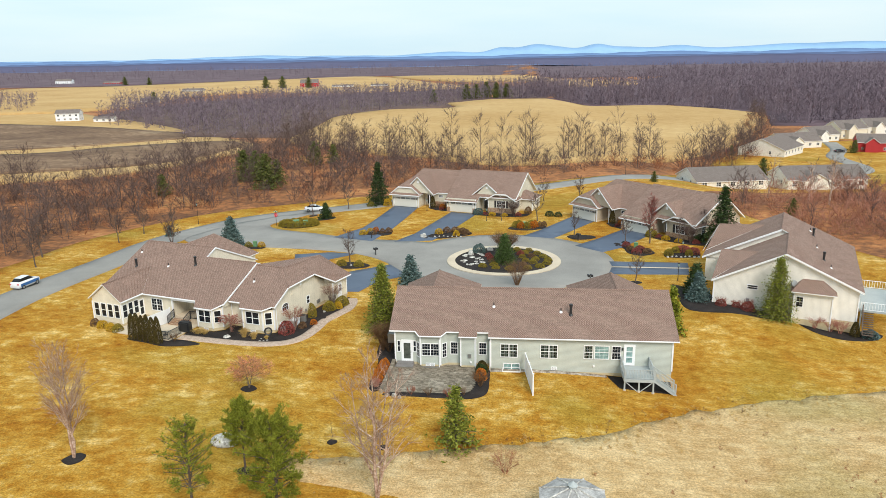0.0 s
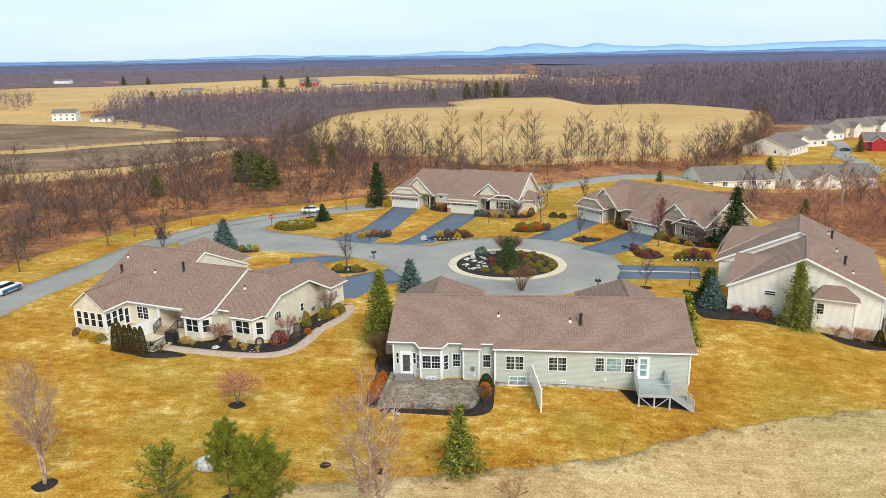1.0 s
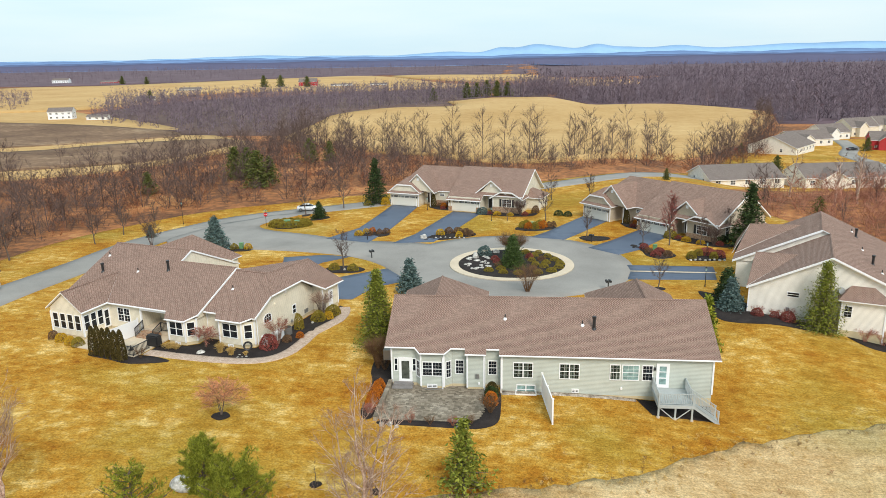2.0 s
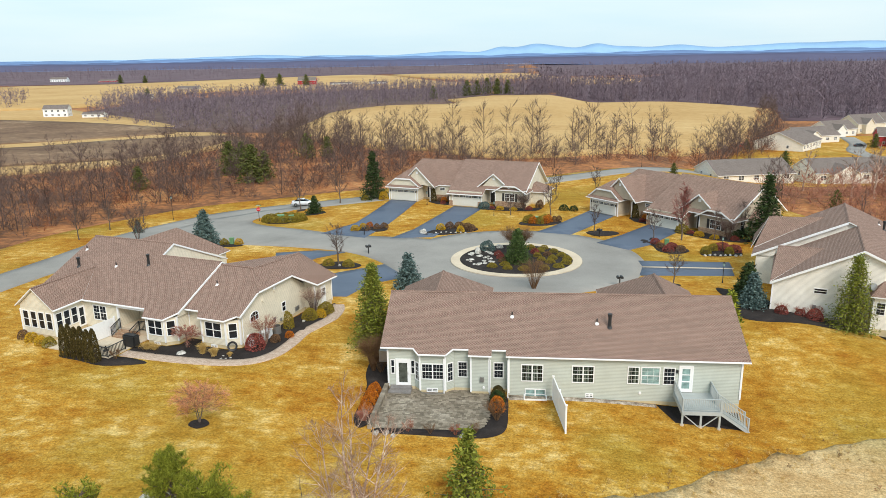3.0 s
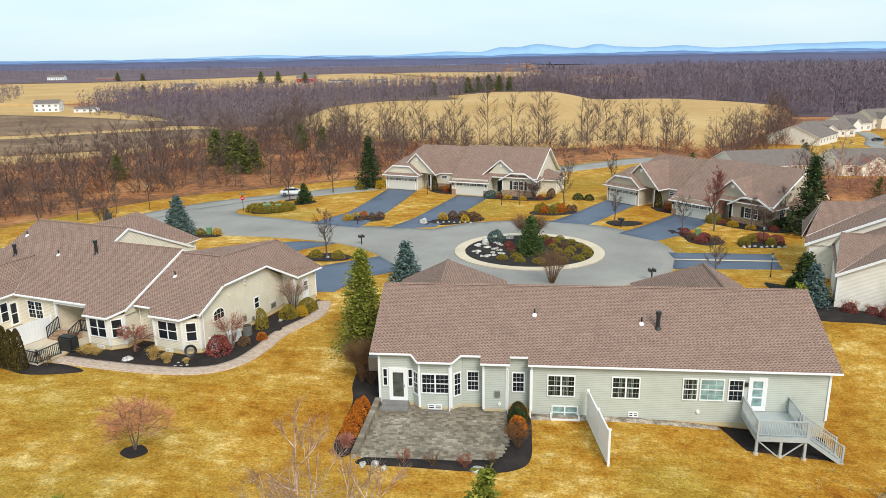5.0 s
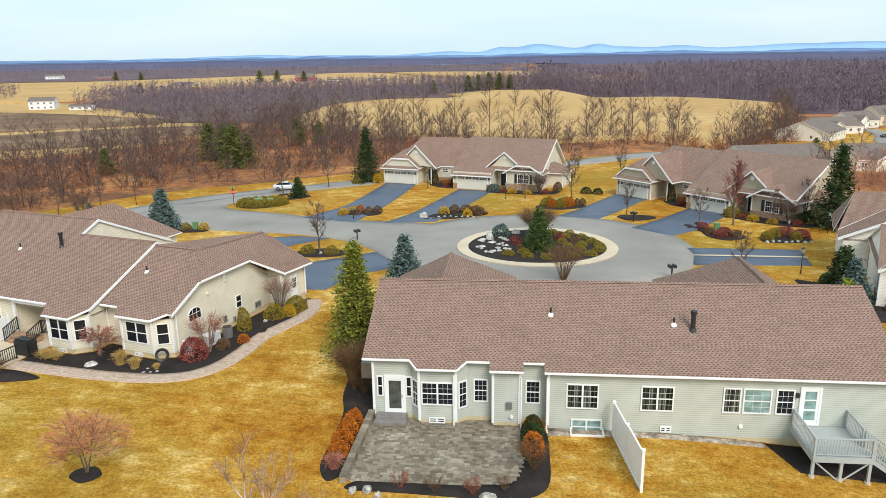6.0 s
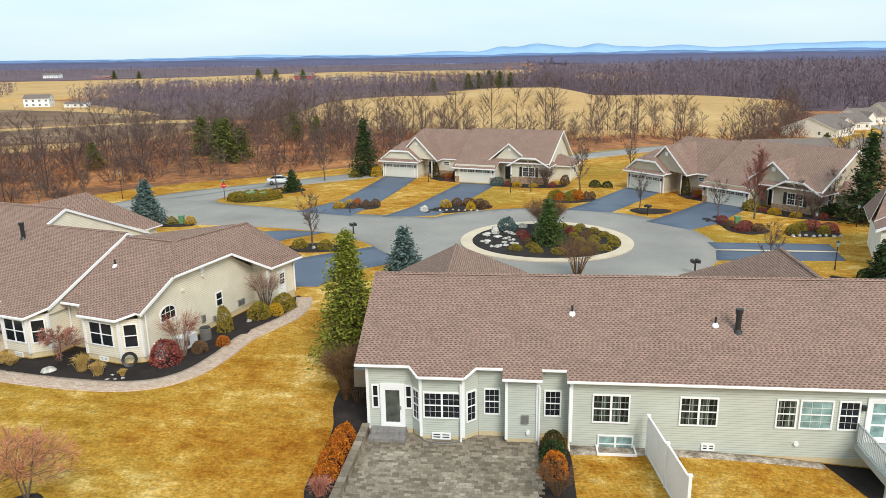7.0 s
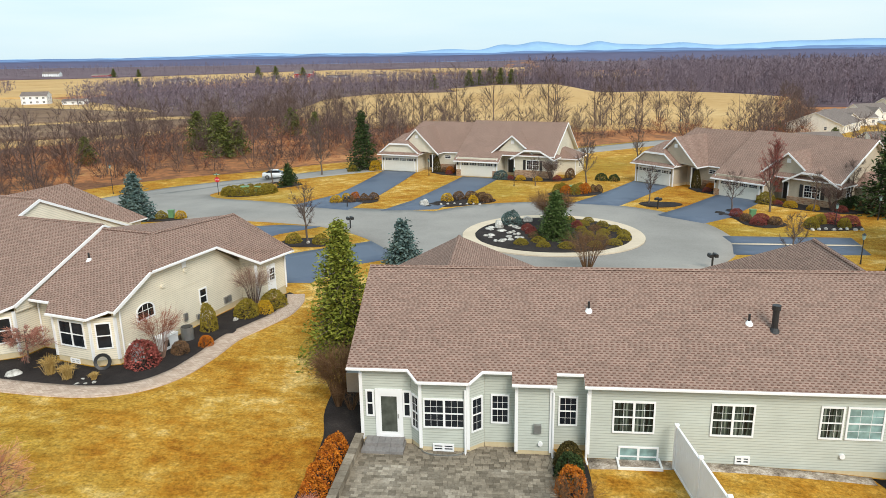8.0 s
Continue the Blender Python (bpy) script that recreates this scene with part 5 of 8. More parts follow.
# ---- plants ----
def mesh_of(name, verts, faces, mat, smooth_faces=False):
    me = bpy.data.meshes.new(name)
    verts, faces = np.asarray(verts, np.float32), np.asarray(faces, np.int32)
    k = faces.shape[1]
    me.vertices.add(len(verts))
    me.vertices.foreach_set("co", verts.ravel())
    me.loops.add(faces.size)
    me.loops.foreach_set("vertex_index", faces.ravel())
    me.polygons.add(len(faces))
    me.polygons.foreach_set("loop_start", np.arange(len(faces), dtype=np.int32) * k)
    me.update(calc_edges=True)
    me.materials.append(mat)
    return me


def leaves(centres, size, rng, flat=0.0, aspect=1.6):
    """Small quads scattered at the centres, turned at random."""
    n = len(centres)
    a, b = rng.normal(size=(n, 3)), rng.normal(size=(n, 3))
    a[:, 2] *= 1 - flat
    a /= np.linalg.norm(a, axis=1, keepdims=True)
    b -= (a * b).sum(1, keepdims=True) * a
    b /= np.linalg.norm(b, axis=1, keepdims=True)
    s = size * rng.uniform(0.6, 1.4, (n, 1))
    a, b = a * s * aspect, b * s
    v = np.stack([centres - a, centres - 0.25 * a + b, centres + a, centres - 0.25 * a - b], 1).reshape(-1, 3)
    return v, np.arange(4 * n).reshape(-1, 4)


def sticks(rows, sides=3):
    """Tapering sticks from rows of start, end, start radius, end radius."""
    rows = np.asarray(rows, float)
    a, b, ra, rb = rows[:, :3], rows[:, 3:6], rows[:, 6:7], rows[:, 7:8]
    d = b - a
    d /= np.linalg.norm(d, axis=1, keepdims=True) + 1e-9
    ref = np.where(np.abs(d[:, 2:3]) < 0.9, [[0, 0, 1.0]], [[1.0, 0, 0]])
    s = np.cross(d, ref)
    s /= np.linalg.norm(s, axis=1, keepdims=True) + 1e-9
    t = np.cross(d, s)
    rings = []
    for p, r in ((a, ra), (b, rb)):
        for i in range(sides):
            q = 2 * math.pi * i / sides
            rings.append(p + r * (math.cos(q) * s + math.sin(q) * t))
    v = np.stack(rings, 1).reshape(-1, 3)
    base = (np.arange(len(rows)) * 2 * sides)[:, None]
    f = np.concatenate([base + [i, (i + 1) % sides, sides + (i + 1) % sides, sides + i] for i in range(sides)])
    return v, f


def limbs(rng, height, spread, first=0.25, n_limb=9, n_sub=5, n_twig=5, up=0.9, radius=0.022, lean=(0, 0), oval=1.0):
    """The rows of a bare tree: trunk and limbs, and the twigs apart."""
    wood, twig = [], []
    r0 = radius * height
    pts = [np.zeros(3)]
    for i in range(6):
        pts.append(pts[-1] + np.array([lean[0] / 6 + rng.normal(0, 0.014) * height, lean[1] / 6 + rng.normal(0, 0.014) * height, height * 0.93 / 6]))
    for i in range(6):
        wood.append([*pts[i], *pts[i + 1], r0 * (1 - i / 6.6), r0 * (1 - (i + 1) / 6.6)])
    for k in range(n_limb):
        f = first + (0.97 - first) * (k + rng.uniform(0, 0.9)) / n_limb
        q = f * 6
        i = min(int(q), 5)
        o = pts[i] + (pts[i + 1] - pts[i]) * (q - i)
        az = 2.4 * k + rng.uniform(-0.5, 0.5)
        length = spread * (1.0 - 0.62 * abs(f - 0.45) ** oval) * rng.uniform(0.75, 1.15) * (1.1 - 0.5 * f)
        d = np.array([math.cos(az), math.sin(az), up * rng.uniform(0.7, 1.3)])
        d /= np.linalg.norm(d)
        m = o + d * length * 0.55
        d2 = d + [0, 0, 0.25] + rng.normal(0, 0.15, 3)
        e = m + d2 / np.linalg.norm(d2) * length * 0.55
        rl = r0 * (1 - f) * 0.5 + 0.1 * r0
        wood += [[*o, *m, rl, rl * 0.65], [*m, *e, rl * 0.65, rl * 0.25]]
        for j in range(n_sub):
            g = rng.uniform(0.25, 1.0)
            p = o + (m - o) * g / 0.55 if g < 0.55 else m + (e - m) * (g - 0.55) / 0.45
            ds = d + rng.normal(0, 0.55, 3) + [0, 0, 0.3]
            ds /= np.linalg.norm(ds)
            ls = length * rng.uniform(0.25, 0.5)
            pe = p + ds * ls
            wood.append([*p, *pe, rl * 0.32, rl * 0.12])
            for w in range(n_twig):
                pt = p + ds * ls * rng.uniform(0.2, 1.0)
                dt = ds + rng.normal(0, 0.6, 3) + [0, 0, 0.15]
                dt /= np.linalg.norm(dt)
                twig.append([*pt, *(pt + dt * ls * rng.uniform(0.4, 0.8)), rl * 0.13, rl * 0.05])
    return wood, twig


def bare_tree(label, height, spread, seed, bark=None, twigs=None, stems=1, group="", name="bare_tree", thick=1.0, **kw):
    """One bare tree at the origin, to be copied: trunk and crown."""
    rng = np.random.default_rng(seed)
    wood, twig = [], []
    for s in range(stems):
        a = 6.2832 * s / stems + 0.4
        ln = (0, 0) if stems == 1 else (0.15 * height * math.cos(a) * rng.uniform(0.5, 1.2), 0.15 * height * math.sin(a) * rng.uniform(0.5, 1.2))
        w, t = limbs(rng, height * (1 if stems == 1 else rng.uniform(0.72, 1.0)), spread, lean=ln, **kw)
        wood, twig = wood + w, twig + t
    wood, twig = np.array(wood), np.array(twig)
    twig[:, 6:] = np.maximum(twig[:, 6:], 0.006) * thick
    wood[:, 6:] = np.maximum(wood[:, 6:], 0.008)
    o = thing(name, Matrix(), label, "tree", group)
    for nm, (v, f), mt in (("trunk", sticks(wood, 5), bark or BARK), ("crown", sticks(twig, 3), twigs or TWIG)):
        c = new(nm, mesh_of(nm, v, f, mt))
        c.parent = o
    return o


def conifer(label, height, radius, seed, mat, name="conifer_tree", layers=20, per=9, clumps=6, droop=0.25, size=0.13, power=0.85, clear=0.04, ragged=0.15, group=""):
    rng = np.random.default_rng(seed)
    cen, wood = [], [[0, 0, 0, 0, 0, height * 0.97, 0.02 * height, 0.004 * height]]
    for k in range(layers):
        f = clear + (0.985 - clear) * k / (layers - 1)
        r = radius * ((1 - f) / (1 - clear)) ** power + 0.03 * radius
        n = max(4, int(per * (0.45 + 0.55 * (1 - f))))
        for b in range(n):
            az = 6.2832 * (b + rng.uniform(-0.35, 0.35)) / n + k * 1.9
            rr = r * (1 + ragged * rng.normal())
            z = f * height
            wood.append([0, 0, z, rr * 0.8 * math.cos(az), rr * 0.8 * math.sin(az), z - droop * rr * 0.5, 0.006 * height, 0.002 * height])
            for s in range(clumps):
                t = 0.22 + 0.78 * (s + rng.uniform(0, 0.8)) / clumps
                wob = rng.normal(0, 0.07 * radius, 3)
                cen.append([rr * t * math.cos(az) + wob[0], rr * t * math.sin(az) + wob[1], z - droop * rr * t + 0.12 * rr * t * t + 0.5 * wob[2]])
    cen = np.array(cen)
    cen = np.concatenate([cen + rng.normal(0, 0.07 * radius, cen.shape) for _ in range(4)])
    o = thing(name, Matrix(), label, "tree", group)
    v, f = leaves(cen, 0.38 * size * radius, rng, 0.5, 2.6)
    for nm, me in (("crown", mesh_of("crown", v, f, mat)), ("trunk", mesh_of("trunk", *sticks(wood, 4), BARK))):
        c = new(nm, me)
        c.parent = o
    return o


def pine(label, height, radius, seed, dense=1.0, low=0.16):
    """A young open pine: bare lower trunk, upswept boughs with tufts of needles."""
    rng = np.random.default_rng(seed)
    wood, tri = [[0, 0, 0, 0.1, 0.05, height * 0.97, 0.016 * height, 0.004 * height]], []
    for k in range(13):
        f = low + (0.96 - low) * k / 12
        r = radius * (1.05 - abs(f - 0.45) * 0.9) * (1 if f < 0.8 else 0.7)
        for b in range(6):
            if rng.uniform() > 0.9:
                continue
            az = 6.2832 * b / 6 + k * 0.7 + rng.uniform(-0.4, 0.4)
            rr = r * rng.uniform(0.55, 1.1)
            a = np.array([0, 0, f * height])
            e = a + [rr * math.cos(az), rr * math.sin(az), rr * (0.28 + 0.5 * f)]
            wood.append([*a, *e, 0.006 * height, 0.0025 * height])
            for t in range(int(13 * dense)):
                s = rng.uniform(0.4 if f > 0.3 else 0.75, 1.0)
                c = a + (e - a) * s + rng.normal(0, 0.055 * radius, 3)
                tri.append(c)
    rows = []
    for c in tri:
        for q in range(9):
            d = rng.normal(0, 1, 3) + [0, 0, 1.1]
            d /= np.linalg.norm(d)
            rows.append([*c, *(c + d * rng.uniform(0.16, 0.34)), 0.018, 0.004])
    o = thing("pine_tree", Matrix(), label, "tree", "young pines on the lawn")
    for nm, me in (("crown", mesh_of("crown", *sticks(rows, 3), PINE)), ("trunk", mesh_of("trunk", *sticks(wood, 5), BARK))):
        c = new(nm, me)
        c.parent = o
    return o


def shrub_base(mat, seed, n=1000, size=0.05, top=1.0, core=0.93, shape="ball"):
    """Leaves over a unit mound, one wide and one high."""
    rng = np.random.default_rng(seed)
    d = rng.normal(size=(n, 3))
    d /= np.linalg.norm(d, axis=1, keepdims=True)
    d[:, 2] = np.abs(d[:, 2]) if shape == "ball" else d[:, 2]
    lump = 1 + 0.07 * np.sin(5 * d[:, :1] + 2 * seed) * np.sin(4 * d[:, 1:2] + seed) + rng.normal(0, 0.03, (n, 1))
    c = d * lump * [0.5, 0.5, 1.0]
    if shape == "column":
        az, z = rng.uniform(0, 6.2832, n), rng.uniform(0, 1, n) ** 0.9
        rr = 0.5 * np.minimum(1.0, 1.12 * (1.003 - z) ** 0.4) * lump[:, 0] * rng.uniform(0.88, 1.04, n)
        c = np.stack([rr * np.cos(az), rr * np.sin(az), z], 1)
    v, f = leaves(c, size, rng, 0, 1.3)
    b = bmesh.new()
    bmesh.ops.create_icosphere(b, subdivisions=2, radius=0.5)
    inner = np.array([x.co[:] for x in b.verts]) * [core, core, core]
    inner[:, 2] = inner[:, 2] * 1.9 if shape == "ball" else inner[:, 2] + 0.5
    if shape == "column":
        z = np.clip(inner[:, 2:3], 0, 1)
        flat = inner[:, :2] / (np.linalg.norm(inner[:, :2], axis=1, keepdims=True) + 1e-6)
        inner[:, :2] = flat * 0.44 * np.minimum(1.0, 1.12 * (1.003 - z) ** 0.4)
    inner[:, 2] = np.maximum(inner[:, 2], 0)
    tri = np.array([[x.index for x in fc.verts] for fc in b.faces])
    b.free()
    tri = np.concatenate([tri, tri[:, 2:]], 1)
    me = mesh_of("crown", np.concatenate([v, inner]), np.concatenate([f, tri + len(v)]), mat)
    return me


def clean_quads(me):
    me.validate(verbose=False)
    return me


SHRUBS = {}


def shrub(x, y, w, h, kind="yew", d=None, label="", group="", turn=None):
    mats = {"yew": (YEW, "clipped olive-green mounded shrub"), "gold": (GOLD, "golden-yellow mounded shrub"), "rust": (RUST, "rust-orange leafy shrub"), "maroon": (MAROON, "maroon rounded shrub"), "brown": (BROWN, "brown winter shrub"), "blue": (SPRUCE, "blue-green globe spruce"), "fir": (FIR, "dark green shrub"), "arbor": (ARBOR, "bronze-green columnar arborvitae")}
    mat, text = mats[kind]
    k = len(SHRUBS)
    if kind not in SHRUBS:
        SHRUBS[kind] = [clean_quads(shrub_base(mat, 5 * k + s + 1, n=2600 if kind == "arbor" else 1800, shape="column" if kind == "arbor" else "ball", size=0.028 if kind == "arbor" else 0.029)) for s in range(2)]
    rnd = random.Random(int(1000 * x + 77 * y))
    o = thing("shrub", pose(x, y, land(x, y) + 0.06, 0, 0, rnd.uniform(0, 360) if turn is None else turn), label or text + " in a mulch bed", "shrub", group)
    c = new("crown", rnd.choice(SHRUBS[kind]))
    c.parent, c.scale = o, (w, d or w, h)
    s = new("stem", STEM)
    s.parent, s.scale = o, (w, d or w, h)
    return o


rng0 = np.random.default_rng(3)
STEM = mesh_of("stem", *sticks([[0, 0, -0.1, 0.25 * math.cos(q), 0.25 * math.sin(q), 0.6, 0.03, 0.012] for q in np.arange(0, 6.2, 1.05)], 4), BARK)


def twig_shrub(x, y, w, h, mat=None, label="bare twiggy shrub in a mulch bed", n=90, seed=1, tip=None, fork=6, low=0.0, thick=0.012):
    """Stems fanning from the ground, forked towards their tips."""
    rng = np.random.default_rng(seed)
    wood, twig = [], []
    for i in range(n // 2):
        az, out = rng.uniform(0, 6.28), rng.uniform(0.15, 1) ** 0.6
        a = np.array([0.06 * w * math.cos(az), 0.06 * w * math.sin(az), 0])
        m = a + [0.22 * w * out * math.cos(az), 0.22 * w * out * math.sin(az), h * (0.5 + low)]
        e = m + [0.27 * w * out * math.cos(az), 0.27 * w * out * math.sin(az), h * (0.5 - low) * (1.05 - 0.35 * out)]
        wood += [[*a, *m, 0.004 * h + 0.003, 0.003 * h], [*m, *e, 0.003 * h, 0.0015 * h]]
        for k in range(fork * 2):
            p = m + (e - m) * rng.uniform(0, 1)
            d = np.array([math.cos(az) * out, math.sin(az) * out, 0.7]) + rng.normal(0, 0.5, 3)
            twig.append([*p, *(p + d / np.linalg.norm(d) * 0.26 * h * rng.uniform(0.6, 1.2)), thick * 0.5, thick * 0.25])
    o = thing("bare_shrub", pose(x, y, land(x, y) + 0.05), label, "shrub")
    for nm, rows, mt in (("stem", wood, mat or BROWN), ("crown", twig, tip or mat or TWIG)):
        c = new(nm, mesh_of(nm, *sticks(rows, 3), mt))
        c.parent = o
    return o


def grass_tuft(x, y, w, h, seed=1, mat=None, label="straw-coloured ornamental grass tuft"):
    rng = np.random.default_rng(seed)
    rows = []
    for i in range(240):
        az, out = rng.uniform(0, 6.28), rng.uniform(0, 1) ** 0.7
        a = np.array([0.08 * w * rng.normal(), 0.08 * w * rng.normal(), 0])
        m = a + [0.25 * w * out * math.cos(az), 0.25 * w * out * math.sin(az), h * rng.uniform(0.5, 0.75)]
        e = m + [0.28 * w * out * math.cos(az), 0.28 * w * out * math.sin(az), h * 0.3 * (1.1 - 1.3 * out)]
        rows += [[*a, *m, 0.012, 0.011], [*m, *e, 0.011, 0.003]]
    me = mesh_of("grass_tuft", *sticks(rows, 3), mat or STRAW)
    o = new("grass_tuft", me)
    o.location = (x, y, land(x, y) + 0.05)
    return tagged(o, label, "grass")


def place(ob, x, y, s=1.0, turn=0, sx=None):
    return copy_thing(ob, Matrix.LocRotScale((x, y, land(x, y) - 0.03), Euler((0, 0, radians(turn))), (sx or s, sx or s, s)))


def stone(x, y, w, h, seed=0, label="pale grey boulder lying on the lawn", d=None, name="boulder"):
    b = bmesh.new()
    bmesh.ops.create_icosphere(b, subdivisions=3, radius=0.5)
    for v in b.verts:
        v.co *= 1 + 0.3 * noise.noise(v.co * 2.2 + Vector((seed, 2 * seed, 0))) + 0.1 * noise.noise(v.co * 6 + Vector((0, seed, 0)))
        v.co.x *= w
        v.co.y *= d or 0.75 * w
        v.co.z = max(v.co.z * 2 * h * 0.75 + 0.25 * h, -0.1)
    o = finish(name, b, STONE, flat=False)
    o.location = (x, y, land(x, y) + 0.04)
    o.rotation_euler = (0, 0, seed)
    return tagged(o, label, "stone")


# -- trees on the near lawn
def settle(ob, x, y, turn=0, s=1.0):
    ob.matrix_world = Matrix.LocRotScale((x, y, land(x, y) - 0.03), Euler((0, 0, radians(turn))), (s, s, s))
    return ob


settle(bare_tree("bare river birch with leaning pinkish stems in a mulch ring", 11.0, 3.1, 11, BIRCH, BIRCH_TWIG, 3, first=0.2, n_limb=18, n_sub=7, n_twig=10, up=1.4, radius=0.011, thick=0.6), -34.8, 44.6, 40)
mulch(blob(-34.8, 44.5, 0.85))
settle(bare_tree("bare multi-stemmed river birch with peeling pale bark", 14.2, 2.7, 12, BIRCH, BIRCH_TWIG, 5, first=0.22, n_limb=16, n_sub=6, n_twig=9, radius=0.0105, thick=0.6), -9.3, 41.6, 15)
settle(pine("young open pine on the dormant lawn", 6.1, 2.1, 21, 0.8, 0.14), -22.9, 40.2)
settle(pine("young dense pine on the dormant lawn", 7.0, 2.6, 22, 2.6, 0.12), -16.4, 40.2, 50)
settle(pine("young open pine behind a boulder", 6.0, 1.6, 23, 1.7, 0.42), -20.2, 44.0, 110)
mulch(blob(-20.4, 44.2, 0.5))
stone(-23.5, 48.0, 2.5, 0.85, 3)
settle(conifer("olive-green spruce standing alone on the lawn", 5.4, 2.0, 31, YELLOW_FIR, layers=17, per=8, clumps=7, size=0.085, ragged=0.28, power=1.0), -4.2, 49.6)
for x, y, s in ((-14.7, 49.4, 2.0), (-10.2, 48.9, 2.2)):
    settle(bare_tree("staked bare sapling in a small mulch ring", s, 0.5, int(10 * s), n_limb=4, n_sub=2, n_twig=2, radius=0.016, name="sapling"), x, y)
    mulch(blob(x, y, 0.42))
settle(bare_tree("low spreading ornamental tree with pink budding twigs", 3.3, 2.3, 13, BARK, ORANGE_TWIG, 3, first=0.42, n_limb=15, n_sub=8, n_twig=12, up=0.32, radius=0.018, thick=0.75, name="ornamental_tree"), -25.1, 58.0)
mulch(blob(-25.1, 57.9, 0.75))
twig_shrub(0.0, 45.9, 2.4, 1.6, RED_TWIG, "scraggly reddish brush in the dry meadow", 70, 5)

# -- gazebo roof at the meadow's edge
gz = thing("gazebo", pose(4.7, 39.9, land(4.7, 39.9) - 0.1), "weathered grey octagonal garden pavilion with a cupola", "pavilion")
for k in range(8):
    a0, a1 = math.pi / 8 + k * math.pi / 4, math.pi / 8 + (k + 1) * math.pi / 4
    p0, p1 = (2.45 * math.cos(a0), 2.45 * math.sin(a0)), (2.45 * math.cos(a1), 2.45 * math.sin(a1))
    b = bmesh.new()
    slab(b, [(*p0, 2.35), (*p1, 2.35), (0.3 * math.cos(a1), 0.3 * math.sin(a1), 3.1), (0.3 * math.cos(a0), 0.3 * math.sin(a0), 3.1)], 0.08)
    part("roof_plane", b, [WEATHERED, DECKING], gz)
    b = bmesh.new()
    tube(b, (*p0, 2.37), (0.3 * math.cos(a0), 0.3 * math.sin(a0), 3.12), 0.06, 0.05, 6)
    part("hip_cap", b, STONE, gz)
    b = bmesh.new()
    tube(b, (2.2 * math.cos(a0), 2.2 * math.sin(a0), 0), (2.2 * math.cos(a0), 2.2 * math.sin(a0), 2.42), 0.07, 0.07, 8)
    part("post", b, DECKING, gz)
b = bmesh.new()
tube(b, (0, 0, 3.02), (0, 0, 3.3), 0.28, 0.28, 8)
tube(b, (0, 0, 3.3), (0, 0, 3.6), 0.36, 0.02, 8)
part("cupola", b, DECKING, gz)
b = bmesh.new()
tube(b, (0, 0, 0.0), (0, 0, 0.16), 2.4, 2.4, 8)
part("floor", b, DECKING, gz)

# ---- grey house: patio, steps, deck, fence, beds ----
mulch(curve_loop([(-12.0, 58.4), (-9.4, 58.3), (-5.5, 58.1), (-3.4, 58.2), (-2.1, 59.3), (-1.9, 62), (-2.1, 65.0), (-3.6, 65.0), (-3.6, 60.2), (-5, 59.3), (-9, 59.4), (-11.4, 59.2)], True, 4))
mulch(curve_loop([(-13.1, 59.0), (-13.8, 60.4), (-13.8, 63), (-13.9, 66), (-14.5, 68.6), (-14.4, 72), (-12.6, 74), (-12.1, 70), (-12.1, 63), (-12.4, 60)], True, 4))
base = drape("patio_base", curve_loop([(-12.2, 65.9), (-3.4, 65.9), (-3.4, 60.4), (-4.6, 59.2), (-8, 59.1), (-11.8, 59.0), (-12.3, 61)], True, 3), GRAVEL, 0.05, 1.5, "sand joints under the patio pavers", "patio")
deck = thing("deck", at(0, 0, 0), "grey painted wooden deck with baluster rails and stairs", "deck")
DZ, DX0, DX1, DY0 = 0.5, 11.25, 14.1, 62.0
for k in range(20):
    y = DY0 + 0.02 + k * (65.15 - DY0) / 20
    part("board", boxes((DX0, DX1, y, y + 0.145, DZ - 0.04, DZ)), DECKING, deck)
for r in ((DX0 - 0.03, DX1 + 0.03, DY0 - 0.05, DY0, DZ - 0.3, DZ + 0.004), (DX0 - 0.05, DX0, DY0, 65.2, DZ - 0.3, DZ + 0.004), (DX1, DX1 + 0.05, DY0, 65.2, DZ - 0.3, DZ + 0.004)):
    part("rim_beam", boxes(r), DECKING, deck)
for x in (DX0 + 0.05, (DX0 + DX1) / 2, DX1 - 0.05):
    part("post", boxes((x - 0.07, x + 0.07, DY0 + 0.02, DY0 + 0.16, -1.6, DZ - 0.28)), DECKING, deck)
    b = bmesh.new()
    tube(b, (x, DY0 + 0.09, -1.6), (x, DY0 + 0.09, land(x, DY0) + 0.16), 0.17, 0.15, 12)
    part("footing", b, CONCRETE, deck)
for x0, x1 in ((DX0 + 0.1, (DX0 + DX1) / 2), (DX1 - 0.1, (DX0 + DX1) / 2)):
    b = bmesh.new()
    tube(b, (x0, DY0 + 0.09, DZ - 0.32), (x1, DY0 + 0.09, -0.95), 0.045, 0.045, 6)
    part("brace", b, DECKING, deck)


NEWELS = set()


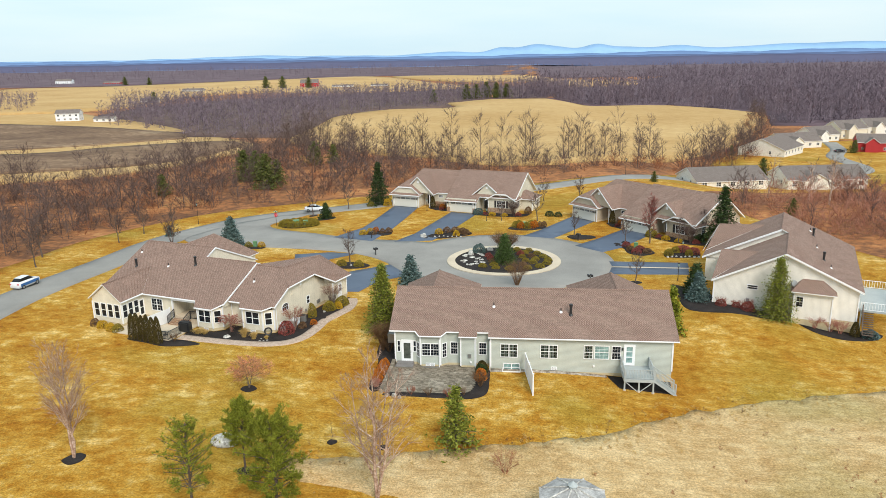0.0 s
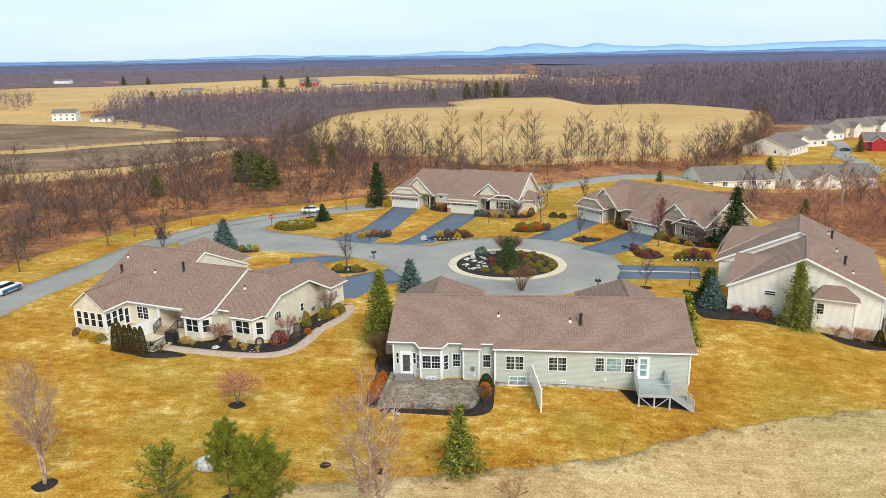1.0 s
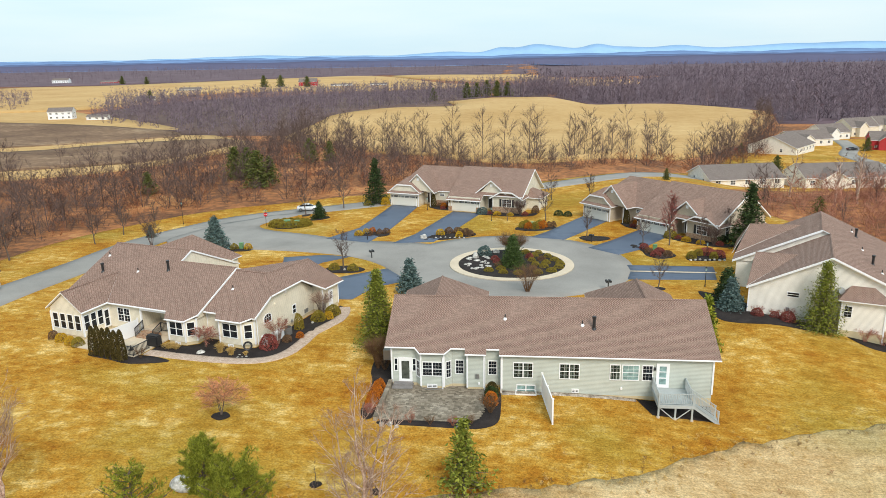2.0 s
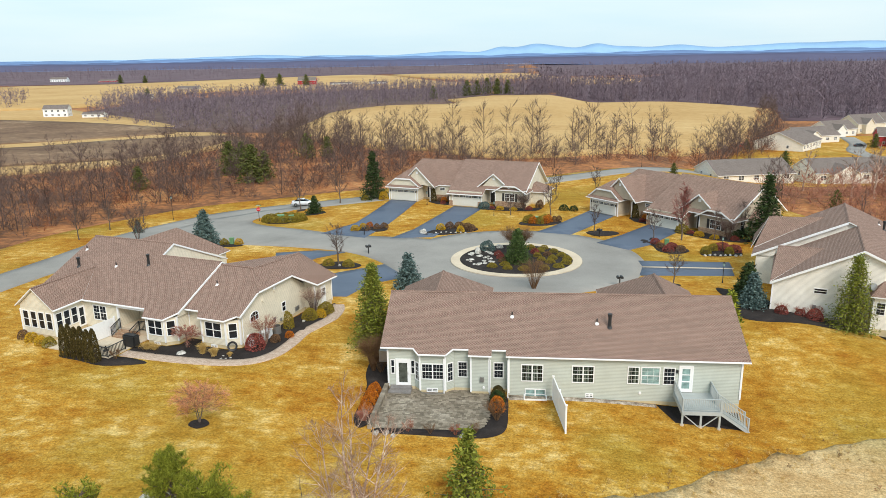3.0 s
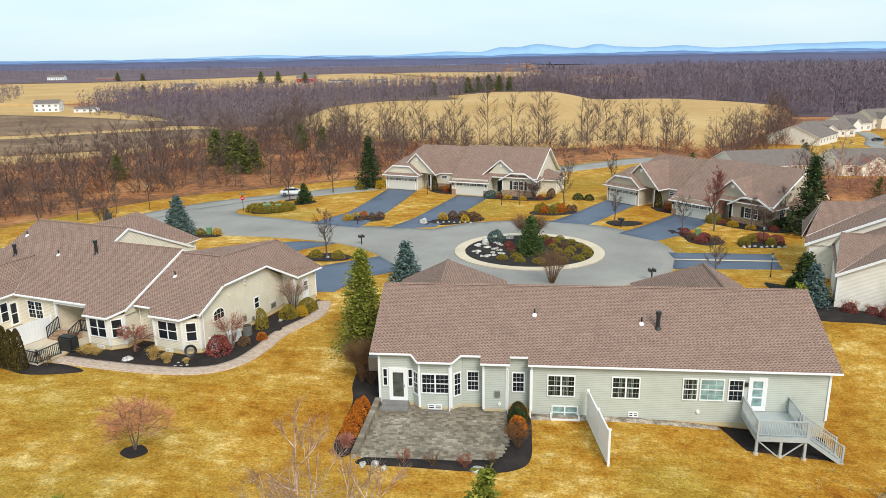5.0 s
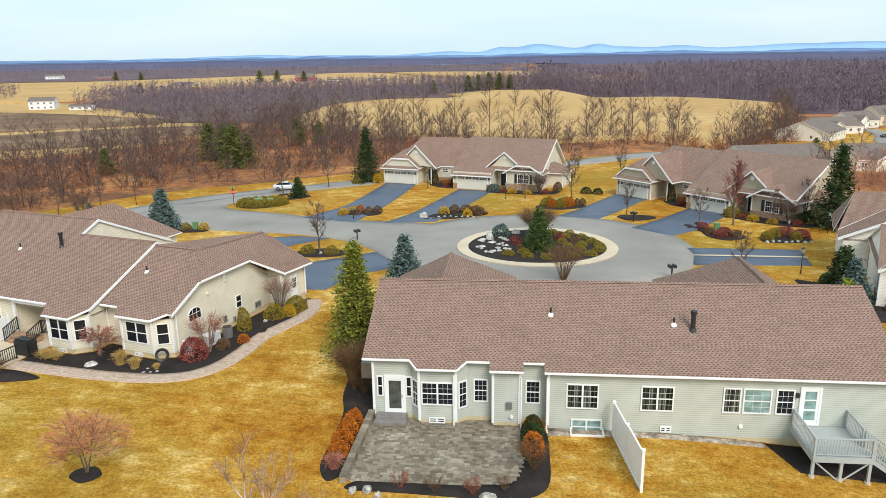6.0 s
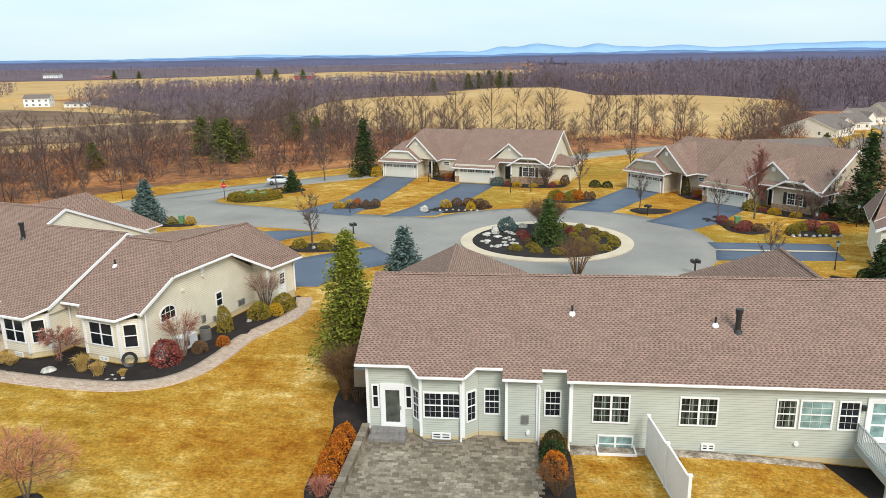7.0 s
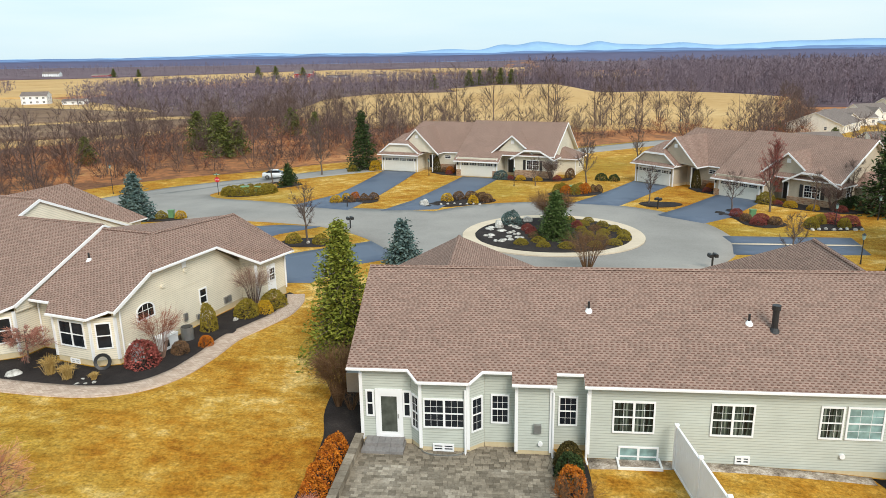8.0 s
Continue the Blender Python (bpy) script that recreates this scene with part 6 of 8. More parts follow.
def rail(parent, a, b, top=0.98, low=0.1, mat=None, step=0.14, post=0.05):
    """A run of baluster railing between two points of its floor line."""
    a, b = Vector(a), Vector(b)
    n = max(2, int((b - a).length / step))
    d = (b - a).normalized()
    s = Vector((d.y, -d.x, 0)).normalized() * 0.045
    for h, w in ((top, 0.05), (low, 0.035)):
        m = bmesh.new()
        up = Vector((0, 0, h))
        prism(m, [a + up - s, a + up + s, a + up + s + Vector((0, 0, w)), a + up - s + Vector((0, 0, w))], b - a)
        part("rail", m, mat or DECKING, parent)
    for i in range(n + 1):
        p = a + (b - a) * i / n
        r = post if i in (0, n) else 0.018
        spot = (parent.name, round(p.x, 1), round(p.y, 1))
        if i in (0, n) and spot in NEWELS:
            continue
        NEWELS.add(spot)
        part("newel" if i in (0, n) else "baluster", boxes((p.x - r, p.x + r, p.y - r, p.y + r, p.z + (0 if i in (0, n) else low), p.z + top + (0.06 if i in (0, n) else 0))), mat or DECKING, parent)


rail(deck, (DX0 + 0.03, 65.1, DZ), (DX0 + 0.03, DY0 + 0.03, DZ))
rail(deck, (DX0 + 0.03, DY0 + 0.03, DZ), (DX1 - 0.03, DY0 + 0.03, DZ))
rail(deck, (DX1 - 0.03, 65.1, DZ), (DX1 - 0.03, 63.2, DZ))
for k in range(8):
    z, x = DZ - 0.19 * (k + 1), DX1 + 0.05 + 0.26 * k
    part("tread", boxes((x, x + 0.29, DY0 + 0.1, DY0 + 1.1, z - 0.04, z)), DECKING, deck)
for y in (DY0 + 0.06, DY0 + 1.1):
    m = bmesh.new()
    prism(m, [(DX1, y, DZ - 0.02), (DX1 + 2.25, y, DZ - 1.62), (DX1 + 2.25, y, DZ - 1.9), (DX1, y, DZ - 0.3)], (0, 0.05, 0))
    part("stringer", m, DECKING, deck)
    rail(deck, (DX1 + 0.08, y, DZ - 0.1), (DX1 + 2.1, y, DZ - 1.5))
# ground strip below the deck, kept dark with the mulch material
drape("mulch_bed", [(9.9, 65.1), (16.3, 65.1), (16.0, 62.3), (10.9, 62.4)], MULCH, 0.06, 1.2, "dark strip of ground below the deck", "mulch", 0.2, 0.05)
drape("gravel_strip", [(-1.9, 65.15), (9.9, 65.15), (9.9, 64.6), (1.3, 64.5), (-1.9, 64.3)], GRAVEL, 0.06, 1.2, "brown gravel strip along the house wall", "gravel", 0.2, 0.04)

fence = thing("privacy_fence", at(0, 0, 0), "short run of white vinyl privacy fence", "fence")
fa, fb = Vector((1.66, 64.6, -0.35)), Vector((2.36, 59.3, -0.3))
for i in range(3):
    p = fa + (fb - fa) * i / 2
    top = 1.75 + 0.1 * i
    part("post", boxes((p.x - 0.065, p.x + 0.065, p.y - 0.065, p.y + 0.065, -0.9, top + 0.1)), WHITE, fence)
    part("post_cap", boxes((p.x - 0.09, p.x + 0.09, p.y - 0.09, p.y + 0.09, top + 0.1, top + 0.15)), WHITE, fence)
for i in range(2):
    p, q = fa + (fb - fa) * i / 2, fa + (fb - fa) * (i + 1) / 2
    top = 1.7 + 0.1 * i
    for k in range(14):
        a, e = p + (q - p) * (k + 0.04) / 14, p + (q - p) * (k + 0.96) / 14
        m = bmesh.new()
        prism(m, [(a.x, a.y, -0.3), (e.x, e.y, -0.3), (e.x, e.y, top), (a.x, a.y, top)], (0.03, 0, 0))
        part("board", m, WHITE, fence)
    for z in (-0.22, top):
        m = bmesh.new()
        prism(m, [(p.x - 0.03, p.y, z), (q.x - 0.03, q.y, z), (q.x - 0.03, q.y, z + 0.1), (p.x - 0.03, p.y, z + 0.1)], (0.09, 0, 0))
        part("rail", m, WHITE, fence)

step = thing("stone_steps", at(0, 0, 0), "two grey block steps up to the back door", "steps")
for z0, z1, y0, x0, x1 in ((-0.25, -0.02, 64.75, -11.85, -9.95), (-0.02, 0.16, 65.15, -11.75, -10.0)):
    for k in range(6):
        a, e = x0 + (x1 - x0) * k / 6, x0 + (x1 - x0) * (k + 1) / 6 - 0.012
        part("block", boxes((a, e, y0, 65.78, z0, z1)), STEP_STONE, step)
kerb = thing("retaining_wall", at(0, 0, 0), "low grey stone block wall along the patio", "wall")
for k in range(16):
    y = 58.9 + k * 0.42
    x = -12.25 + 0.012 * k
    part("block", boxes((x - 0.16, x + 0.16, y, y + 0.405, -0.3, 0.12 + 0.012 * k)), PAVER, kerb)
    part("capstone", boxes((x - 0.19, x + 0.19, y, y + 0.412, 0.122 + 0.012 * k, 0.18 + 0.012 * k)), PAVER, kerb)
for i, (x, y, w, h) in enumerate(((-12.95, 64.6, 1.15, 1.0), (-13.0, 63.5, 1.2, 1.05), (-13.05, 62.4, 1.2, 1.0), (-13.1, 61.4, 1.1, 0.9))):
    shrub(x, y, w, h, "rust", label="rust-orange clipped shrub beside the patio")
grass_tuft(-13.0, 60.1, 1.3, 0.95, 4, PINK_TWIG, "pinkish tan ornamental grass tuft")
for i, (x, y, k) in enumerate(((-2.75, 64.4, "arbor"), (-2.8, 63.5, "fir"), (-2.8, 62.5, "rust"))):
    shrub(x, y, 1.25, 1.15, k)
twig_shrub(-2.75, 60.9, 1.7, 1.4, BROWN, seed=8, n=110)
for i, (x, y) in enumerate(((-9.3, 58.7), (-7.6, 58.5), (-5.7, 58.4), (-4.2, 58.8))):
    twig_shrub(x, y, 0.9, 0.75, RED_TWIG if i % 2 == 0 else BROWN, seed=20 + i, n=50)
for i, (x, y, w) in enumerate(((-11.6, 58.2, 0.45), (-10.9, 58.3, 0.6), (-5.0, 58.2, 0.85), (-10.3, 57.9, 0.4))):
    stone(x, y, w, 0.3, i + 1, "rounded tan stone at the bed's edge")
twig_shrub(-13.9, 69.0, 2.0, 3.0, BROWN, "tall bare brown shrub at the house corner", 220, 9, thick=0.016)
twig_shrub(-13.2, 68.8, 2.0, 1.6, BROWN, "bare brown shrub at the house corner", 140, 10)
settle(conifer("tall yellow-green spruce beside the grey house", 8.2, 2.3, 32, YELLOW_FIR, layers=30, per=16, clumps=10, size=0.055, ragged=0.2, power=0.8), -14.9, 74.6)
settle(conifer("slender green spruce behind the grey house", 5.6, 1.6, 33, PINE, layers=18), 18.6, 77.0)
ac = thing("air_conditioner", at(-12.75, 68.2, 0.0), "grey air conditioner mounted on the house wall", "air conditioner")
part("body", boxes((-0.35, 0.35, -0.45, 0.45, 1.3, 2.3)), STEEL, ac)
part("grille", boxes((-0.38, -0.35, -0.38, 0.38, 1.38, 2.22)), BLACK, ac)
part("bracket", boxes((0.3, 0.85, -0.3, -0.22, 1.2, 1.3), (0.3, 0.85, 0.22, 0.3, 1.2, 1.3)), STEEL, ac)

# ---- cream double house: walk, beds, patio ----
L1 = frame_of(-27.6, 71.6, -16)


def w1(u, v):
    p = L1 @ Vector((u, v, 0))
    return (p.x, p.y)


walk_mid = curve_loop([w1(*p) for p in ((-9.6, -4.1), (-8.3, -4.0), (-5.2, -3.75), (-1.9, -3.3), (1.1, -2.6), (3.1, -1.4), (4.0, 0.6), (3.95, 3.3), (3.55, 6.2), (3.8, 8.7), (3.95, 11.1), (3.3, 13.6), (2.4, 15.2))], False, 8)
ribbon(walk_mid, 0.62, "pavement_walk", WALKWAY, 0.13, "curving pinkish paved garden walk", "path")
mulch(walk_mid + [w1(*p) for p in ((1.6, 15.6), (1.6, 12.1), (0.3, 11.9), (0.3, 0.7), (-0.9, -0.1), (-3.7, -0.1), (-4.6, 0.7), (-4.7, 1.1), (-6.0, 1.1), (-6.0, -0.5), (-7.0, -1.4), (-8.9, -1.4), (-9.8, -1.9))])
mulch(curve_loop([w1(*p) for p in ((-9.8, -4.9), (-14.6, -5.8), (-14.8, -6.7), (-12, -6.8), (-9.2, -6.9), (-5.9, -5.2), (-7.6, -4.7))], True, 4))
for i in range(6):
    x, y = w1(-14.4 + 0.78 * i, -6.3 - 0.03 * i)
    shrub(x, y, 0.92, 3.0 + 0.18 * (i % 2), "arbor", label="bronze-green columnar arborvitae in a clipped hedge row", group="arborvitae hedge")
for u, v, k, w in ((-22.1, -4.5, "brown", 1.1), (-20.6, -4.8, "gold", 1.3), (-19.0, -5.1, "gold", 1.1), (-17.9, -5.1, "yew", 1.3)):
    x, y = w1(u, v)
    shrub(x, y, w, 0.85, k)
tree_w = bare_tree("weeping bare ornamental tree in a mulch bed", 2.3, 1.5, 44, BARK, PINK_TWIG, 1, first=0.5, n_limb=18, n_sub=9, n_twig=14, up=0.05, radius=0.03, name="weeping_tree")
settle(tree_w, *w1(-4.9, -1.0))
for i, (u, v, w, h) in enumerate(((-2.4, -1.6, 1.2, 1.25), (-1.0, -1.75, 1.1, 1.0), (-8.2, -2.5, 1.7, 0.7), (-7.4, -2.4, 1.3, 0.6), (0.4, -1.3, 0.6, 0.5))):
    x, y = w1(u, v)
    grass_tuft(x, y, w, h, 10 + i)
for u, v, w, h, k, t in ((1.45, 1.1, 1.85, 1.45, "maroon", ""), (1.5, 6.7, 1.05, 1.75, "yew", "upright olive-green conical shrub"), (2.0, 9.9, 1.65, 1.1, "yew", ""), (2.75, 10.9, 1.1, 0.85, "gold", ""), (2.5, 12.3, 1.75, 1.15, "yew", ""), (2.9, 4.7, 0.9, 0.6, "rust", ""), (2.3, 3.2, 1.0, 0.75, "brown", "")):
    x, y = w1(u, v)
    shrub(x, y, w, h, k, label=t)
x, y = w1(1.75, 2.3)
twig_shrub(x, y, 2.5, 2.5, BIRCH_TWIG, "tall reddish bare shrub beside a utility box", 110, 12, RED_TWIG, low=0.12)
x, y = w1(1.75, 11.1)
twig_shrub(x, y, 2.3, 2.7, TWIG, "tall bare shrub against the cream wall", 130, 14, BIRCH_TWIG, low=0.12)
x, y = w1(-9.2, -5.4)
twig_shrub(x, y, 0.9, 0.9, BROWN, seed=15, n=60)
for i, (u, v, w) in enumerate(((-4.3, -2.4, 0.85), (1.9, 8.8, 0.5), (0.4, -1.9, 0.3), (0.0, -2.1, 0.3), (0.7, -1.6, 0.3), (-0.2, -1.5, 0.3))):
    x, y = w1(u, v)
    stone(x, y, w, 0.4 * w, 7 + i, "pale stone in the mulch bed")
x, y = w1(1.0, 3.5)
gen = thing("generator", pose(x, y, land(x, y) + 0.1, 0, 0, 74), "cream standby generator on a pad by the wall", "generator")
part("body", boxes((-0.65, 0.65, -0.35, 0.35, 0, 0.75)), WHITE, gen)
part("lid", boxes((-0.68, 0.68, -0.38, 0.38, 0.75, 0.82)), WHITE, gen)
part("grille", boxes((-0.5, -0.1, -0.362, -0.35, 0.2, 0.6)), BLACK, gen)
x, y = w1(0.75, 1.5)
ub = thing("utility_cabinet", pose(x, y, land(x, y) + 0.1, 0, 0, 74), "small white cabinet against the cream wall", "cabinet")
part("body", boxes((-0.3, 0.3, -0.2, 0.2, 0, 1.0)), WHITE, ub)
part("lid", boxes((-0.33, 0.33, -0.23, 0.23, 1.0, 1.06)), WHITE, ub)
x, y = w1(1.3, 5.0)
acu = thing("air_conditioner", pose(x, y, land(x, y) + 0.1), "grey round-cornered air conditioner on a pad", "air conditioner")
b = bmesh.new()
tube(b, (0, 0, 0), (0, 0, 0.8), 0.38, 0.38, 14)
part("body", b, STEEL, acu)
b = bmesh.new()
tube(b, (0, 0, 0.8), (0, 0, 0.83), 0.33, 0.33, 14)
part("fan_grille", b, BLACK, acu)
x, y = w1(-0.2, -0.1)
hose = thing("garden_hose", pose(x, y, land(x, y) + 0.5, 70, 0, 18), "coiled dark garden hose leaning on the wall", "hose")
b = bmesh.new()
for r in (0.32, 0.38, 0.44):
    for k in range(20):
        a0, a1 = 6.2832 * k / 20, 6.2832 * (k + 1) / 20
        tube(b, (r * math.cos(a0), r * math.sin(a0), 0), (r * math.cos(a1), r * math.sin(a1), 0), 0.035, 0.035, 5, False)
part("coil", b, BLACK, hose)
# terrace with steps, rails and privacy panel
terr = thing("terrace", L1 @ at(0, 0, 0), "paved terrace with brick steps between the wings", "terrace")
part("paving", boxes((-18.3, -9.9, -5.6, -0.12, -0.5, 0.4)), CONCRETE, terr)
part("porch_floor", boxes((-13.8, -9.8, -0.1, 2.55, 0.34, 0.95)), CONCRETE, terr)
for k in range(3):
    part("tread", boxes((-13.6, -11.2, -1.5 + 0.4 * k, -1.1 + 0.4 * k, 0.4, 0.54 + 0.14 * k)), BRICK, terr)
for a, e in (((-13.6, -1.5, 0.45), (-13.6, -0.3, 0.95)), ((-11.2, -1.5, 0.45), (-11.2, -0.3, 0.95)), ((-11.2, -0.2, 0.95), (-9.9, -0.2, 0.95)), ((-13.0, -5.5, 0.4), (-10.0, -5.5, 0.4)), ((-10.0, -5.5, 0.4), (-10.0, -3.4, 0.4))):
    rail(terr, a, e, 0.95, 0.1, BLACK, 0.16, 0.03)
pf = thing("privacy_fence", L1 @ at(-13.9, -0.7, 0, 84), "white vinyl privacy panel on the terrace", "fence")
for k in range(16):
    part("board", boxes((-0.25 * k - 0.24, -0.25 * k, -0.02, 0.02, 0.46, 2.15)), WHITE, pf)
for x in (0.0, -4.0):
    part("post", boxes((x - 0.06, x + 0.06, -0.06, 0.06, 0.4, 2.3)), WHITE, pf)
gr = thing("covered_grill", L1 @ at(-10.0, -2.6, 0.4), "barbecue under a black cover", "grill")
b = boxes((-0.75, 0.75, -0.4, 0.4, 0, 1.2))
bmesh.ops.bevel(b, geom=b.edges[:], offset=0.12, segments=2, affect="EDGES")
part("cover", b, BLACK, gr)
tb = thing("patio_table", L1 @ at(-11.5, -4.3, 0.4), "round tan patio table", "table")
b = bmesh.new()
tube(b, (0, 0, 0.7), (0, 0, 0.75), 0.6, 0.6, 18)
part("tabletop", b, CONCRETE, tb)
b = bmesh.new()
tube(b, (0, 0, 0), (0, 0, 0.7), 0.06, 0.06, 8)
tube(b, (0, 0, 0), (0, 0, 0.05), 0.3, 0.25, 12)
part("pedestal", b, BLACK, tb)

# ---- the island ----
ix, iy = ISLAND
mulch([(ix + 7.9 * math.cos(a), iy + 7.9 * math.sin(a)) for a in np.arange(0, 6.28, 0.12)], "dark mulch of the round planted island", 0.17)
cen = settle(conifer("dense green spruce in the middle of the island", 4.7, 2.2, 41, MID_FIR, layers=20, per=14, clumps=9, size=0.065, ragged=0.08), -1.3, 107.3)
twig_shrub(-1.4, 113.0, 4.4, 3.4, TWIG, "large round bare shrub on the island", 320, 17, BROWN, thick=0.02)
shrub(-5.7, 113.6, 2.2, 1.5, "blue", label="blue-green globe spruce on the island")
stone(-7.0, 112.0, 1.25, 0.95, 5, "large pale boulder on the island")
stone(-3.9, 114.8, 1.1, 0.7, 6, "pale boulder on the island")
for i, (x, y, w) in enumerate(((-4.7, 104.9, 1.7), (-2.6, 103.9, 1.6), (-0.4, 103.6, 2.0), (2.3, 104.2, 1.7), (4.2, 105.2, 1.9), (5.3, 107.2, 1.8), (-3.0, 105.9, 1.7), (1.6, 106.3, 1.6), (3.2, 107.6, 1.7), (5.6, 109.2, 1.7), (3.6, 109.6, 1.7), (2.0, 108.6, 1.5), (4.9, 111.2, 1.7), (3.0, 111.5, 1.6), (1.5, 110.8, 1.5), (3.9, 113.2, 1.6), (1.9, 113.4, 1.7), (0.6, 115.2, 1.8), (2.6, 115.0, 1.6), (-3.4, 107.8, 1.4))):
    odd = i in (7, 13, 19)
    shrub(x, y - 0.3, w * 0.84, 0.66, "brown" if odd else "yew", group="clipped mounds on the island", label="brownish clipped mound on the island" if odd else "clipped olive mounded yew on the island")
for x, y in ((-3.6, 109.2), (-4.0, 110.8), (1.2, 112.3)):
    shrub(x, y, 1.3, 0.8, "maroon")
rs = random.Random(5)
for i in range(26):
    a, r = rs.uniform(2.35, 3.9), rs.uniform(3.4, 7.3)
    fs = stone(ix + r * math.cos(a), iy + r * math.sin(a) * 0.8 + 0.2, rs.uniform(0.5, 0.9), 0.2, i, "flat pale stepping stone on the island", name="flat_stone")
    fs.location.z += 0.14
twig_shrub(0.7, 94.6, 3.4, 3.3, BROWN, "bare reddish brown shrub behind the grey house", 160, 18)

# ---- evergreens, street trees and court beds ----
spruce = conifer("blue-grey spruce on the lawn", 5.4, 2.5, 51, SPRUCE, layers=22, per=12, clumps=7, size=0.085, ragged=0.06, power=0.95, droop=0.1, group="blue spruces", name="blue_spruce")
settle(spruce, -50.2, 116.8)
mulch(blob(-47.5, 117.2, 2.0, stretch=1.9))
for x, y, s in ((-67.6, 128.4, 0.4), (-14.4, 93.6, 0.8), (24.3, 88.7, 0.7)):
    place(spruce, x, y, s, 90 * s)
settle(conifer("tall dark spruce at the field edge", 9.6, 2.8, 52, FIR, layers=24, per=10, size=0.085, ragged=0.18), -31.0, 156.2)
settle(conifer("broad dark green spruce on the lawn", 3.3, 1.7, 53, FIR, layers=16, per=11, size=0.11), -40.3, 144.4)
mulch(blob(-40.3, 144.2, 2.0, stretch=1.2))
settle(conifer("tall dark spruce at the end of the taupe house", 10.2, 3.0, 54, FIR, layers=24, per=10, size=0.085, ragged=0.18), 35.2, 119.5)
settle(conifer("pale olive cedar against the cream gable wall", 7.9, 2.1, 55, YELLOW_FIR, layers=30, per=13, clumps=9, size=0.056, ragged=0.3, power=0.75), 32.5, 83.6)
settle(conifer("dark rounded spruce beside the driveway", 4.2, 1.7, 56, FIR, layers=18, per=12, size=0.11, power=0.55), 24.6, 91.6)
street_tree = bare_tree("bare round-headed street tree", 6.0, 2.3, 61, n_limb=14, n_sub=7, n_twig=9, first=0.3, up=1.1, group="street trees", thick=1.5)
settle(street_tree, -76.5, 100.5)
for i, (x, y, s) in enumerate(((-74, 121, 0.9), (-74.4, 131, 0.9), (-72.6, 139.5, 0.85), (-37.4, 153.2, 1.1), (-44.4, 149.0, 1.0), (-25.8, 104.8, 0.95), (17.6, 97.2, 0.75), (10.9, 125.9, 0.75), (19.5, 121.5, 0.75), (4.6, 139.5, 1.0), (14.5, 158, 1.0), (6.5, 160, 0.9), (28.5, 121.5, 0.75), (33.5, 124, 0.9), (-2.6, 139.4, 0.65), (-80.5, 108, 1.2))):
    place(street_tree, x, y, s, 67 * i)
    if 3 < i < 9 and i != 5:
        mulch(blob(x, y, 0.9))
settle(bare_tree("tall bare multi-stemmed shrub tree by the street", 6.8, 2.0, 62, TWIG, TWIG, 7, first=0.25, n_limb=8, n_sub=5, n_twig=6, radius=0.008, thick=1.3), -62.5, 118.8)
settle(bare_tree("reddish bare oval-crowned maple", 8.4, 2.3, 63, BARK, MAROON, 1, first=0.22, n_limb=26, n_sub=8, n_twig=9, up=2.2, radius=0.016, thick=1.7), 23.6, 121.0)
mulch(blob(-25.8, 104.8, 2.3, stretch=1.25))
shrub(-27.2, 104.6, 1.6, 0.95, "yew"), shrub(-24.3, 104.2, 1.6, 0.95, "yew")
stone(-25.6, 104.2, 0.5, 0.3, 2, "pale stone in the mulch bed")

# hedge round the utility boxes at the junction
mulch(blob(-44.5, 138.6, 3.2, 10, 0.1, 1.5, -0.45))
for k in range(16):
    a = 6.2832 * k / 16
    px, py = 4.1 * math.cos(a), 2.0 * math.sin(a)
    shrub(-44.5 + px * 0.9 + py * 0.43, 138.6 - px * 0.43 + py * 0.9, 1.9, 1.15, "yew", label="clipped olive hedge shrub round utility boxes", group="hedge round utility boxes")
BOXG = rough_mat("green_utility_paint", [(0.3, (0.10, 0.22, 0.10)), (0.7, (0.16, 0.32, 0.15))], 1, 8, 0.5, 0.05, 0.003, 0.4)


def utility_box(x, y, w, h, turn=0):
    o = thing("utility_box", pose(x, y, land(x, y) + 0.08, 0, 0, turn), "green metal utility box among clipped shrubs", "utility box")
    part("body", boxes((-w / 2, w / 2, -w * 0.4, w * 0.4, 0, h * 0.85)), BOXG, o)
    part("lid", boxes((-w / 2 - 0.03, w / 2 + 0.03, -w * 0.4 - 0.03, w * 0.4 + 0.03, h * 0.85, h)), BOXG, o)


utility_box(-45.2, 138.9, 1.2, 1.1, 20), utility_box(-43.0, 138.2, 0.9, 1.0, 20), utility_box(-46.2, 117.6, 0.6, 1.0)
shrub(-47.4, 117.4, 1.5, 0.9, "yew"), shrub(-45.0, 117.4, 1.4, 0.9, "gold"), shrub(-52.8, 117.5, 1.3, 0.8, "gold")

# court-side beds
mulch(blob(-26.0, 127.0, 2.4, 9, 0.12, 1.35))
for x, y, k, w in ((-28.2, 126.0, "gold", 1.6), (-27.2, 127.6, "gold", 1.3), (-24.8, 127.3, "brown", 1.2), (-23.7, 128.0, "brown", 1.4), (-26.3, 128.6, "rust", 1.2), (-26.2, 126.0, "brown", 1.0)):
    shrub(x, y, w, 0.85, k)
mulch(curve_loop([(-17.4, 123.3), (-13, 123.2), (-8.2, 126.2), (-8.6, 129.0), (-13, 129.4), (-15.2, 127)], True, 4))
for x, y, k, w in ((-14.0, 127.0, "gold", 1.6), (-12.6, 128.3, "brown", 1.6), (-11.0, 128.4, "brown", 1.8), (-9.6, 127.6, "brown", 1.7), (-8.9, 126.6, "brown", 1.6), (-10.6, 125.4, "gold", 1.3)):
    shrub(x, y, w, 1.0, k)
stone(-16.6, 124.2, 1.3, 0.75, 9, "pale grey boulder in the mulch bed")
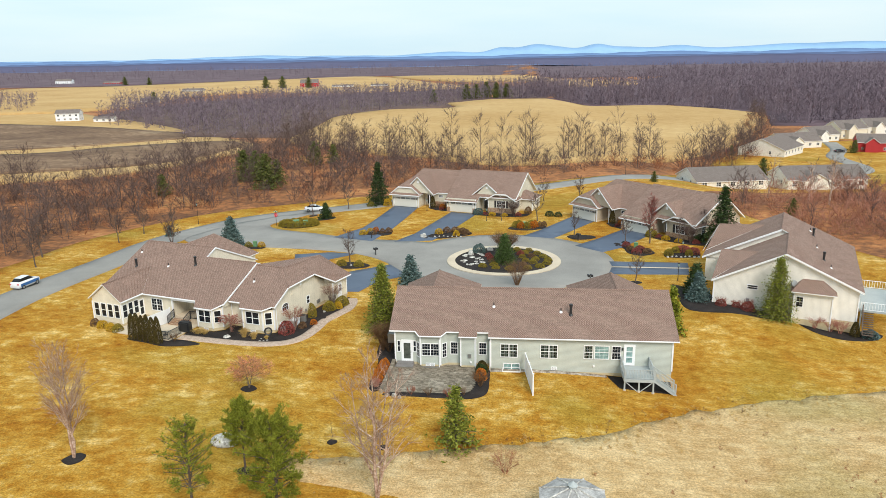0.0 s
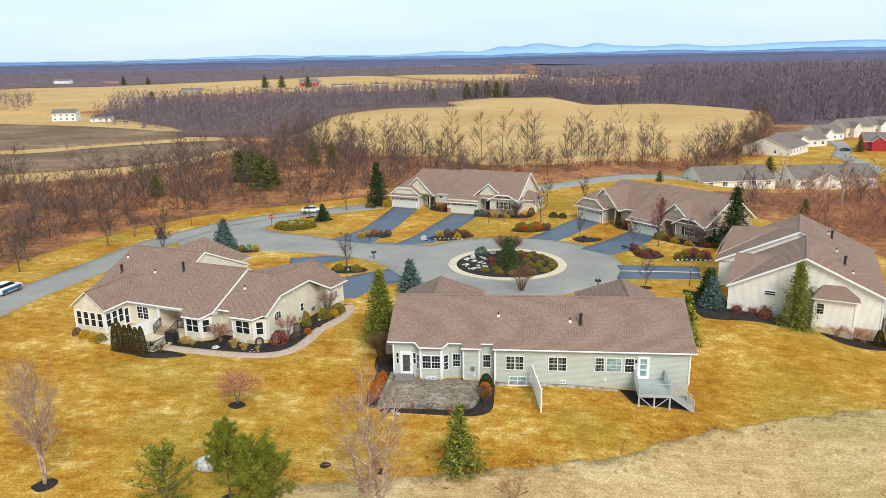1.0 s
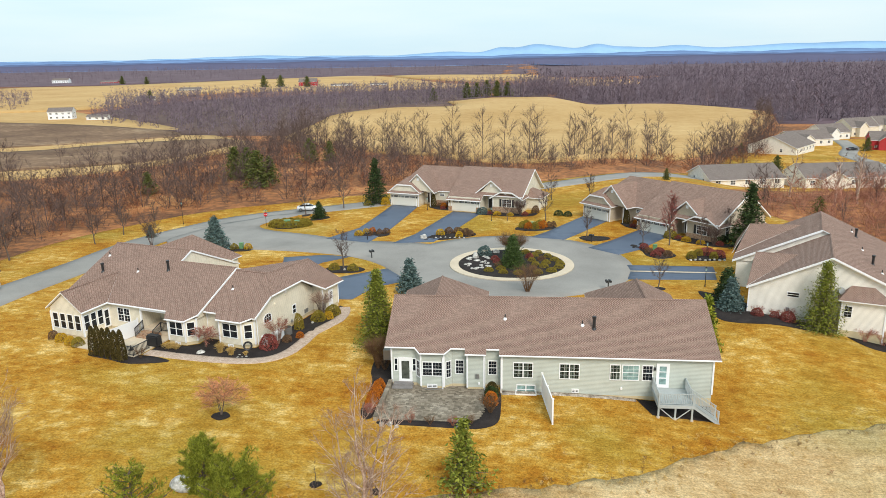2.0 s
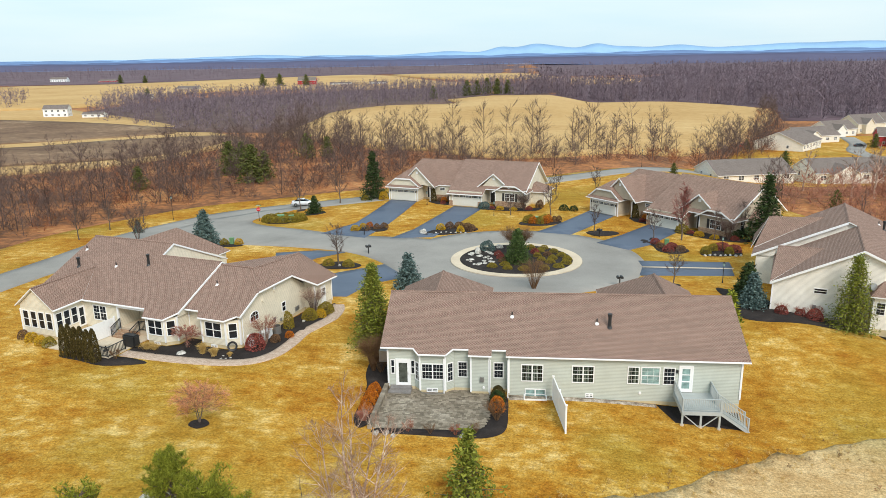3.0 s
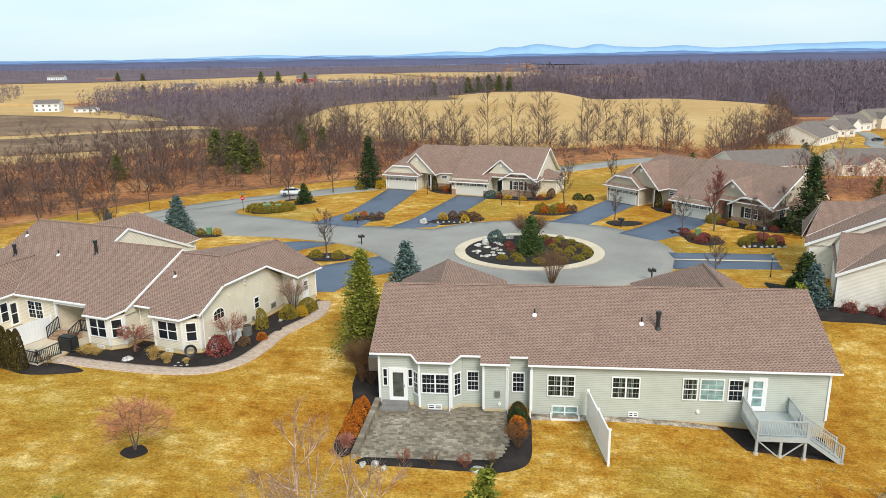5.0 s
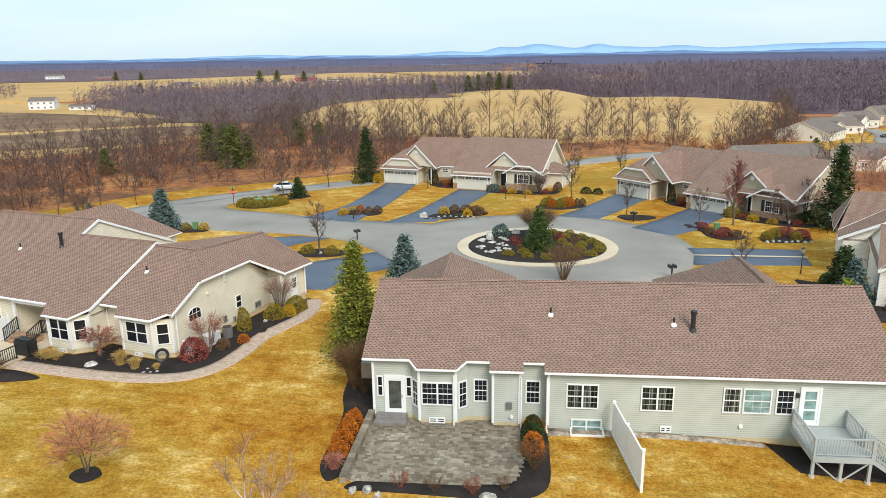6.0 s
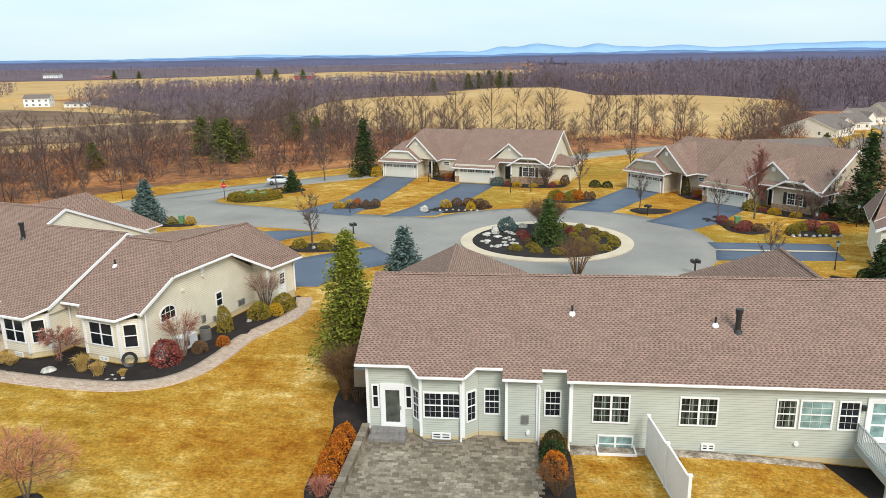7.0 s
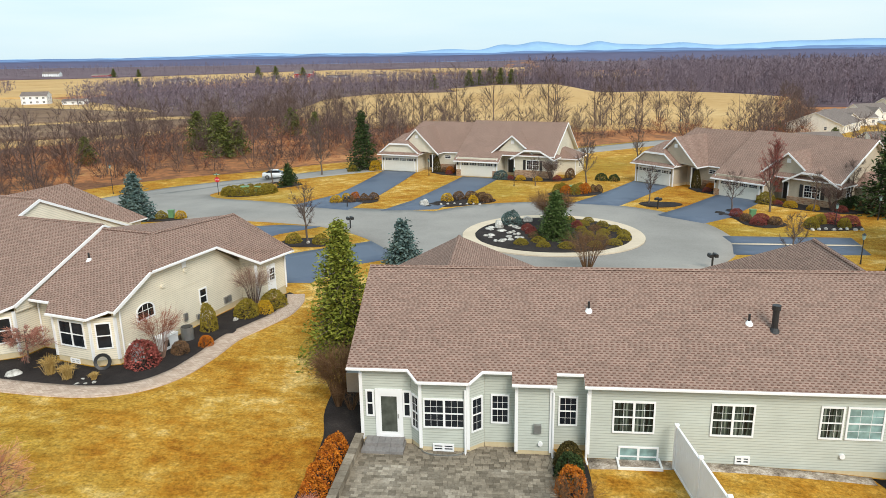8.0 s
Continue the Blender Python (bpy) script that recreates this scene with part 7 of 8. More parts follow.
for i in range(7):
    stone(-14.5 + 0.8 * i, 124.4 + 0.2 * (i % 3), 0.4, 0.22, i, "small tan stone in the mulch bed")
mulch(curve_loop([(-0.8, 131.2), (2.6, 130.4), (6.0, 132.6), (5.4, 135.2), (1.6, 135.0), (-0.8, 133.4)], True, 4))
for i, (x, y) in enumerate(((0.3, 133.2), (1.3, 132.4), (2.4, 132.3), (3.4, 132.8), (0.9, 134.0), (4.0, 133.8), (3.2, 134.3))):
    shrub(x, y, 1.5, 1.2, "rust" if i % 2 else "yew")
utility_box(2.1, 133.4, 0.9, 1.0, 10)
shrub(5.0, 133.9, 1.2, 1.0, "brown"), shrub(5.8, 134.6, 1.1, 0.9, "brown")
shrub(7.2, 144.5, 1.8, 1.0, "fir"), shrub(9.0, 144.0, 1.6, 0.9, "fir"), shrub(-28.6, 154.4, 2.0, 1.6, "gold"), shrub(-27.2, 156.0, 1.4, 1.3, "fir"), shrub(-32.5, 154.8, 1.7, 1.0, "yew")
mulch(blob(12.2, 125.2, 1.9, 9, 0.1, 1.4))
mulch(curve_loop([(18.0, 121.5), (20, 119), (22.4, 117.5), (23.4, 114.6), (21, 112.9), (19.0, 114.5), (18.6, 117.5), (16.8, 119.5)], True, 4))
for x, y, k, w in ((19.3, 118.8, "maroon", 1.5), (21.2, 116.3, "maroon", 1.8), (20.4, 114.6, "maroon", 1.7), (22.2, 114.8, "brown", 1.5), (19.6, 116.3, "brown", 1.3)):
    shrub(x, y, w, 0.8, k)
utility_box(20.8, 118.0, 0.6, 0.9)
mulch(curve_loop([(24.6, 112.6), (27.6, 112.0), (30.4, 113.2), (29.8, 116.6), (26, 116.4)], True, 4))
for x, y, k, w in ((25.4, 113.6, "yew", 1.5), (26.8, 115.2, "yew", 1.4), (28.6, 113.4, "yew", 1.3), (29.6, 114.6, "maroon", 2.0), (28.2, 115.8, "maroon", 2.4)):
    shrub(x, y, w, 1.0, k)
for i in range(8):
    stone(25.0 + 0.7 * i, 112.2 + 0.15 * (i % 3), 0.45, 0.25, i, "pale stone at the bed's edge")
# foundation beds of the two double houses
FD = {"first": pose(-27.3, 154.0, 0, 0, 0, -18), "second": pose(11.95, 143.4, 0, 0, 0, -48)}
for m in FD.values():
    def w2(u, v):
        p = m @ Vector((u, v, 0))
        return (p.x, p.y)
    mulch([w2(*p) for p in ((8.2, 3.0), (13.6, 3.0), (13.6, -1.2), (11.0, -1.0), (8.4, 0.6))])
    mulch(curve_loop([w2(*p) for p in ((20.6, 0.6), (28.2, 0.5), (31.2, 2.4), (31, -0.8), (27, -2.6), (22, -2.8), (20.4, -2.4))], True, 4))
    for u, v, k, w, h in ((9.2, 1.4, "arbor", 1.2, 2.6), (10.4, 1.8, "brown", 1.3, 0.7), (11.6, 1.2, "rust", 1.4, 1.0), (12.6, 2.2, "brown", 1.4, 1.5), (12.0, -0.2, "maroon", 1.1, 0.6), (22.6, -1.6, "maroon", 1.3, 0.5), (24.4, -1.9, "gold", 1.6, 0.7), (27.0, -1.7, "gold", 1.4, 0.6), (29.6, -0.4, "maroon", 1.3, 0.7), (30.8, 2.6, "brown", 1.5, 1.4), (21.3, -1.9, "blue" if m is FD["first"] else "yew", 2.2, 1.3)):
        x, y = w2(u, v)
        shrub(x, y, w, h, k)
    x, y = w2(28.8, -0.9)
    twig_shrub(x, y, 2.4, 2.9, TWIG, "bare upright shrub at the house corner", 140, 31, thick=0.02)
for i in range(5):
    shrub(31.6 + 0.95 * i, 122.3 + 0.9 * i, 1.6, 1.1, "fir", label="dark green clipped hedge along the taupe house", group="dark hedge")
# bed along the cream gable wall
R2 = frame_of(26.0, 88.0, -20)


def w3(u, v):
    p = R2 @ Vector((u, v, 0))
    return (p.x, p.y)


mulch(curve_loop([(22.7, 96.4), (22.3, 92), (21.9, 86), (23.3, 83.9), (27.8, 83.6), (31.2, 83.0), (33.5, 83.6), (34.4, 84.9), (26.2, 88.0), (27.0, 91)], True, 4))
mulch(curve_loop([(35.2, 84.4), (36.2, 81.1), (39.5, 79.9), (42.9, 80.4), (44.4, 81.9), (42.6, 82.9), (41.6, 82.2), (38.6, 83.2)], True, 4))
for x, y, w, h in ((26.7, 86.6, 1.3, 0.85), (28.5, 86.3, 1.1, 0.7), (29.7, 85.5, 1.7, 1.1)):
    shrub(x, y, w, h, "maroon")
    twig_shrub(x, y, w * 1.15, h * 1.2, RED_TWIG, "maroon twiggy shrub by the cream wall", 50, int(10 * x))
for i, (x, y) in enumerate(((36.7, 82.4), (38.4, 82.0), (39.4, 81.6))):
    twig_shrub(x, y, 1.9, 1.5, PINK_TWIG, "bare pinkish shrub by the cream wall", 100, 40 + i)
shrub(41.0, 81.4, 1.05, 1.8, "arbor", label="small bronze columnar evergreen by the wall corner")
shrub(42.7, 81.3, 2.1, 0.8, "blue")
for u, v in ((-3.2, 5.5), (-3.4, 6.6)):
    x, y = w3(u, v)
    shrub(x, y, 1.5, 0.9, "fir")
# white rails and deck at the back of the cream house
wd = thing("deck", R2 @ at(0, 0, 0.9), "white railed deck behind the cream house", "deck")
part("floor", boxes((16.7, 20.5, 1.0, 11, -0.55, -0.4)), DECKING, wd)
for x in (16.9, 20.3):
    for y in (1.2, 6, 10.8):
        part("post", boxes((x - 0.08, x + 0.08, y - 0.08, y + 0.08, -4.5, -0.55)), DECKING, wd)
rail(wd, (20.4, 1.1, -0.4), (20.4, 10.9, -0.4), 1.0, 0.1, WHITE, 0.3)
rail(wd, (16.8, 1.1, -0.4), (20.4, 1.1, -0.4), 1.0, 0.1, WHITE, 0.3)
rail(wd, (16.8, 10.9, -0.4), (20.4, 10.9, -0.4), 1.0, 0.1, WHITE, 0.3)
for k in range(11):
    part("tread", boxes((17.0, 18.2, 0.9 - 0.28 * k, 1.16 - 0.28 * k, -0.63 - 0.19 * k, -0.59 - 0.19 * k)), BARK, wd)
rail(wd, (17.0, 0.9, -0.55), (17.0, -1.9, -2.45), 0.9, 0.1, BARK, 0.3)


# ---- street furniture and vehicles ----
def mailbox(x, y, turn=0, two=False):
    o = thing("mailbox", pose(x, y, land(x, y) + 0.05, 0, 0, turn), "black post-mounted mailbox at the kerb", "mailbox", "mailboxes round the court")
    part("post", boxes((-0.06, 0.06, -0.06, 0.06, -0.2, 1.0)), BLACK, o)
    for s in ((-0.22, 0.22) if two else (0.0,)):
        b = bmesh.new()
        prof = [(s - 0.14, 1.0), (s + 0.14, 1.0), (s + 0.14, 1.2), (s + 0.09, 1.3), (s - 0.09, 1.3), (s - 0.14, 1.2)]
        prism(b, [(x0, -0.3, z0) for x0, z0 in prof], (0, 0.6, 0))
        part("box", b, BLACK, o)
    b = bmesh.new()
    tube(b, (0, 0, 1.3), (0, 0, 1.42), 0.05, 0.005, 8)
    part("finial", b, BLACK, o)


for x, y, t in ((-23.0, 111.4, 30), (11.4, 122.6, -40), (11.1, 96.4, 10), (-26.0, 122.8, 20)):
    mailbox(x, y, t, True)


def lamp_post(x, y, h=2.6):
    o = thing("lamp_post", pose(x, y, land(x, y)), "slim black lamp post with a lantern head", "lamp post", "lamp posts")
    b = bmesh.new()
    tube(b, (0, 0, 0), (0, 0, h), 0.05, 0.04, 8)
    tube(b, (0, 0, 0), (0, 0, 0.4), 0.09, 0.06, 8)
    part("pole", b, BLACK, o)
    b = bmesh.new()
    tube(b, (0, 0, h), (0, 0, h + 0.38), 0.1, 0.15, 6)
    part("lantern", b, PALE_GLASS, o)
    b = bmesh.new()
    tube(b, (0, 0, h + 0.38), (0, 0, h + 0.55), 0.2, 0.03, 6)
    part("cap", b, BLACK, o)


for x, y, h in ((27.4, 112.8, 2.2), (33.5, 117.0, 2.2), (-68.5, 143.4, 4.2), (-19.0, 149.0, 2.2), (23.8, 98.6, 2.2), (31.0, 205, 4.2), (-5.6, 139.0, 2.2)):
    lamp_post(x, y, h)

SIGN_RED = rough_mat("sign_red", [(0.3, (0.45, 0.012, 0.02)), (0.7, (0.6, 0.02, 0.03))], 2, 9, 0.5, 0.03, 0.002, 0.4)
SIGN_GREEN = rough_mat("sign_green", [(0.3, (0.01, 0.2, 0.08)), (0.7, (0.015, 0.27, 0.11))], 2, 9, 0.5, 0.03, 0.002, 0.4)
st = thing("stop_sign", pose(-49.9, 140.2, land(-49.9, 140.2), 0, 0, 12), "red octagonal stop sign with green street blades on a dark post", "street sign")
b = bmesh.new()
tube(b, (0, 0, -0.2), (0, 0, 3.3), 0.045, 0.045, 8)
part("post", b, BLACK, st)
b = bmesh.new()
prism(b, [(0.4 * math.cos(a), -0.06, 2.35 + 0.4 * math.sin(a)) for a in np.arange(math.pi / 8, 6.28, math.pi / 4)], (0, 0.015, 0))
plate = part("plate", b, SIGN_RED, st)
txt = bpy.data.curves.new("word", "FONT")
txt.body, txt.size, txt.align_x, txt.align_y, txt.extrude = "STOP", 0.27, "CENTER", "CENTER", 0.004
tmp = new("word_source", txt)
word = new("word", bpy.data.meshes.new_from_object(tmp.evaluated_get(bpy.context.evaluated_depsgraph_get())))
bpy.data.objects.remove(tmp)
word.data.materials.append(WHITE)
word.parent, word.matrix_local = plate, pose(0, -0.066, 2.35, 90, 0, 0)
for z, r in ((3.02, 0), (3.2, 90)):
    o = part("street_blade", boxes((-0.45, 0.45, -0.01, 0.01, 0, 0.15)), SIGN_GREEN, st)
    o.matrix_local = pose(0, 0, z, 0, 0, r)
    part("lettering_bar", boxes((-0.32, 0.32, -0.014, -0.011, 0.05, 0.1)), WHITE, o)


def car(m, paint, label, tall=0.0, stripe=None):
    """A car along +x: body from lofted cross sections, cabin, glass, wheels, lamps."""
    o = thing("car", m, label, "car")

    def loft(rows):
        b = bmesh.new()
        rings = [[b.verts.new(p) for p in ((x, -w * 0.92, z0), (x, -w, z0 + 0.35 * (z1 - z0)), (x, -w * 0.95, z0 + 0.8 * (z1 - z0)), (x, -w * 0.8, z1), (x, w * 0.8, z1), (x, w * 0.95, z0 + 0.8 * (z1 - z0)), (x, w, z0 + 0.35 * (z1 - z0)), (x, w * 0.92, z0))] for x, w, z0, z1 in rows]
        for a, c in zip(rings, rings[1:]):
            for i in range(8):
                b.faces.new((a[i], a[(i + 1) % 8], c[(i + 1) % 8], c[i]))
        b.faces.new(rings[0][::-1]), b.faces.new(rings[-1])
        bmesh.ops.recalc_face_normals(b, faces=b.faces)
        return b
    t = tall
    part("body", loft([(-2.3, 0.72, 0.45, 0.8 + t * 0.5), (-2.2, 0.84, 0.3, 0.98 + t), (-1.2, 0.9, 0.25, 1.02 + t * 0.7), (0.8, 0.9, 0.25, 1.0 + t * 0.6), (1.5, 0.89, 0.25, 0.94 + t * 0.6), (2.15, 0.82, 0.28, 0.8 + t * 0.5), (2.33, 0.66, 0.4, 0.66 + t * 0.4)]), paint, o, flat=False)
    part("cabin", loft([(-2.0 if t else -1.75, 0.7, 0.9 + t * 0.6, 1.0 + t * 0.8), (-1.5 if t else -1.05, 0.68, 0.9 + t * 0.6, 1.4 + t), (0.2, 0.68, 0.9 + t * 0.6, 1.44 + t), (1.15, 0.72, 0.88 + t * 0.5, 0.98 + t * 0.6)]), GLASS, o)
    part("roof_panel", loft([(-1.5 if t else -1.0, 0.62, 1.38 + t, 1.43 + t), (0.15, 0.62, 1.4 + t, 1.47 + t), (0.35, 0.6, 1.36 + t, 1.43 + t)]), paint, o)
    for x in (-1.4, 1.4):
        for s in (-1, 1):
            b = bmesh.new()
            tube(b, (x, s * 0.72, 0.33), (x, s * 0.92, 0.33), 0.34, 0.34, 18)
            wh = part("wheel", b, BLACK, o)
            b = bmesh.new()
            tube(b, (x, s * 0.9, 0.33), (x, s * 0.93, 0.33), 0.21, 0.2, 12)
            part("rim", b, STEEL, wh)
    for s in (-1, 1):
        part("headlight", boxes((2.12, 2.26, s * 0.6 - 0.16, s * 0.6 + 0.16, 0.6 + t * 0.3, 0.74 + t * 0.3)), PALE_GLASS, o)
        part("tail_light", boxes((-2.3, -2.2, s * 0.66 - 0.14, s * 0.66 + 0.14, 0.72 + t * 0.5, 0.9 + t * 0.5)), SIGN_RED, o)
        part("mirror", boxes((0.75, 0.95, s * 0.98 - 0.08, s * 0.98 + 0.08, 0.98 + t * 0.6, 1.1 + t * 0.6)), paint, o)
        if stripe:
            part("side_stripe", boxes((-1.9, 1.8, s * 0.905 - 0.006, s * 0.905 + 0.006, 0.5, 0.95)), stripe, o)
    return o


CARW = rough_mat("white_car_paint", [(0.3, (0.70, 0.71, 0.72)), (0.7, (0.78, 0.79, 0.8))], 2, 20, 0.2, 0.02, 0.002, 0.6)
CARB = rough_mat("blue_car_paint", [(0.3, (0.03, 0.11, 0.3)), (0.7, (0.04, 0.14, 0.36))], 2, 20, 0.25, 0.02, 0.002, 0.6)
CARK = rough_mat("black_car_paint", [(0.3, (0.012, 0.012, 0.015)), (0.7, (0.02, 0.02, 0.025))], 2, 20, 0.2, 0.02, 0.002, 0.6)
CARR = rough_mat("red_car_paint", [(0.3, (0.45, 0.02, 0.02)), (0.7, (0.55, 0.03, 0.03))], 2, 20, 0.25, 0.02, 0.002, 0.6)
car(pose(-69.6, 88.4, land(-69.6, 88.4) + 0.1, 0, 0, 84) @ Matrix.Scale(0.92, 4), CARW, "white sport utility car with blue side markings on the street", 0.3, CARB)
car(pose(-45.5, 154.2, land(-45.5, 154.2) + 0.1, 0, 0, 9), CARW, "white saloon car on the street")
car(pose(145, 341, land(145, 341) + 0.15, 0, 0, 10), CARK, "black car parked by the far houses")
car(pose(97, 339, land(97, 339) + 0.1, 0, 0, 15), CARR, "red pickup beside the far white house", 0.3)


# ---- woods and distance ----
def inside(pts, poly):
    x, y = pts[:, 0], pts[:, 1]
    hit = np.zeros(len(pts), bool)
    for (x0, y0), (x1, y1) in zip(poly, poly[1:] + poly[:1]):
        cross = (y0 > y) != (y1 > y)
        hit ^= cross & (x < (x1 - x0) * (y - y0) / (y1 - y0 + 1e-9) + x0)
    return hit


def spread(poly, n, rng):
    p = np.array(poly, float)
    lo, hi = p.min(0), p.max(0)
    out = np.zeros((0, 2))
    while len(out) < n:
        q = rng.uniform(lo, hi, (4 * n, 2))
        out = np.concatenate([out, q[inside(q, poly)]])
    return out[:n]


def ribbons(rows, rng):
    """One thin blade for each row."""
    rows = np.asarray(rows, float)
    a, b, ra, rb = rows[:, :3], rows[:, 3:6], rows[:, 6:7], rows[:, 7:8]
    s = np.cross(b - a, rng.normal(size=a.shape))
    s /= np.linalg.norm(s, axis=1, keepdims=True) + 1e-9
    v = np.stack([a - s * ra, a + s * ra, b + s * rb, b - s * rb], 1).reshape(-1, 3)
    return v, np.arange(4 * len(rows)).reshape(-1, 4)


def wild(seed, h, w, n_limb, n_twig, tw, trunk=0.013, sides=3, low=0.25):
    """A light bare tree for the woods: sticks alone."""
    rng = np.random.default_rng(seed)
    rows = [[0, 0, -0.5, rng.normal(0, 0.02) * h, rng.normal(0, 0.02) * h, 0.55 * h, trunk * h, trunk * 0.6 * h]]
    rows.append([*rows[0][3:6], rng.normal(0, 0.05) * h, rng.normal(0, 0.05) * h, h, trunk * 0.6 * h, trunk * 0.15 * h])
    for k in range(n_limb):
        f = rng.uniform(low, 0.95)
        az = rng.uniform(0, 6.28)
        o = np.array(rows[0][:3]) * (1 - f) + np.array(rows[1][3:6]) * f
        d = np.array([math.cos(az), math.sin(az), rng.uniform(0.6, 1.6)])
        d /= np.linalg.norm(d)
        ln = w * rng.uniform(0.6, 1.1) * (1.15 - 0.6 * f)
        e = o + d * ln
        rows.append([*o, *e, trunk * 0.35 * h * (1.1 - f), tw])
        for t in range(n_twig):
            p = o + d * ln * rng.uniform(0.3, 1)
            dt = d + rng.normal(0, 0.6, 3) + [0, 0, 0.25]
            rows.append([*p, *(p + dt / np.linalg.norm(dt) * ln * rng.uniform(0.3, 0.6)), tw, tw * 0.4])
    rows = np.array(rows)
    v, f = sticks(rows[:2], 4)
    rows[2:, 6:] *= 1.35
    v2, f2 = ribbons(rows[2:], rng)
    return np.concatenate([v, v2]), np.concatenate([f, f2 + len(v)])


def woods(name, pts, kinds, mat, lo, hi, label, rng, category="woods"):
    """Many light trees of a few kinds in one mesh."""
    vs, fs, base = [], [], 0
    pick, size, turn = rng.integers(0, len(kinds), len(pts)), rng.uniform(lo, hi, len(pts)), rng.uniform(0, 6.28, len(pts))
    for (x, y), k, s, a in zip(pts, pick, size, turn):
        v, f = kinds[k]
        c, sn = math.cos(a) * s, math.sin(a) * s
        vs.append(np.stack([x + v[:, 0] * c - v[:, 1] * sn, y + v[:, 0] * sn + v[:, 1] * c, land(x, y) + v[:, 2] * s], 1))
        fs.append(f + base)
        base += len(v)
    o = new(name, mesh_of(name, np.concatenate(vs), np.concatenate(fs), mat))
    return tagged(o, label, category, kind="stuff")


rw = np.random.default_rng(77)
near_kinds = [wild(s, 1.0, 0.40, 24, 17, 0.0014, 0.010, 3, 0.22) for s in range(6)]
bush_kinds = [wild(20 + s, 1.0, 0.75, 15, 8, 0.0045, 0.006, 3, 0.02) for s in range(4)]
far_kinds = [wild(40 + s, 1.0, 0.26, 11, 5, 0.0055, 0.010) for s in range(5)]
flat_kinds = [wild(60 + s, 1.0, 0.25, 9, 3, 0.011, 0.012) for s in range(5)]
W1 = [(-95, 40), (-88, 100), (-86, 125), (-82, 146), (-72, 158), (-58, 169), (-40, 174), (-20, 176), (-2, 188), (16, 205), (30, 222), (20, 234), (-6, 220), (-40, 256), (-80, 310), (-104, 332), (-112, 330), (-112, 250), (-135, 200), (-220, 160), (-220, 60)]
W1L = [(-95, 40), (-88, 100), (-86, 125), (-82, 146), (-72, 158), (-58, 169), (-42, 173), (-46, 262), (-80, 310), (-104, 332), (-112, 330), (-112, 250), (-135, 200), (-220, 160), (-220, 60)]
W1R = [(-42, 174), (-20, 177), (-2, 189), (16, 206), (30, 223), (20, 234), (-6, 220), (-46, 262)]
woods("scrub_woods", spread(W1L, 520, rw), near_kinds, TWIG, 4.5, 13, "bare grey-brown scrub trees beyond the street", rw)
woods("scrub_woods", spread(W1R, 70, rw), near_kinds, TWIG, 5, 10, "bare grey-brown scrub trees behind the houses", rw)
woods("scrub_brush", spread(W1, 900, rw), bush_kinds, RUST_BRUSH, 1.2, 3.0, "rusty winter brush beyond the street", rw, "brush")
woods("scrub_thicket", spread(W1L, 520, rw), bush_kinds, THICKET, 2.2, 5.5, "dense bare thicket beyond the street", rw, "brush")
woods("scrub_thicket", spread(W1R, 150, rw), bush_kinds, THICKET, 1.6, 3.2, "low bare thicket behind the houses", rw, "brush")
W1b = [(-112, 330), (-60, 284), (-8, 224), (18, 232), (62, 296), (50, 300), (20, 246), (-4, 232), (-40, 268), (-80, 325), (-104, 350)]
woods("hedgerow_trees", spread(W1b, 60, rw), near_kinds, TWIG, 9, 17, "tall bare trees along the field edge", rw)
W1c = [(36, 218), (60, 250), (95, 300), (140, 420), (182, 560), (168, 560), (128, 430), (86, 330), (56, 286), (26, 232)]
woods("hedgerow_trees", spread(W1c, 80, rw), near_kinds, TWIG, 7, 15, "bare trees along the field edge", rw)
woods("hedgerow_brush", spread(W1c, 200, rw), bush_kinds, RUST_BRUSH, 2, 4, "rusty brush along the field edge", rw, "brush")
W2 = [(-116, 372), (-178, 376), (-210, 414), (-290, 474), (-330, 545), (-345, 640), (-330, 760), (-190, 905), (-60, 990), (60, 960), (55, 705), (-8, 698), (-66, 682), (-54, 606), (-105, 590), (-130, 516), (-126, 450)]
drape("ground_woodland", W2, BROWN_LITTER, 0.25, 50, "leaf litter under the bare trees", "forest floor", 0.5)
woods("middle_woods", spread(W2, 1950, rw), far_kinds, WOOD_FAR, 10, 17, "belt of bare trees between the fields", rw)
W3 = [(-6, 700), (140, 702), (190, 590), (160, 480), (230, 470), (420, 560), (900, 800), (1000, 1500), (300, 1500), (40, 1000)]
drape("ground_woodland", W3, LITTER, 0.25, 60, "leaf litter under the bare forest", "forest floor", 0.5)
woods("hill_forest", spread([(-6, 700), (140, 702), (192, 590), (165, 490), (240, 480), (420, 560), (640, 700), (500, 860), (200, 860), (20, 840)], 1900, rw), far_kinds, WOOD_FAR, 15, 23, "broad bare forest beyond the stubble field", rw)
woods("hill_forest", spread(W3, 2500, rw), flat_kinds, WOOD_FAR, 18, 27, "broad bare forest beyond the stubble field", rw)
W4 = [(-1500, 1250), (-900, 1180), (-690, 1200), (-460, 1430), (-280, 1540), (0, 1430), (300, 1480), (1000, 1500), (1500, 1400), (2000, 2450), (-2300, 2450)]
drape("ground_woodland", W4, LITTER, 0.8, 120, "leaf litter under the distant woodland", "forest floor", 0.5)
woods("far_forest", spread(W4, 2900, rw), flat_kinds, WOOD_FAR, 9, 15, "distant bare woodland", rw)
W6 = [(-470, 590), (-425, 590), (-540, 790), (-700, 920), (-760, 860)]
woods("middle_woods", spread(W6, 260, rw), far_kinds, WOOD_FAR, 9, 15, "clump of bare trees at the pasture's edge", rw)
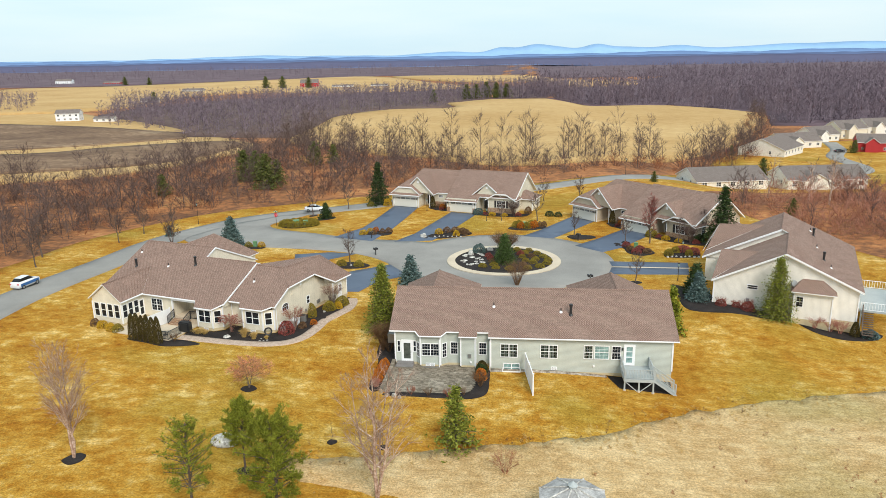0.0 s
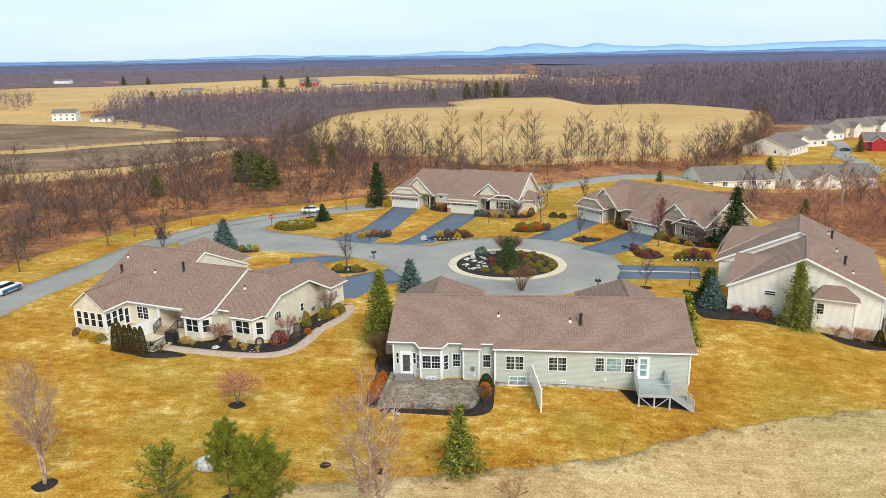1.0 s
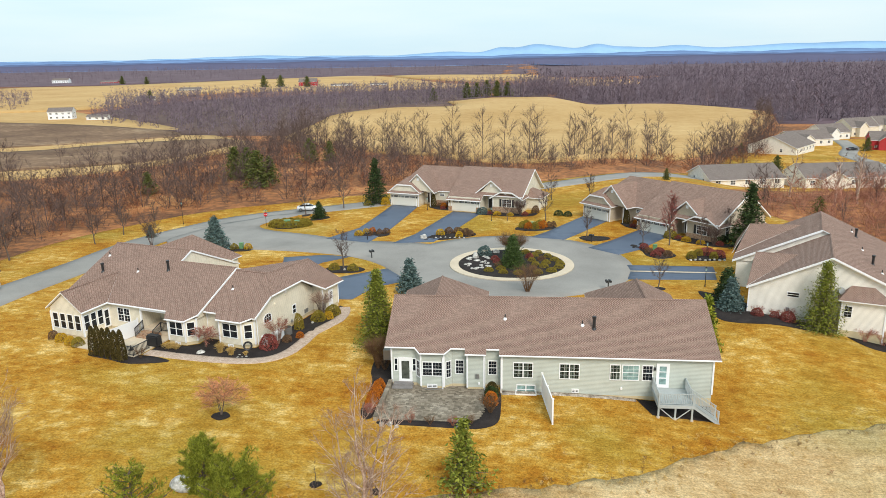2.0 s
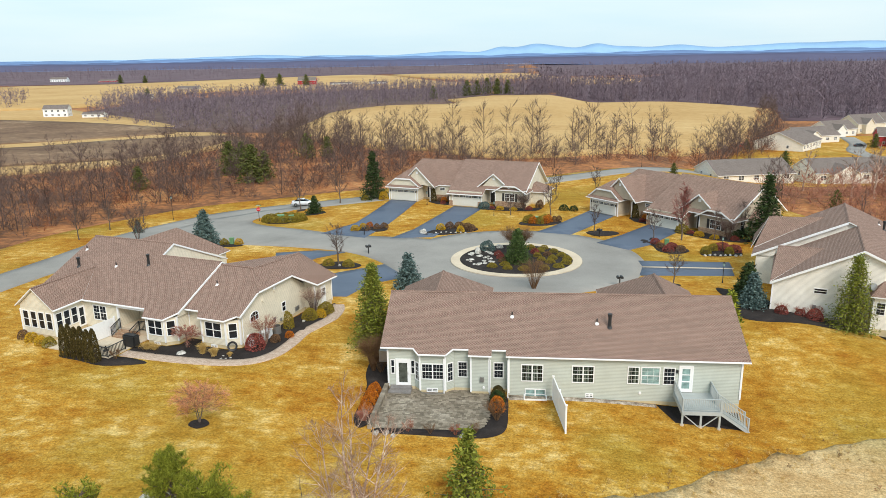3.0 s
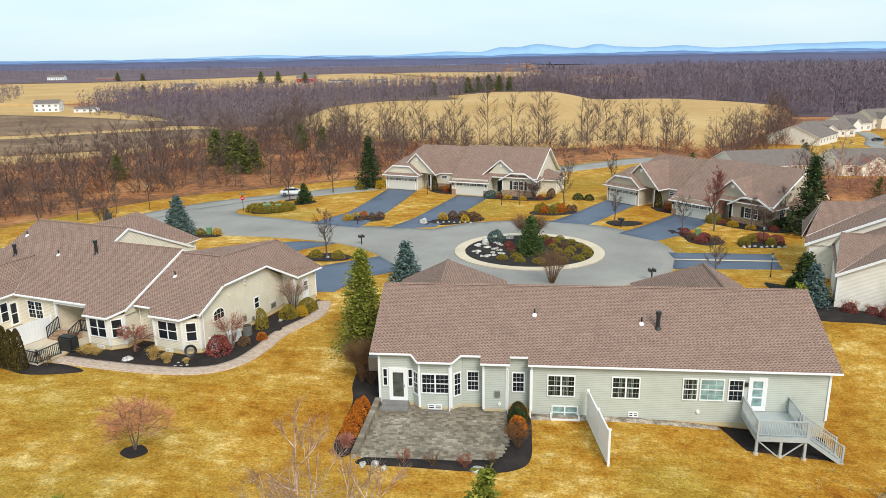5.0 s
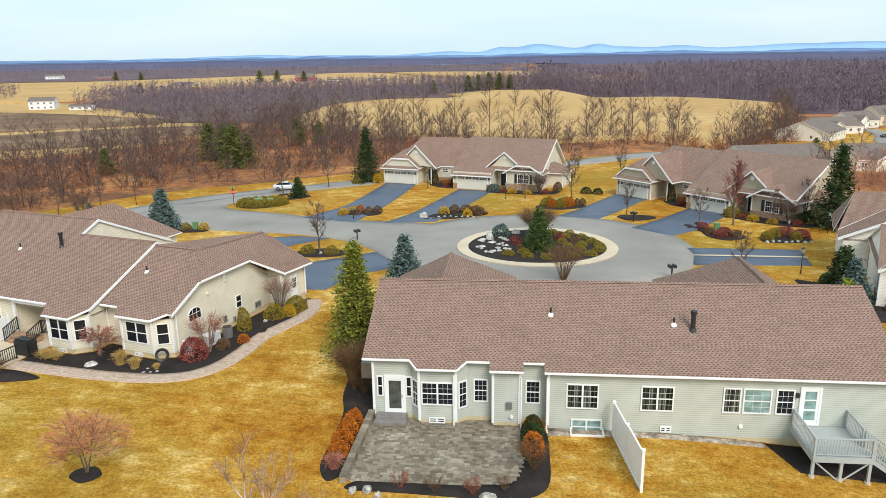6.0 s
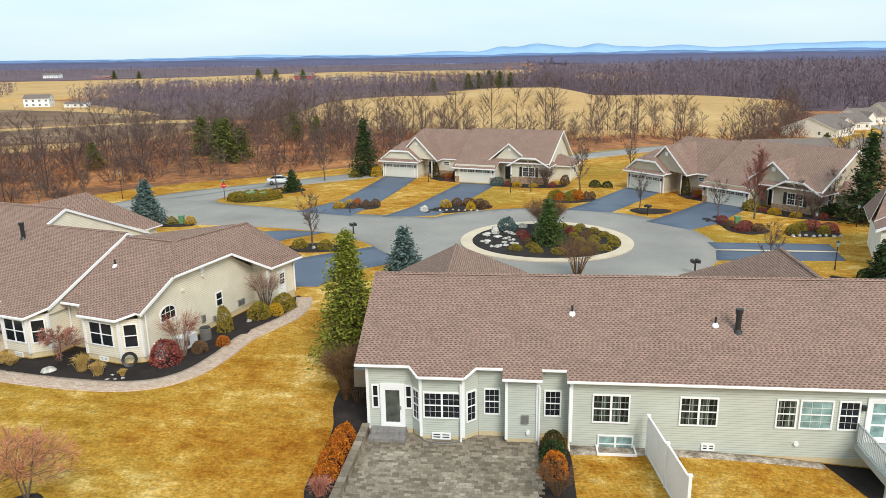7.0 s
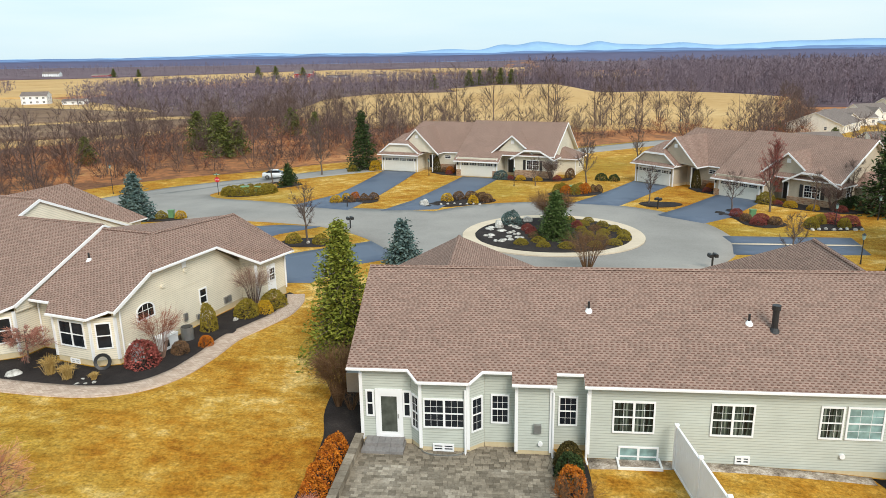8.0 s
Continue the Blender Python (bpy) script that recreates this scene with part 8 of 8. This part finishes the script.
W7 = [(-500, 900), (-379, 800), (-318, 690), (-235, 570), (-240, 505), (-300, 508), (-330, 560), (-400, 690), (-470, 800)]
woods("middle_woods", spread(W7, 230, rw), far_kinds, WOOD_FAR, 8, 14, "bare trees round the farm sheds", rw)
W5 = [(44, 150), (52, 127), (62, 112), (95, 100), (150, 160), (110, 190), (75, 178), (50, 165)]
woods("shrub_thicket", spread(W5, 480, rw), bush_kinds, RED_BRUSH, 2.5, 5.5, "reddish bare thicket behind the cream house", rw, "brush")
woods("shrub_thicket", spread(W5, 60, rw), near_kinds, TWIG, 5, 9, "bare trees behind the cream house", rw)
for i, (x, y, h) in enumerate(((59, 170, 11), (62, 154, 11), (68, 158, 12), (74, 172, 10), (80, 185, 9))):
    settle(bare_tree("pale-barked bare tree among the far houses", h, 3.0, 70 + i, BIRCH, TWIG, 1, n_limb=11, n_sub=6, n_twig=6, thick=1.6), x, y)
PINES = ((-80.3, 202.6, 1.00), (-69.0, 189.1, 1.05), (-77.7, 204.9, 0.95), (-71.1, 245.2, 0.90), (-65.1, 248.7, 0.75), (-93.2, 177.1, 0.62), (-68.2, 196.1, 0.80))
for i, (x, y, s) in enumerate(PINES):
    o = settle(conifer("dark green pine among the bare scrub", 9, 3.5, 80 + i, OLIVE, layers=16, per=9, clumps=6, size=0.1, ragged=0.3, power=0.55, clear=0.1), x, y, 40 * i, s)
for i, (x, y, s) in enumerate(((-372, 720, 1.6), (-80, 690, 1.6), (-300, 1035, 2.2), (-340, 1040, 2.4), (-365, 1040, 2.4), (-690, 1240, 2.0), (-640, 1230, 1.8), (-42, 730, 1.9), (-32, 726, 2.1), (-22, 722, 2.0), (-52, 735, 2.0), (-12, 724, 1.8), (85, 256, 0.85), (37, 194, 0.4), (150, 338, 0.8), (95, 331, 0.6), (56, 146, 0.5))):
    place(o, x, y, s, 50 * i)

# far plain: distance haze is put into its base colour as blue
drape("backdrop_plain", [(-4500, 2430), (4500, 2430), (4500, 4740), (-4500, 4740)], rough_mat("far_woodland_painted_haze", [(0.35, (0.10, 0.15, 0.29)), (0.5, (0.15, 0.23, 0.41)), (0.65, (0.26, 0.34, 0.48))], 0.005, 0.02, 1.0, 0.1, 1.0, 0.0), 1.0, 400, "wooded plain at the foot of the hills, painted in haze blue", "plain", 0.5)
# hill colours have air haze mixed in, bluer and paler with distance
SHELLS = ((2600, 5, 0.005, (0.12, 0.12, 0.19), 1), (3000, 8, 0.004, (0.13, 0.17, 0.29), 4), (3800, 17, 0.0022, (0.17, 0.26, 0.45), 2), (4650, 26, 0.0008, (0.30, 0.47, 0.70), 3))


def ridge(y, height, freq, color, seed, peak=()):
    m = rough_mat("haze_tinted_hill", [(0.3, tuple(0.85 * c for c in color)), (0.7, tuple(1.1 * c for c in color))], 0.004, 0.02, 1.0, 0.1, 1.0, 0.0)
    b = bmesh.new()
    rows = []
    for i in range(601):
        x = -4200 + 8400 * i / 600
        h = height * (0.55 + 0.6 * noise.noise((x * freq, seed * 7.1, 0)) + 0.3 * noise.noise((x * freq * 5, seed * 3.3, 1)))
        for px, pw, ph in peak:
            h += ph * math.exp(-((x - px) / pw) ** 2)
        rows.append([b.verts.new((x, yy, zz)) for yy, zz in ((y - 260, -40), (y - 90, -14 + 0.55 * (h + 14)), (y, h), (y + 60, -40))])
    for a, c in zip(rows, rows[1:]):
        for k in range(3):
            b.faces.new((a[k], c[k], c[k + 1], a[k + 1]))
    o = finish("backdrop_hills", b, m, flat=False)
    return tagged(o, "distant wooded hills along the horizon, painted in haze blue", "hills", kind="structure")


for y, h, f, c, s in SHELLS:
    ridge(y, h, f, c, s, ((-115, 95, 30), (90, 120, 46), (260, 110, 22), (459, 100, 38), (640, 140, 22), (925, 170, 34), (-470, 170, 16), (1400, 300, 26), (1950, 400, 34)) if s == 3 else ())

# rough tufts along the edge of the meadow and thinly inside it
edge = curve_loop([(62, 72), (37, 65.5), (21, 60.5), (14, 57), (7.5, 52.5), (-2, 49.6), (-14, 47), (-18, 46.4)], False, 12)
tuft_kinds = [wild(90 + s, 1.0, 0.9, 12, 4, 0.02, 0.02, 3, 0.02) for s in range(4)]
for mat, n, out, lo, hi, text in ((BROWN, 90, 0.7, 0.12, 0.34, "brown rough grass tufts along the meadow edge"), (STRAW, 380, 1.8, 0.12, 0.38, "straw-coloured grass tufts in the meadow")):
    e = np.array(edge)[rw.integers(0, len(edge), n)]
    e = e + rw.normal(0, 1.0, e.shape) * [1.2, out] - [0, 0.4 * out]
    woods("meadow_tufts", e, tuft_kinds, mat, lo, hi, text, rw, "grass")
inner = spread([(60, 20), (60, 66), (37, 61), (20, 55), (8, 48), (2, 44), (8, 38), (12, 20)], 260, rw)
woods("meadow_tufts", inner, tuft_kinds, RUST_BRUSH, 0.12, 0.4, "reddish brown weeds in the dry meadow", rw, "grass")

# ---- patio pavers, last ----
pm = {}
for w, d in ((0.3, 0.2), (0.2, 0.2)):
    b = bmesh.new()
    box(b, 0.004, w - 0.004, 0.004, d - 0.004, -0.06, 0)
    bmesh.ops.bevel(b, geom=[e for e in b.edges if all(v.co.z > -0.01 for v in e.verts)], offset=0.012, segments=1, affect="EDGES")
    o = finish("paver", b, PAVER)
    pm[w] = o.data
    bpy.data.objects.remove(o)
rp = random.Random(9)
outline = curve_loop([(-12.0, 65.75), (-3.5, 65.75), (-3.5, 60.5), (-4.7, 59.3), (-8, 59.2), (-11.7, 59.1), (-12.05, 61)], True, 3)
laid, rest = 0, bmesh.new()
row = 0
y = 65.5
while y > 59.0:
    x = -12.1 - rp.uniform(0, 0.25)
    while x < -3.5:
        w = rp.choice((0.3, 0.3, 0.2))
        if inside(np.array([(x + w / 2, y + 0.1)]), outline)[0]:
            z = land(x, y) + 0.105 + rp.uniform(-0.004, 0.004)
            if laid < 300:
                o = new("paver", pm[w])
                o.parent, o.location = base, (x, y, z)
                laid += 1
            else:
                box(rest, x + 0.004, x + w - 0.004, y + 0.004, y + 0.196, z - 0.06, z)
        x += w
    y -= 0.2
    row += 1
o = part("pavers", rest, PAVER, base)
tagged(o, "weathered grey-brown concrete patio pavers", kind="stuff")
